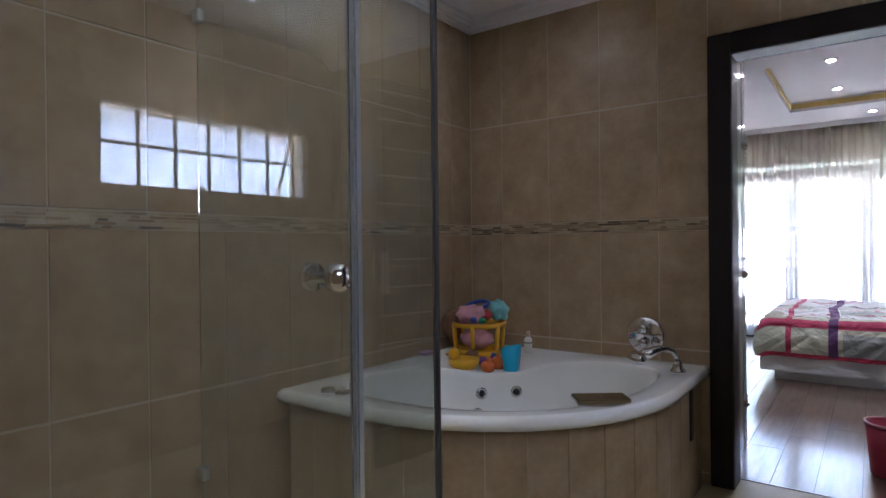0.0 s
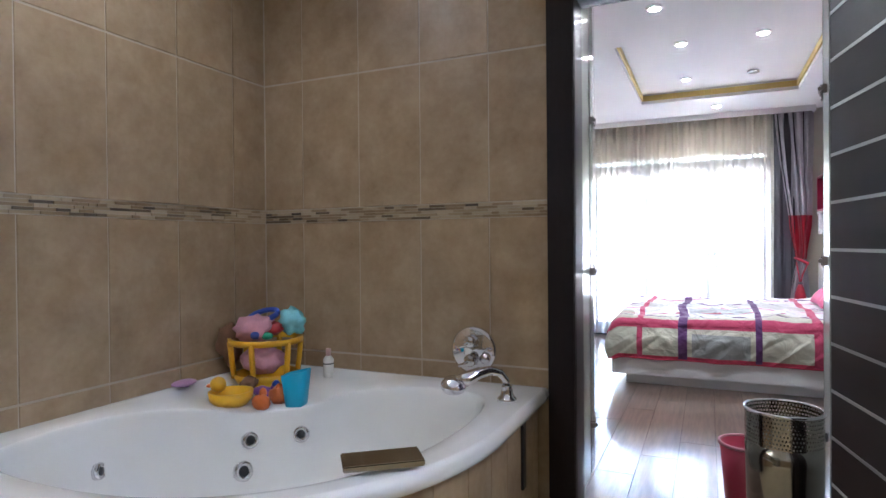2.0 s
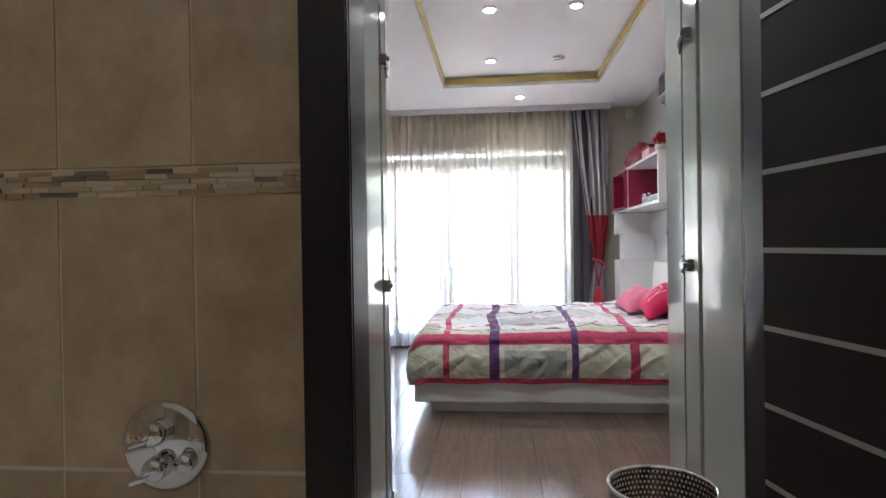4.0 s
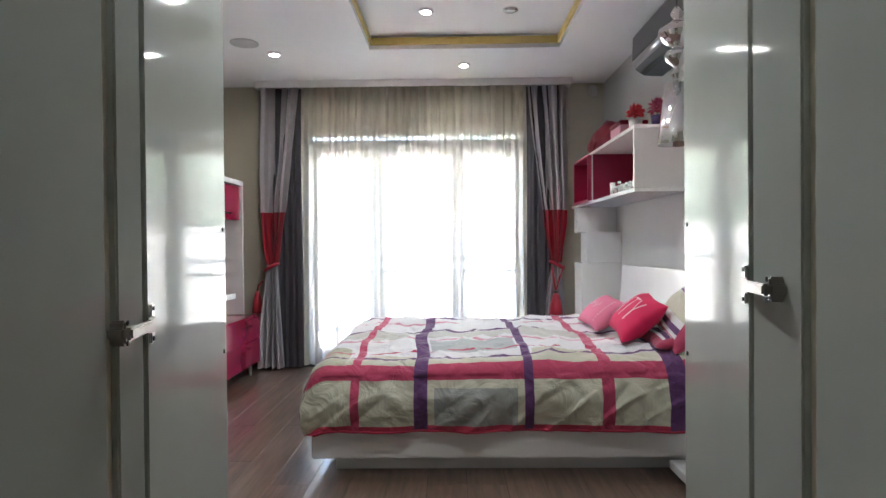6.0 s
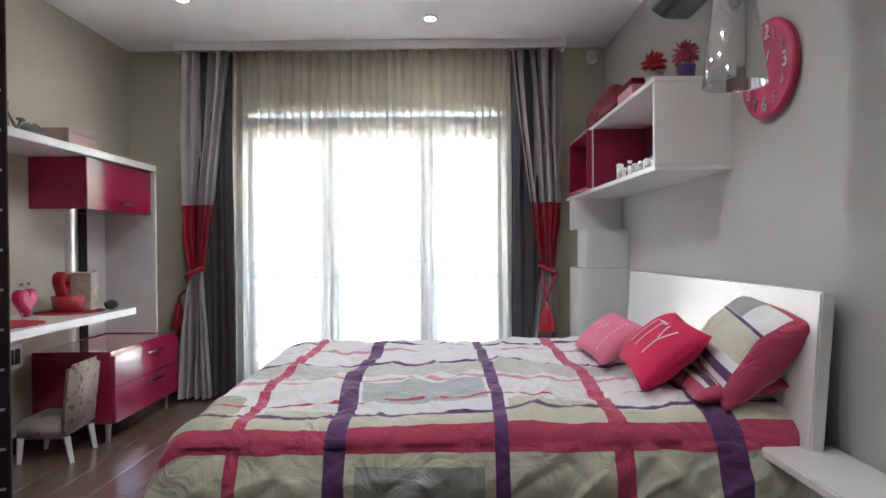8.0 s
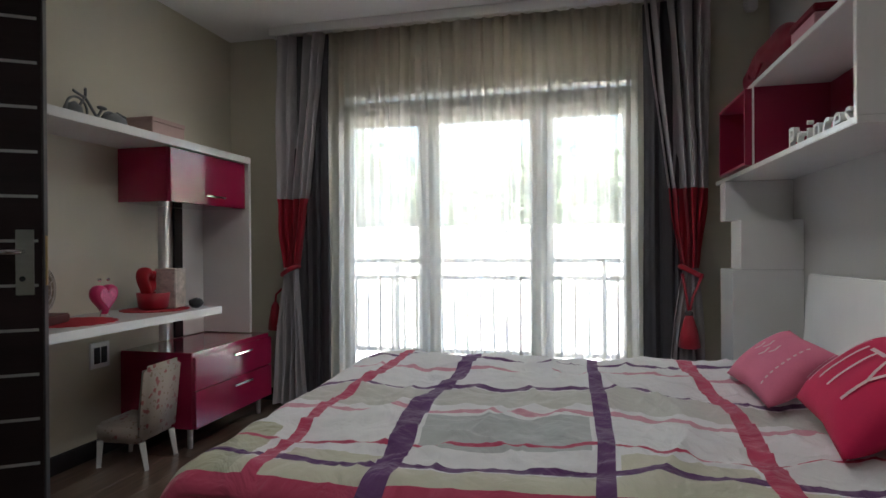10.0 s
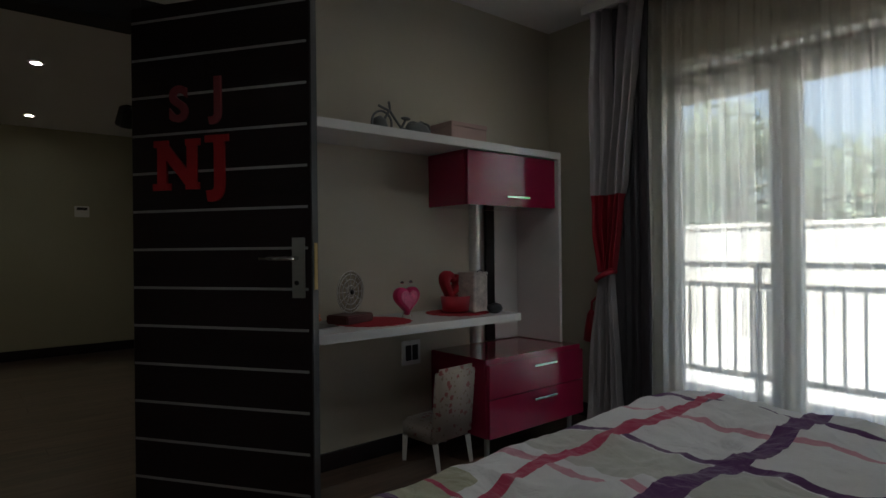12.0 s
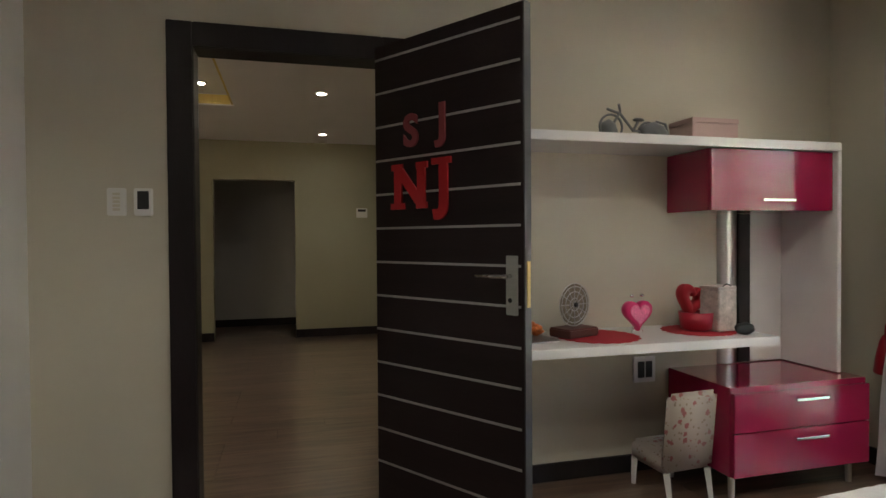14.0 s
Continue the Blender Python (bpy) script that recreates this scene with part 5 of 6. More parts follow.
# ---- wall units, right ----
ws = thing("wall_shelf", (1.26, 6.9, 1.42), "white open wall shelf with crimson lined compartments", "shelf")
SX, SY0, SY1, SZ0, SZ1 = 1.095, 6.07, 7.85, 1.425, 1.82
part("bottom_board", box(SX, SY0, SZ0, RW, SY1, SZ0 + 0.022, 0.002), M_SHELF, ws)
part("top_board", box(SX, SY0, SZ1 - 0.022, RW, SY1 - 0.25, SZ1, 0.002), M_SHELF, ws)
part("end_board", box(SX, SY0, SZ0 + 0.023, RW, SY0 + 0.022, SZ1 - 0.023, 0.002), M_SHELF, ws)
part("back_panel", box(RW - 0.012, SY0 + 0.023, SZ0 + 0.023, RW - 0.001, SY1, SZ1 - 0.023), M_PINK_IN, ws, "crimson back panel")
part("divider", box(SX + 0.004, 7.09, SZ0 + 0.023, RW - 0.013, 7.108, SZ1 - 0.023), M_PINK_IN, ws, "crimson divider")
part("divider_edge", box(SX, 7.088, SZ0 + 0.023, SX + 0.004, 7.11, SZ1 - 0.023), M_SHELF, ws)
part("crimson_box", boxes((SX - 0.03, 7.11, SZ0 + 0.023, SX + 0.30, 7.125, SZ1 - 0.024), (SX - 0.03, 7.60, SZ0 + 0.023, SX + 0.30, 7.615, SZ1 - 0.024), (SX - 0.03, 7.126, SZ0 + 0.024, SX + 0.30, 7.599, SZ0 + 0.036), (SX - 0.03, 7.126, SZ1 - 0.038, SX + 0.30, 7.599, SZ1 - 0.025)), M_PINK_IN, ws, "crimson lined box")
tall = thing("stepped_cabinet", (1.27, 7.7, 0), "white stepped cabinet column beside the headboard", "cabinet")
part("lower_body", box(1.09, 7.45, 0.02, RW - 0.001, 7.72, 0.955, 0.003), M_SHELF, tall)
part("middle_body", box(1.13, 7.45, 0.957, RW - 0.001, 7.66, 1.21, 0.003), M_SHELF, tall)
part("upper_body", box(1.09, 7.60, 1.212, RW - 0.001, 7.72, SZ0 - 0.002, 0.003), M_SHELF, tall)
part("foot", box(1.12, 7.47, 0, RW - 0.03, 7.70, 0.02), M_WENGE, tall)
sk = thing("socket", (1.405, 7.2, 0.79), "black wall socket beside the headboard", "socket")
part("plate", box(1.40, 7.15, 0.74, RW - 0.0005, 7.22, 0.86, 0.004), M_BLACK, sk)
part("switch", box(1.396, 7.165, 0.78, 1.40, 7.205, 0.82, 0.002), M_CHARCOAL, sk)

letters = thing("word_letters", (SX + 0.07, 6.5, SZ0 + 0.022), "white standing letters spelling princess", "letters")
for k, ch in enumerate("Princess"):
    lettering("letter", ch, 0.15, 0.010, pose(0.0, 0.29 - 0.085 * k, 0.001, 90, 0, -90), M_SHELF, letters)
bag = thing("handbag", (1.2, 7.1, SZ1), "crumpled dark red patent handbag", "bag")


def bag_place(i, j):
    a = math.tau * i
    v = j
    k = math.sin(math.pi * min(max(v, 0.02), 0.98)) ** 0.35
    x = 1.195 + 0.11 * k * math.cos(a) * (1.0 - 0.3 * v)
    y = 7.14 + 0.36 * k * math.sin(a) * (1.02 - 0.12 * v)
    z = SZ1 + 0.003 + 0.175 * v - 0.045 * math.sin(a) * v
    d = 0.02 * noise.noise(Vector((x * 14, y * 9, z * 16)))
    return (x + d * math.cos(a), y + d * math.sin(a), max(z + 0.6 * d * v, SZ1 + 0.002))


M_PATENT = mat("red_patent", (0.17, 0.006, 0.02), 0.45, vary=0.15, bump=0.1, fine=30, coat=0.0, spec=0.2)
part("body", sheet(48, 16, bag_place), M_PATENT, bag, smooth=True)
part("strap", tube([(1.12, 7.25, SZ1 + 0.1), (1.105, 7.2, SZ1 + 0.04), (1.10, 7.12, SZ1 + 0.012), (1.098, 7.05, SZ1 + 0.01), (1.10, 6.98, SZ1 + 0.05)], 0.006, 8), M_PATENT, bag, smooth=True)
gift = thing("keepsake_box", (1.22, 6.62, SZ1), "dusky pink keepsake box with a lid", "box")
M_DUSK = mat("dusky_pink_card", (0.50, 0.22, 0.27), 0.7, vary=0.1)
part("body", box(1.14, 6.50, SZ1, 1.32, 6.74, SZ1 + 0.085, 0.003), M_DUSK, gift)
part("lid", box(1.136, 6.496, SZ1 + 0.086, 1.324, 6.744, SZ1 + 0.115, 0.004), M_PATENT, gift)


def flower_pot(x, y, pot_mat, petals, h, r, label):
    f = thing("flower_pot", (x, y, SZ1), label, "flowers", group="flower pots")
    part("pot", lathe([(0.03, 0), (0.034, 0.004), (0.042, 0.07), (0.038, 0.07), (0.03, 0.01), (0, 0.01)], (x, y, SZ1), 20), pot_mat, f, smooth=True)
    bm = bmesh.new()
    for k in range(90):
        a, b = random.random() * math.tau, math.acos(1 - 1.7 * random.random())
        d = Vector((math.sin(b) * math.cos(a), math.sin(b) * math.sin(a), math.cos(b)))
        c = Vector((x, y, SZ1 + h))
        s = d.orthogonal().normalized() * 0.009
        q = d.cross(s).normalized() * 0.004
        v = [bm.verts.new(c + d * r * 0.25 + s * 0.4), bm.verts.new(c + d * r * 0.75 + s + q), bm.verts.new(c + d * r * (0.9 + 0.2 * random.random())), bm.verts.new(c + d * r * 0.75 - s + q), bm.verts.new(c + d * r * 0.25 - s * 0.4)]
        bm.faces.new(v)
    bloom = part("bloom", bm, petals, f)
    part("centre", blob((x, y, SZ1 + h), (r * 0.45, r * 0.45, r * 0.45), 0.3, 2), petals, f, smooth=True)
    part("stem", tube([(x, y, SZ1 + 0.01), (x, y, SZ1 + h)], 0.005, 6), M_LEAF, f)
    return f


M_PETAL_R, M_PETAL_P = mat("red_petals", (0.5, 0.015, 0.03), 0.7, vary=0.25), mat("dusky_petals", (0.38, 0.05, 0.11), 0.7, vary=0.25)
flower_pot(1.17, 6.28, M_STEEL, M_PETAL_R, 0.115, 0.062, "red paper flower in a small steel pot")
flower_pot(1.27, 6.17, plastic("violet_pot", (0.05, 0.02, 0.12)), M_PETAL_P, 0.12, 0.065, "dusky pink paper flower in a violet pot")

# ---- air conditioner, clock, lamp, sensor ----
ac = thing("air_conditioner", (1.33, 6.5, 2.24), "dark grey wall air conditioner with a silver flap", "air conditioner")
bm = bmesh.new()
prof = [(RW - 0.002, 2.505), (1.25, 2.505), (1.225, 2.47), (1.22, 2.33), (1.245, 2.26), (1.30, 2.225), (RW - 0.002, 2.22)]
ends = [[bm.verts.new((x, y, z)) for x, z in prof] for y in (5.62, 6.50)]
for k in range(len(prof)):
    bm.faces.new((ends[0][k], ends[0][(k + 1) % len(prof)], ends[1][(k + 1) % len(prof)], ends[1][k]))
bm.faces.new(ends[0]), bm.faces.new(ends[1][::-1])
part("body", bm, M_CHARCOAL, ac)
part("flap", tube([(1.235, 5.64, 2.295), (1.235, 6.48, 2.295)], 0.026, 12), M_ALU, ac, "silver air flap", True)
part("outlet", box(1.262, 5.66, 2.226, 1.30, 6.46, 2.236), M_BLACK, ac)

clock = thing("wall_clock", (RW - 0.01, 5.76, 1.75), "round pink wall clock with large coloured numerals", "clock")
M_CLOCK, M_CLOCKRIM = mat("pink_clock_face", (0.52, 0.06, 0.14), 0.5, vary=0.4, scale=14), mat("cerise_clock_edge", (0.45, 0.02, 0.07), 0.4)
part("face", lathe([(0.175, 0), (0.175, 0.022), (0.17, 0.028), (0, 0.028)], (RW - 0.001, 5.76, 1.75), 48, tilt=pose(0, 0, 0, 0, -90, 0)), M_CLOCK, clock, smooth=False)
part("rim", tube([(RW - 0.02, 5.76 + 0.175 * math.cos(a), 1.75 + 0.175 * math.sin(a)) for a in [math.tau * k / 48 for k in range(49)]], 0.006, 6), M_CLOCKRIM, clock, smooth=True)
M_NUM = [mat("white_numeral", (0.7, 0.68, 0.7), 0.6), mat("rose_numeral", (0.6, 0.25, 0.3), 0.6), mat("mauve_numeral", (0.3, 0.2, 0.4), 0.6)]
for k in range(1, 13):
    a = radians(90 - 30 * k)
    lettering("numeral", str(k), 0.075 if k in (3, 6, 9, 12) else 0.06, 0.002, pose(-0.0225, -0.13 * math.cos(a), 0.13 * math.sin(a) - 0.022, 90, 0, -90), M_NUM[0 if k % 3 == 0 else (2 if k == 7 else 1)], clock)
for a, ln in ((60, 0.07), (190, 0.1)):
    part("clock_hand", tube([(RW - 0.034, 5.76, 1.75), (RW - 0.034, 5.76 - ln * math.cos(radians(a)), 1.75 + ln * math.sin(radians(a)))], 0.003, 6), M_SHELF, clock)

PX, PY, PZ = 1.06, 5.32, 1.575
lamp = thing("pendant_lamp", (PX, PY, PZ), "chrome pendant lamp with a tapered mirrored shade", "lamp")
part("shade", lathe([(0.088, 0.0), (0.088, 0.004), (0.055, 0.275), (0.0, 0.277), (0.0, 0.272), (0.05, 0.27), (0.083, 0.004), (0.088, 0.0)], (PX, PY, PZ), 40), M_CHROME, lamp, smooth=True)
part("turned_neck", lathe([(0.0, 0.277), (0.03, 0.28), (0.018, 0.295), (0.028, 0.315), (0.03, 0.33), (0.015, 0.345), (0.02, 0.36), (0.05, 0.385), (0.056, 0.41), (0.045, 0.43), (0.02, 0.445), (0.06, 0.47), (0.085, 0.505), (0.08, 0.53), (0.04, 0.555), (0.015, 0.575), (0.03, 0.60), (0.012, 0.63), (0.0, 0.63)], (PX, PY, PZ), 32), M_CHROME, lamp, smooth=True)
part("cable", tube([(PX, PY, PZ + 0.62), (PX, PY, CEIL - 0.03)], 0.004, 8), M_BLACK, lamp)
part("ceiling_rose", lathe([(0.05, 0), (0.05, 0.02), (0.03, 0.029), (0, 0.0295)], (PX, PY, CEIL - 0.03), 24), M_CHROME, lamp, smooth=True)
sensor = thing("motion_detector", (1.31, 7.95, 2.5), "small white motion detector under the ceiling", "detector")
part("housing", box(1.275, 7.915, 2.455, 1.345, WY - 0.0005, 2.55, 0.012, seg=3), M_WHITE_PLASTIC, sensor)
part("lens", box(1.287, 7.908, 2.465, 1.333, 7.916, 2.505, 0.004), M_SHELF, sensor)

# ---- desk side ----
desk = thing("desk_top", (-1.9, 6.6, 0.712), "long white wall-mounted desk board", "desk")
part("board", box(LW, 5.78, 0.712, -1.684, 7.166, 0.752, 0.002), M_SHELF, desk)
part("front_edge", box(-1.684, 5.78, 0.712, -1.68, 7.17, 0.752, 0.001), M_SHELF, desk)
part("end_edge", box(LW, 7.166, 0.712, -1.684, 7.17, 0.752, 0.001), M_SHELF, desk)
unit = thing("wall_unit", (-1.95, 7.5, 0), "white frame unit with an upper shelf board and side panel", "shelf")
part("shelf_board", box(LW, 5.72, 1.637, -1.785, 7.655, 1.68, 0.003), M_SHELF, unit)
part("side_panel", box(LW, 7.63, 0.53, -1.785, 7.655, 1.636, 0.003), M_SHELF, unit)
part("back_panel", box(LW + 0.001, 7.42, 0.53, LW + 0.014, 7.629, 1.34, 0.002), M_SHELF, unit)
cab = thing("wall_cabinet", (-1.96, 7.27, 1.34), "glossy magenta wall cabinet with one flap door", "cabinet")
part("body", box(LW, 6.905, 1.340, -1.83, 7.628, 1.635, 0.003), M_PINK, cab)
d = part("door", box(-1.829, 6.907, 1.342, -1.81, 7.627, 1.633, 0.003), M_PINK, cab)
part("handle", boxes((-1.79, 7.18, 1.385, -1.78, 7.37, 1.396), (-1.81, 7.19, 1.385, -1.79, 7.20, 1.396), (-1.81, 7.35, 1.385, -1.79, 7.36, 1.396), bevel=0.002), M_CHROME, d, "slim chrome bar handle")
drawers = thing("drawer_chest", (-1.9, 7.3, 0), "glossy magenta chest with two wide drawers", "chest of drawers")
part("body", box(LW + 0.002, 6.91, 0.115, -1.69, 7.70, 0.525, 0.004), M_PINK, drawers)
for z0_, z1_ in ((0.118, 0.318), (0.322, 0.50)):
    d = part("drawer", box(-1.689, 6.913, z0_, -1.668, 7.697, z1_, 0.003), M_PINK, drawers)
    zz = z1_ - 0.045
    part("handle", boxes((-1.645, 7.23, zz, -1.635, 7.42, zz + 0.012), (-1.668, 7.24, zz, -1.645, 7.25, zz + 0.012), (-1.668, 7.40, zz, -1.645, 7.41, zz + 0.012), bevel=0.002), M_CHROME, d, "chrome bar handle")
for x, y in ((-1.74, 6.96), (-1.74, 7.65), (-2.09, 6.96), (-2.09, 7.65)):
    part("foot", lathe([(0.014, 0), (0.016, 0.114)], (x, y, 0), 14), M_ALU, drawers)
mirror = thing("metal_strip", (LW + 0.01, 7.28, 0.5), "narrow polished metal strip beside a dark upright", "trim strip")
part("glass", sheet(12, 1, lambda i, j: (LW + 0.002 + 0.03 * math.sin(math.pi * i) ** 0.7, 7.215 + 0.125 * i, 0.53 + 0.808 * j)), M_STEEL, mirror, "rounded polished steel strip", True)
part("upright", box(LW + 0.001, 7.342, 0.53, LW + 0.02, 7.415, 1.338, 0.002), M_WENGE, mirror, "dark wood upright")

sock = thing("socket", (LW + 0.008, 6.79, 0.52), "black double socket in a silver frame under the desk", "socket")
part("frame", box(LW, 6.70, 0.46, LW + 0.012, 6.83, 0.595, 0.004), M_SHELF, sock)
for y in (6.722, 6.768):
    part("insert", box(LW + 0.012, y, 0.485, LW + 0.016, y + 0.04, 0.57, 0.002), M_BLACK, sock)


def floral():
    m, n, l, b = shader("floral_upholstery", 0.8, sheen=0.2)
    co = n.new("ShaderNodeTexCoord")
    v, f = n.new("ShaderNodeTexVoronoi"), n.new("ShaderNodeTexVoronoi")
    v.inputs["Scale"].default_value, f.inputs["Scale"].default_value = 22, 38
    l.new(co.outputs["Object"], v.inputs["Vector"]), l.new(co.outputs["Object"], f.inputs["Vector"])
    warp = n.new("ShaderNodeTexNoise")
    warp.inputs["Scale"].default_value = 90
    l.new(co.outputs["Object"], warp.inputs["Vector"])

    def spot(node, limit, color, under):
        s = n.new("ShaderNodeMath")
        s.operation, s.inputs[1].default_value = "MULTIPLY_ADD", 0.35
        l.new(warp.outputs["Fac"], s.inputs[0]), l.new(node.outputs["Distance"], s.inputs[2])
        c = n.new("ShaderNodeMath")
        c.operation, c.inputs[1].default_value = "LESS_THAN", limit
        l.new(s.outputs[0], c.inputs[0])
        mx = n.new("ShaderNodeMix")
        mx.data_type = "RGBA"
        l.new(c.outputs[0], mx.inputs["Factor"])
        mx.inputs["B"].default_value = (*color, 1)
        if isinstance(under, tuple):
            mx.inputs["A"].default_value = (*under, 1)
        else:
            l.new(under, mx.inputs["A"])
        return mx.outputs["Result"]
    col = spot(f, 0.40, (0.28, 0.21, 0.16), (0.43, 0.36, 0.31))
    col = spot(v, 0.46, (0.33, 0.11, 0.11), col)
    l.new(col, b.inputs["Base Color"])
    return m


M_FLORAL = floral()
chair = thing("child_chair", (-1.90, 6.74, 0), "small upholstered chair in floral fabric with white legs", "chair", 4)
bm = box(-0.125, -0.135, 0.125, 0.12, 0.135, 0.225, 0.022, seg=3)
part("seat", bm, M_FLORAL, chair, smooth=True, local=True)
bm = box(0.095, -0.14, 0.14, 0.15, 0.14, 0.51, 0.024, seg=3)
for v in bm.verts:
    v.co.x += 0.25 * max(0, v.co.z - 0.2) ** 1.6
part("backrest", bm, M_FLORAL, chair, smooth=True, local=True)
for x, y, lean in ((-0.105, -0.115, -0.01), (-0.105, 0.115, -0.01), (0.125, -0.115, 0.025), (0.125, 0.115, 0.025)):
    part("leg", tube([(x + lean, y, 0), (x, y, 0.135)], [0.014, 0.02], 4), M_SHELF, chair, "white tapered leg", local=True)

# on the desk
DZ = 0.752


def doily(x, y, r):
    bm = bmesh.new()
    pts_ = [(x + (r + 0.006 * math.cos(20 * a)) * math.cos(a), y + (r + 0.006 * math.cos(20 * a)) * math.sin(a)) for a in [math.tau * k / 120 for k in range(120)]]
    lo, hi = [bm.verts.new((*p, DZ + 0.0005)) for p in pts_], [bm.verts.new((*p, DZ + 0.0035)) for p in pts_]
    bm.faces.new(hi), bm.faces.new(lo[::-1])
    for k in range(120):
        bm.faces.new((lo[k], lo[(k + 1) % 120], hi[(k + 1) % 120], hi[k]))
    return solo("placemat", bm, M_RED_MAT, "round red scalloped placemat on the desk", "placemat", "red placemats")


M_RED_MAT = mat("red_felt", (0.36, 0.012, 0.025), 0.9, vary=0.15, bump=0.2)
doily(-1.92, 6.37, 0.19), doily(-1.93, 6.93, 0.17)
fan = thing("wire_frame_holder", (-1.95, 6.27, DZ), "round wire holder on a dark wooden base", "photo holder", 20)
part("base", box(-0.07, -0.10, 0.004, 0.06, 0.10, 0.045, 0.006), mat("dark_red_wood", (0.10, 0.03, 0.025), 0.5), fan, local=True)
for r in (0.10, 0.085, 0.06, 0.03):
    part("wire_ring", tube([(0, r * math.cos(a), 0.15 + r * math.sin(a)) for a in [math.tau * k / 28 for k in range(29)]], 0.0022, 5), M_STEEL, fan, local=True)
for k in range(12):
    a = math.tau * k / 12
    part("spoke", tube([(0, 0, 0.15), (0, 0.10 * math.cos(a), 0.15 + 0.10 * math.sin(a))], 0.0016, 5), M_STEEL, fan, local=True)
part("paper_disc", lathe([(0.0, -0.001), (0.097, -0.001), (0.097, 0.001), (0.0, 0.001)], (-0.004, 0, 0.15), 36, tilt=pose(0, 0, 0, 0, 90, 0)), mat("beige_paper", (0.22, 0.19, 0.14), 0.8, vary=0.3, scale=30), fan, local=True)
part("hub", blob((0.01, 0, 0.15), (0.008, 0.012, 0.012)), M_BLACK, fan, local=True)


def heart(scale, thick, hole=0.0):
    """A heart standing in local y and z, its point at the origin."""
    bm = bmesh.new()
    def ring(k, x):
        out = []
        for j in range(48):
            a = math.tau * j / 48
            out.append(bm.verts.new((x, k * scale * 16 * math.sin(a) ** 3 / 17, scale * (1 + k * (13 * math.cos(a) - 5 * math.cos(2 * a) - 2 * math.cos(3 * a) - math.cos(4 * a)) / 17))))
        return out
    rings = [ring(0.93, -thick / 2), ring(1.0, -thick / 4), ring(1.0, thick / 4), ring(0.93, thick / 2)]
    if hole:
        rings += [ring(hole, thick / 2), ring(hole, -thick / 2)]
        rings.append(rings[0])
    for r, s in zip(rings, rings[1:]):
        for k in range(48):
            bm.faces.new((r[k], r[(k + 1) % 48], s[(k + 1) % 48], s[k]))
    if not hole:
        bm.faces.new(rings[0]), bm.faces.new(rings[-1][::-1])
    return bm


M_HOT = mat("hot_pink_plastic", (0.6, 0.02, 0.14), 0.3, coat=0.3)
hc = thing("alarm_clock", (-1.95, 6.60, DZ), "hot pink heart-shaped alarm clock", "clock", 6)
bm = heart(0.085, 0.045)
bmesh.ops.translate(bm, verts=bm.verts, vec=(0, 0, 0.012))
part("case", bm, M_HOT, hc, smooth=True, local=True)
bm = heart(0.06, 0.004)
bmesh.ops.translate(bm, verts=bm.verts, vec=(0.024, 0, 0.037))
part("dial", bm, mat("pink_dial", (0.65, 0.12, 0.25), 0.4, vary=0.3, scale=60), hc, local=True)
for s in (-1, 1):
    part("foot", tube([(0, s * 0.03, 0.0), (0, s * 0.02, 0.035)], 0.005, 6), M_CHROME, hc, local=True)
    part("bell", blob((0, s * 0.03, 0.182), (0.009, 0.011, 0.008)), M_CHROME, hc, smooth=True, local=True)
hh = thing("heart_holder", (-1.95, 6.90, DZ + 0.004), "red plush heart with a hole, on a red basket", "ornament", 12)
bm = heart(0.095, 0.05, 0.45)
bmesh.ops.rotate(bm, verts=bm.verts, matrix=Matrix.Rotation(radians(-14), 3, "X"))
bmesh.ops.translate(bm, verts=bm.verts, vec=(0, -0.02, 0.06))
part("heart", bm, mat("red_plush", (0.36, 0.006, 0.018), 0.8, bump=0.2, sheen=0.05), hh, smooth=True, local=True)
part("basket", lathe([(0.06, 0), (0.075, 0.01), (0.085, 0.09), (0.078, 0.09), (0.065, 0.012), (0, 0.012)], (0.02, 0.02, 0), 24), M_RED_CLOTH, hh, smooth=True, local=True)
tin = thing("gift_tin", (-1.90, 7.02, DZ), "square white tin with a faded floral print", "box", 12)
part("body", box(-0.055, -0.065, 0.004, 0.055, 0.065, 0.205, 0.004), M_TIN := mat("floral_tin", (0.55, 0.48, 0.44), 0.4, vary=0.5, scale=22), tin, local=True)
part("lid", box(-0.057, -0.067, 0.206, 0.057, 0.067, 0.222, 0.003), M_TIN, tin, local=True)
part("clasp", tube([(0.05, -0.03, 0.223), (0.05, 0, 0.235), (0.05, 0.03, 0.223)], 0.003, 6), M_BLACK, tin, local=True)
solo("hair_brush", blob((-1.77, 7.06, DZ + 0.028), (0.032, 0.05, 0.028), 0.15, 3), M_BLACK, "rounded black hair brush at the desk end", "brush", smooth=True)
bk = thing("notebook", (-1.92, 6.03, DZ), "thin white notebook lying on the desk", "book", 8)
part("pages", box(-0.10, -0.09, 0.001, 0.10, 0.09, 0.008), M_SHELF, bk, local=True)
part("cover", box(-0.102, -0.092, 0.0085, 0.102, 0.092, 0.0105), M_CHARCOAL, bk, local=True)
solo("flower_ornament", blob((-1.98, 6.07, DZ + 0.04), (0.03, 0.05, 0.03), 0.7, 5), P_ORANGE, "small orange flower ornament on the desk", "ornament", smooth=True)
solo("black_speaker", box(-2.09, 5.90, DZ, -2.0, 5.975, DZ + 0.12, 0.006), M_BLACK, "small black box at the back of the desk", "speaker")

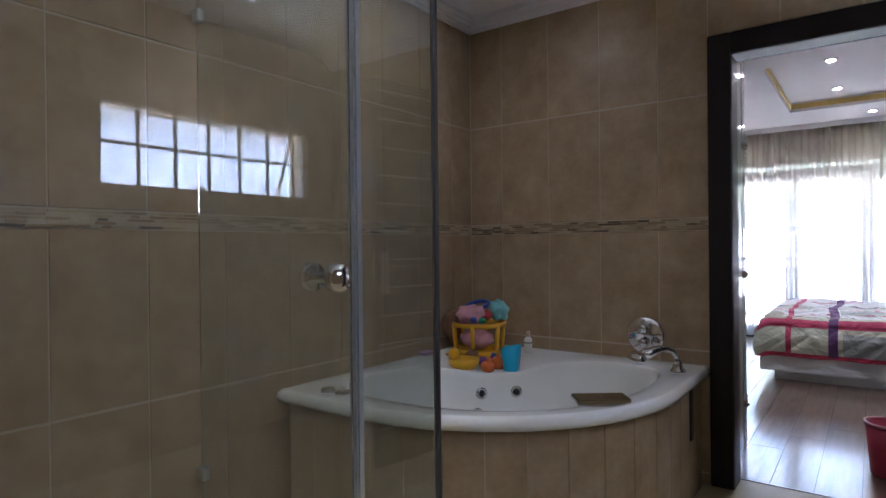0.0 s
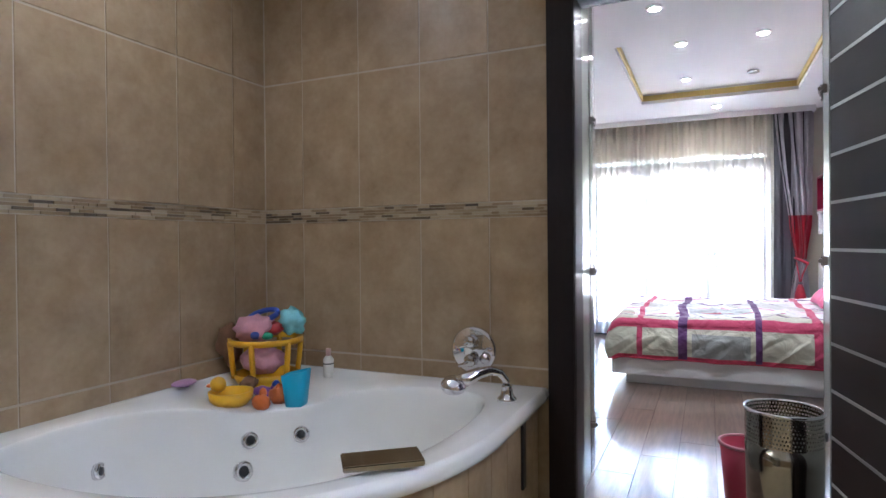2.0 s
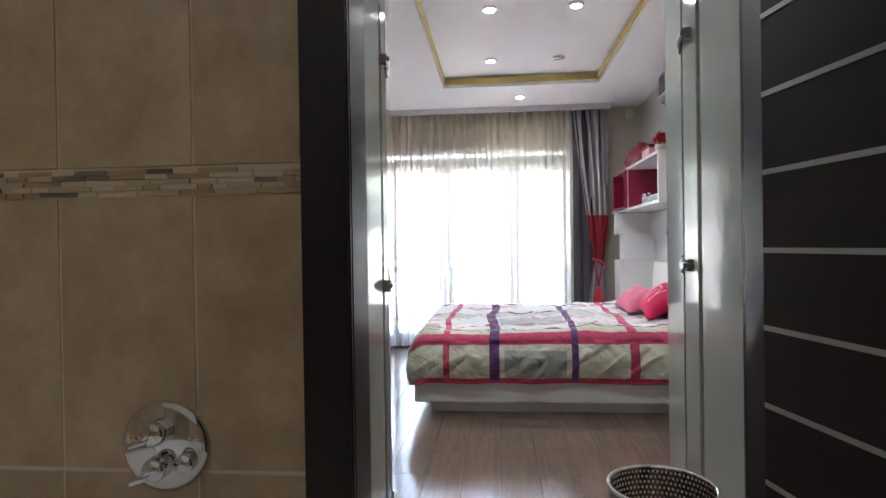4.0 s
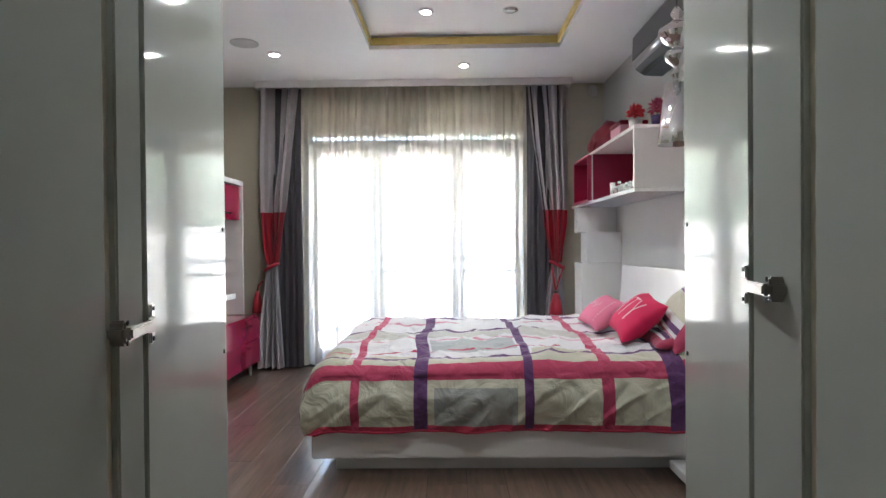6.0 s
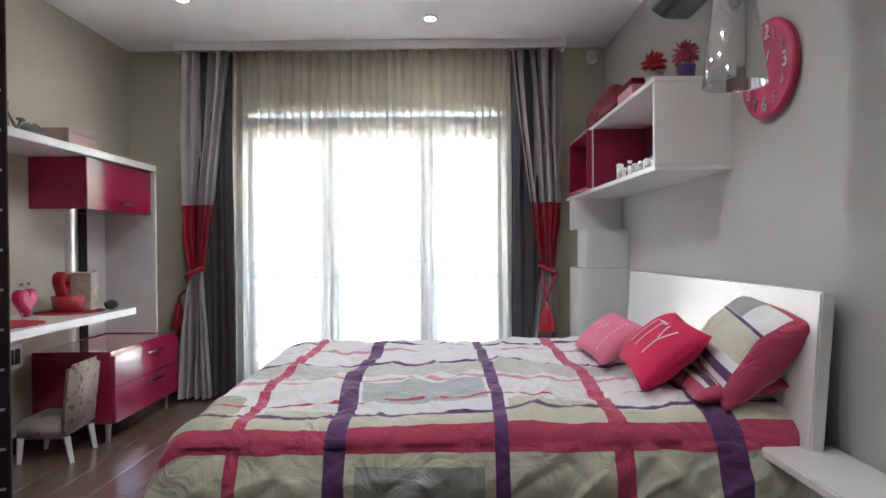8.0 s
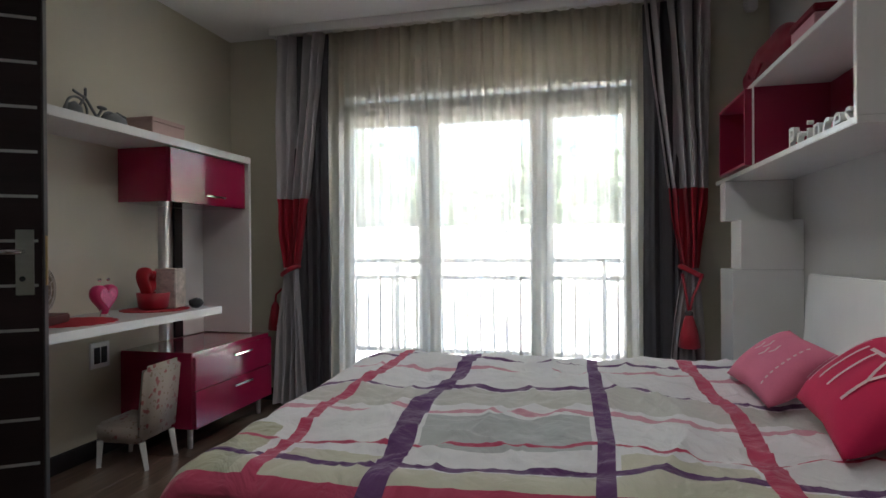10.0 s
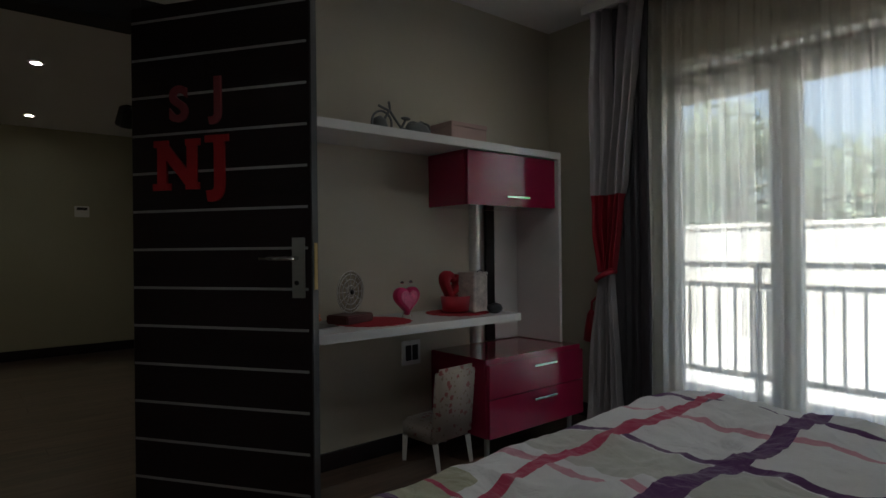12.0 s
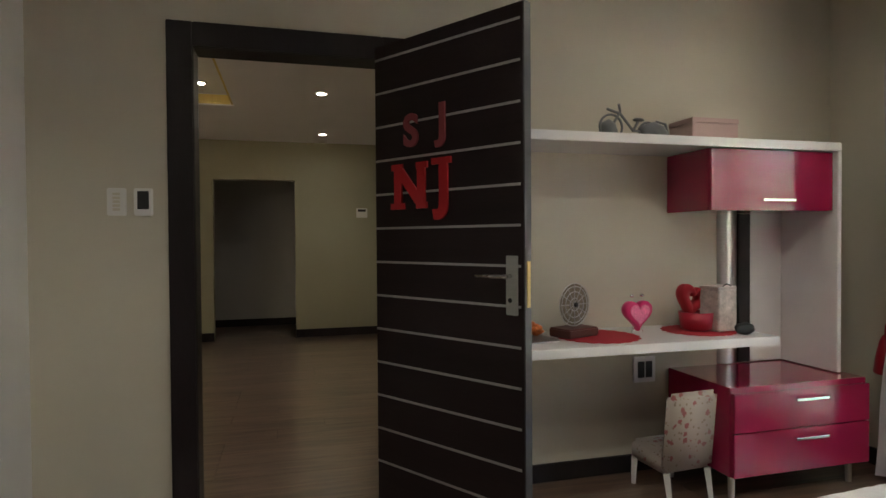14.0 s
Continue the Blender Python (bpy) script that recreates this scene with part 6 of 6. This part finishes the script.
# on the upper shelf
UZ = 1.68
fig = thing("wire_bicycle", (-1.98, 6.58, UZ), "grey metal model bicycle ornament", "ornament", 0)
for y, r in ((-0.10, 0.06), (0.10, 0.045)):
    part("wheel", tube([(0, y + r * math.cos(a), r + 0.004 + r * math.sin(a)) for a in [math.tau * k / 24 for k in range(25)]], 0.006, 6), M_RAIL, fig, local=True)
bm = bmesh.new()
for pts_ in ([(0, -0.10, 0.06), (0, -0.05, 0.14), (0.02, -0.07, 0.17)], [(0, -0.05, 0.13), (0, 0.02, 0.05), (0, 0.10, 0.05)], [(0, 0.02, 0.05), (0, 0.05, 0.10)], [(0, -0.05, 0.13), (0, -0.12, 0.15)], [(0, 0.10, 0.05), (0, 0.15, 0.10), (0, 0.20, 0.09), (0, 0.22, 0.02)]):
    tube(pts_, 0.007, 6, bm)
part("frame", bm, M_RAIL, fig, local=True)
part("saddle", blob((0, 0.05, 0.105), (0.015, 0.03, 0.01)), M_RAIL, fig, smooth=True, local=True)
part("front_basket", blob((-0.01, -0.11, 0.05), (0.04, 0.045, 0.05), 0.2, 2), M_RAIL, fig, smooth=True, local=True)
part("basket", blob((0, 0.13, 0.05), (0.04, 0.075, 0.045), 0.2, 2), M_RAIL, fig, smooth=True, local=True)
pb = thing("storage_box", (-1.97, 7.0, UZ), "pale pink lidded storage box on the upper shelf", "box")
M_BLUSH = mat("blush_card", (0.52, 0.36, 0.33), 0.7, vary=0.08)
part("body", box(-2.06, 6.86, UZ, -1.88, 7.12, UZ + 0.085, 0.003), M_BLUSH, pb)
part("lid", box(-2.063, 6.857, UZ + 0.0855, -1.877, 7.123, UZ + 0.11, 0.003), M_BLUSH, pb)

# letters on the bedroom door
M_DUSTY, M_RED_LET = mat("dusty_red_felt", (0.30, 0.06, 0.07), 0.8), mat("red_wood_letter", (0.44, 0.014, 0.02), 0.6)
for ch, x, z, size, bold, m in (("S", 0.232, 1.611, 0.185, 0.006, M_DUSTY), ("J", 0.41, 1.634, 0.185, 0.006, M_DUSTY), ("N", 0.223, 1.352, 0.255, 0.010, M_RED_LET), ("J", 0.415, 1.36, 0.255, 0.010, M_RED_LET)):
    lettering("letter", ch, size, 0.005, leaf_bed.matrix_basis @ pose(x, -0.0285, z, 90, 0, 0), m, None, f"{'bright' if m is M_RED_LET else 'dusty'} red letter {ch} stuck on the dark door", "letter", bold)

for ob in [o for o in bpy.data.objects if o.data and o.name.startswith("letter") and o.data.materials and o.data.materials[0] is M_RED_LET]:
    xs, ys = [v.co.x for v in ob.data.vertices], [v.co.y for v in ob.data.vertices]
    x0, x1, top, low = min(xs), max(xs), max(ys), min(ys)
    narrow = x1 - x0 < 0.12
    bm = bmesh.new()
    bm.from_mesh(ob.data)
    for a, b, y in (((x1 - 0.085, x1 + 0.018, top - 0.026),) if narrow else ((x0 - 0.016, x0 + 0.05, top - 0.026), (x1 - 0.05, x1 + 0.014, top - 0.026), (x0 - 0.022, x0 + 0.06, low), (x1 - 0.05, x1 + 0.01, low))):
        for q in bmesh.ops.create_cube(bm, size=1.0)["verts"]:
            q.co = ((a + b) / 2 + q.co.x * (b - a), y + 0.013 + q.co.y * 0.026, q.co.z * 0.0096)
    bm.to_mesh(ob.data)
    bm.free()

# hall: white door standing in for a lit strip of wall, loudspeaker under the ceiling
hd = thing("bright_strip_door", (-6.3, 6.41, 0), "white door added for a brightly lit strip in the hall end wall", "door", kind="structure")
part("leaf", box(-6.72, 6.396, 0.01, -5.88, 6.418, 2.04, 0.003), M_SHELF, hd)
for r in ((-6.785, 6.388, 0, -6.722, 6.419, 2.11), (-5.878, 6.388, 0, -5.815, 6.419, 2.11), (-6.722, 6.388, 2.042, -5.878, 6.419, 2.11)):
    part("casing", box(*r, 0.004), M_WHITE_FRAME, hd)
part("door_handle", tube([(-5.95, 6.396, 1.02), (-5.95, 6.35, 1.02), (-6.06, 6.345, 1.02)], 0.009), M_STEEL, hd, smooth=True)
ls = thing("loudspeaker", (-5.36, 6.02, HC), "small black loudspeaker on a ceiling bracket", "loudspeaker", 25)
part("bracket", boxes((-0.03, -0.03, -0.012, 0.03, 0.03, -0.001), (-0.008, -0.008, -0.06, 0.008, 0.008, -0.012), bevel=0.002), M_BLACK, ls, local=True)
bm = box(-0.055, -0.06, -0.20, 0.055, 0.06, -0.02, 0.012)
bmesh.ops.rotate(bm, verts=bm.verts, cent=(0, 0, -0.06), matrix=Matrix.Rotation(radians(24), 3, "Y"))
part("cabinet", bm, M_BLACK, ls, local=True)

# switches
for y, dark in ((4.30, False), (4.40, True)):
    s = thing("wall_control", (LW + 0.01, y, 1.37), "white wall control with a dark display" if dark else "white wall switch panel with small keys", "switch")
    part("plate", box(LW, y - 0.036, 1.318, LW + 0.014, y + 0.036, 1.432, 0.004), M_WHITE_PLASTIC, s)
    if dark:
        part("display", box(LW + 0.014, y - 0.022, 1.345, LW + 0.016, y + 0.022, 1.42, 0.002), M_BLACK, s)
    else:
        for k in range(5):
            part("key", box(LW + 0.014, y - 0.014, 1.338 + 0.016 * k, LW + 0.017, y + 0.014, 1.348 + 0.016 * k, 0.001), M_CREAM_EDGE, s)
hs = thing("wall_control", (HX + 0.01, 5.89, 1.53), "small white thermostat on the hall wall", "thermostat")
part("plate", box(HX, 5.82, 1.49, HX + 0.015, 5.96, 1.61, 0.004), M_WHITE_PLASTIC, hs)
part("display", box(HX + 0.015, 5.84, 1.565, HX + 0.017, 5.94, 1.595, 0.002), M_BLACK, hs)


# ---- downlights ----
def downlight(x, y, z, watts, lit=True, group="downlights", cone=140):
    d = thing("downlight", (x, y, z - 0.02), "round recessed ceiling downlight with a chrome ring", "light", group=group)
    part("ring", lathe([(0.033, 0.0), (0.05, 0.004), (0.052, 0.012), (0.048, 0.0195), (0.033, 0.0195), (0.033, 0.0)], (0, 0, 0), 28), M_CHROME, d, smooth=True, local=True)
    part("bulb", lathe([(0.0, 0.006), (0.031, 0.006), (0.032, 0.012)], (0, 0, 0), 20), M_LAMP if lit else M_STEEL, d, "glowing lamp" if lit else "unlit lamp", local=True)
    if lit and watts:
        li = bpy.data.lights.new("downlight_lamp", "SPOT")
        li.energy, li.spot_size, li.spot_blend, li.shadow_soft_size, li.color = watts, radians(cone), 0.6, 0.03, (1.0, 0.97, 0.92)
        lo = new("downlight_lamp", li)
        lo.location = (x, y, z - 0.03)


for x, y, z, w, lit in ((-0.14, 5.42, CEIL + 0.1, 0.75, True), (0.42, 5.42, CEIL + 0.1, 0.45, True), (-0.14, 6.5, CEIL + 0.1, 1.0, True), (0.42, 6.5, CEIL + 0.1, 0, False), (-1.31, 7.02, CEIL, 0.25, True), (0.13, 7.35, CEIL, 0.5, True), (-0.25, 4.335, CEIL, 1.5, True)):
    downlight(x, y, z, w, lit)
for x, y, w in ((-4.36, 5.255, 1.3), (-6.25, 5.37, 0.4), (-4.63, 4.30, 1.0)):
    downlight(x, y, HC if y > 4.52 else HC + 0.1, w, cone=95)
# Unseen lamps placed for balance; (1.15, 1.65) is added to brighten the left wall.
for x, y, w in ((-1.4, 1.8, 0.09), (1.15, 1.65, 0.8), (-1.3, 0.1, 0.16), (0.4, -0.4, 0.3)):
    downlight(x, y, CEIL, w)
sp = thing("ceiling_speaker", (-1.46, 6.80, CEIL - 0.01), "flat round white ceiling loudspeaker", "loudspeaker")
part("grille", lathe([(0.0, 0.0), (0.085, 0.0), (0.10, 0.004), (0.10, 0.0095)], (0, 0, 0), 32), mat("grey_grille", (0.45, 0.44, 0.44), 0.7), sp, local=True)

# ---- outside ----
ground = sheet(1, 1, lambda i, j: (-400 + 800 * i, -400 + 800 * j, -0.45))
structure("ground", ground, M_CONCRETE, "pale paved yard below the balcony", "ground")
structure("balcony_slab", boxes((-3.2, WY + 0.2, -0.45, 2.6, WY + 1.45, -0.01)), M_CONCRETE, "pale balcony floor", "balcony")
rail = thing("balcony_railing", (-0.3, 9.2, 0), "grey painted metal balcony railing", "railing")
RY = 9.22
for z, h in ((0.965, 0.02), (0.815, 0.018), (0.165, 0.018)):
    part("rail", box(-3.1, RY - 0.02, z - h, 2.5, RY + 0.02, z + h, 0.003), M_RAIL, rail)
for k in range(48):
    x = -3.05 + 0.115 * k
    part("baluster", box(x - 0.009, RY - 0.009, 0.184, x + 0.009, RY + 0.009, 0.796), M_RAIL, rail)
for x in (-3.08, -1.28, 0.52, 2.32):
    part("post", box(x - 0.02, RY - 0.022, -0.01, x + 0.02, RY + 0.022, 0.944), M_RAIL, rail)
yard = thing("garden_wall", (0, 15.0, -0.45), "long plastered boundary wall in sunlight", "garden wall")
part("wall_face", box(-26, 15.0, -0.45, 26, 15.25, 1.40), M_PLASTER, yard)
part("coping", box(-26, 14.96, 1.402, 26, 15.29, 1.48, 0.01), M_CONCRETE, yard)


def tree(x, y, h, r, seed):
    t = thing("tree", (x, y, -0.45), "leafy green garden tree behind the wall", "tree", group="trees behind the wall")
    rng = random.Random(seed)
    bm = bmesh.new()
    tube([(x, y, -0.45), (x + 0.1, y, h * 0.3), (x, y + 0.1, h * 0.62)], [0.2, 0.15, 0.07], 8, bm)
    tips = []
    for k in range(7):
        a, z = math.tau * k / 7 + rng.random(), h * (0.3 + 0.3 * rng.random())
        tip = (x + r * 0.6 * math.cos(a), y + r * 0.6 * math.sin(a), z + h * 0.22)
        tube([(x, y, z), ((x + tip[0]) / 2, (y + tip[1]) / 2, z + h * 0.14), tip], [0.07, 0.05, 0.02], 6, bm)
        tips.append(tip)
    part("trunk", bm, M_BARK, t)
    verts, faces = [], []
    centres = [(x + r * 0.75 * rng.uniform(-1, 1), y + r * 0.75 * rng.uniform(-1, 1), h * rng.uniform(0.42, 0.95)) for _ in range(22)]
    for cx, cy, cz in centres:
        cr = r * rng.uniform(0.22, 0.42)
        for _ in range(330):
            d = Vector((rng.gauss(0, 1), rng.gauss(0, 1), rng.gauss(0, 0.8))).normalized() * cr * rng.uniform(0.5, 1.08)
            c = Vector((cx, cy, cz)) + d
            u = Vector((rng.uniform(-1, 1), rng.uniform(-1, 1), rng.uniform(-1, 1))).normalized()
            v = u.orthogonal().normalized()
            s = rng.uniform(0.06, 0.13)
            n0 = len(verts)
            verts += [c - u * s, c + v * s * 0.45, c + u * s, c - v * s * 0.45]
            faces.append((n0, n0 + 1, n0 + 2, n0 + 3))
    me = bpy.data.meshes.new("crown")
    me.from_pydata([tuple(v) for v in verts], [], faces)
    me.materials.append(M_LEAF)
    crown = new("crown", me)
    crown.parent = t
    crown.matrix_parent_inverse = t.matrix_basis.inverted()
    return t


for k, (x, y, h, r) in enumerate(((-13, 19, 5.2, 2.6), (-9.5, 20.5, 4.6, 2.4), (-6, 19, 5.0, 2.5), (-2.8, 20.5, 4.4, 2.3), (0.2, 19.5, 5.4, 2.5), (3.2, 20.5, 5.8, 2.6), (6.2, 19.5, 4.8, 2.4), (9.5, 21, 5.2, 2.6), (-16.5, 21, 5.6, 2.8))):
    tree(x, y, 0.74 * h, r, k + 3)

# ---- tiles, mosaic and planks ----
TW, TH, G = 0.306, 0.598, 0.005
tile_meshes = {}


def tile_piece(parent, w, h, d, at, axis):
    """A glazed tile w wide and h high; axis: the way its face looks."""
    key = (round(w, 3), round(h, 3), axis)
    if key not in tile_meshes:
        bm = bmesh.new()
        c, t = 0.001, d
        for ww, hh, z in ((w / 2, h / 2, 0), (w / 2, h / 2, t - c), (w / 2 - c, h / 2 - c, t)):
            for sx, sy in ((-1, -1), (1, -1), (1, 1), (-1, 1)):
                p = (sx * ww, -z, sy * hh) if axis == "y" else (z, sx * ww, sy * hh)
                bm.verts.new(p)
        bm.verts.ensure_lookup_table()
        for lo in (0, 4):
            for k in range(4):
                bm.faces.new([bm.verts[q] for q in (lo + k, lo + (k + 1) % 4, lo + 4 + (k + 1) % 4, lo + 4 + k)])
        bm.faces.new([bm.verts[q] for q in (8, 9, 10, 11)])
        bmesh.ops.recalc_face_normals(bm, faces=bm.faces)
        me = bpy.data.meshes.new("tile")
        bm.to_mesh(me)
        bm.free()
        me.materials.append(M_TILE)
        tile_meshes[key] = me
    ob = new("tile", tile_meshes[key])
    ob.location = at
    ob.parent = parent
    return ob


rows_z = [(0.0, 0.05), (0.054, 0.648), (0.652, 1.247), (1.309, 1.908), (1.912, 2.51), (2.514, 2.58)]
x_joints = [-1.911, -1.688, -1.379, -1.073, -0.763, -0.521]
wide_x = [0.531, 0.84, 1.15, 1.46, 1.73]
for za, zb in rows_z:
    for row in (x_joints, wide_x):
        for a, b in zip(row, row[1:]):
            tile_piece(wall_bf, b - a - G, zb - za - G, 0.003, ((a + b) / 2, BY, (za + zb) / 2), "y")
for a, b in ((-0.521, -0.21), (-0.21, 0.10), (0.10, 0.405), (0.405, 0.531)):
    tile_piece(wall_bf, b - a - G, 2.51 - 2.19 - G, 0.003, ((a + b) / 2, BY, (2.51 + 2.19) / 2), "y")
ys = [2.771]
k = 2.565
while k > BACK:
    ys.append(k)
    k -= TW
ys.append(BACK + 0.002)
ys = ys[::-1]
for za, zb in rows_z:
    for a, b in zip(ys, ys[1:]):
        tile_piece(wall_bl, b - a - G, zb - za - G, 0.003, (BX, (a + b) / 2, (za + zb) / 2), "x")


def mosaic_mat():
    m, n, l, b = shader("mosaic_strips", 0.3, coat=0.2)
    g, ramp = n.new("ShaderNodeNewGeometry"), n.new("ShaderNodeValToRGB")
    ramp.color_ramp.interpolation = "CONSTANT"
    e = ramp.color_ramp.elements
    e[0].position, e[0].color = 0.0, (0.30, 0.22, 0.13, 1)
    e[1].position, e[1].color = 0.3, (0.46, 0.38, 0.26, 1)
    for p, c in ((0.6, (0.38, 0.30, 0.19, 1)), (0.84, (0.15, 0.115, 0.075, 1)), (0.94, (0.09, 0.07, 0.05, 1))):
        q = e.new(p)
        q.color = c
    l.new(g.outputs["Random Per Island"], ramp.inputs["Fac"]), l.new(ramp.outputs["Color"], b.inputs["Base Color"])
    return m


M_MOSAIC = mosaic_mat()


def mosaic(parent, axis, a0, a1):
    rng = random.Random(5)
    bm = bmesh.new()
    for r in range(5):
        z0 = 1.2485 + 0.0118 * r
        s = a0 - rng.random() * 0.05
        while s < a1:
            w = rng.uniform(0.03, 0.10)
            p, q = max(s, a0), min(s + w - 0.002, a1)
            if q - p > 0.004:
                t = 0.002 + rng.uniform(0, 0.004)
                if axis == "y":
                    box(p, BY - t, z0, q, BY, z0 + 0.0098, bm=bm)
                else:
                    box(BX, p, z0, BX + t, q, z0 + 0.0098, bm=bm)
            s += w
    ob = part("mosaic_band", bm, M_MOSAIC, parent, "band of thin brown and beige stone strips")
    ob["kind"] = "stuff"


mosaic(wall_bf, "y", BX + 0.006, -0.522)
mosaic(wall_bl, "x", BACK, 2.77)

floor_bed = bpy.data.objects["floor_bedroom"]
rng = random.Random(11)
PW = 0.185
plank_meshes = {}


def plank(parent, x, ya, yb, w):
    ln = round(yb - ya, 2)
    key = (ln, round(w, 3))
    if key not in plank_meshes:
        bm = box(-w / 2 + 0.0008, -ln / 2 + 0.0008, -0.008, w / 2 - 0.0008, ln / 2 - 0.0008, 0.0, 0.0005, seg=1)
        me = bpy.data.meshes.new("plank")
        bm.to_mesh(me)
        bm.free()
        me.materials.append(M_PLANK)
        plank_meshes[key] = me
    ob = new("plank", plank_meshes[key])
    ob.location = (x, (ya + yb) / 2, 0)
    ob.parent = parent


def planks(parent, x0, x1, y0, y1):
    x = x0
    while x < x1 - 0.02:
        w = min(PW, x1 - x)
        y = y0 - rng.choice((0.0, 0.3, 0.6, 0.9))
        while y < y1 - 0.01:
            a, b = max(y, y0), min(y + 1.2, y1)
            if b - a > 0.03:
                plank(parent, x + w / 2, a, b, w)
            y += 1.2
        x += PW


planks(floor_bed, LW, RW, 2.93, WY)
planks(bpy.data.objects["floor_hall"], HX - 1.2, LW - 0.001, 2.2, 8.0)
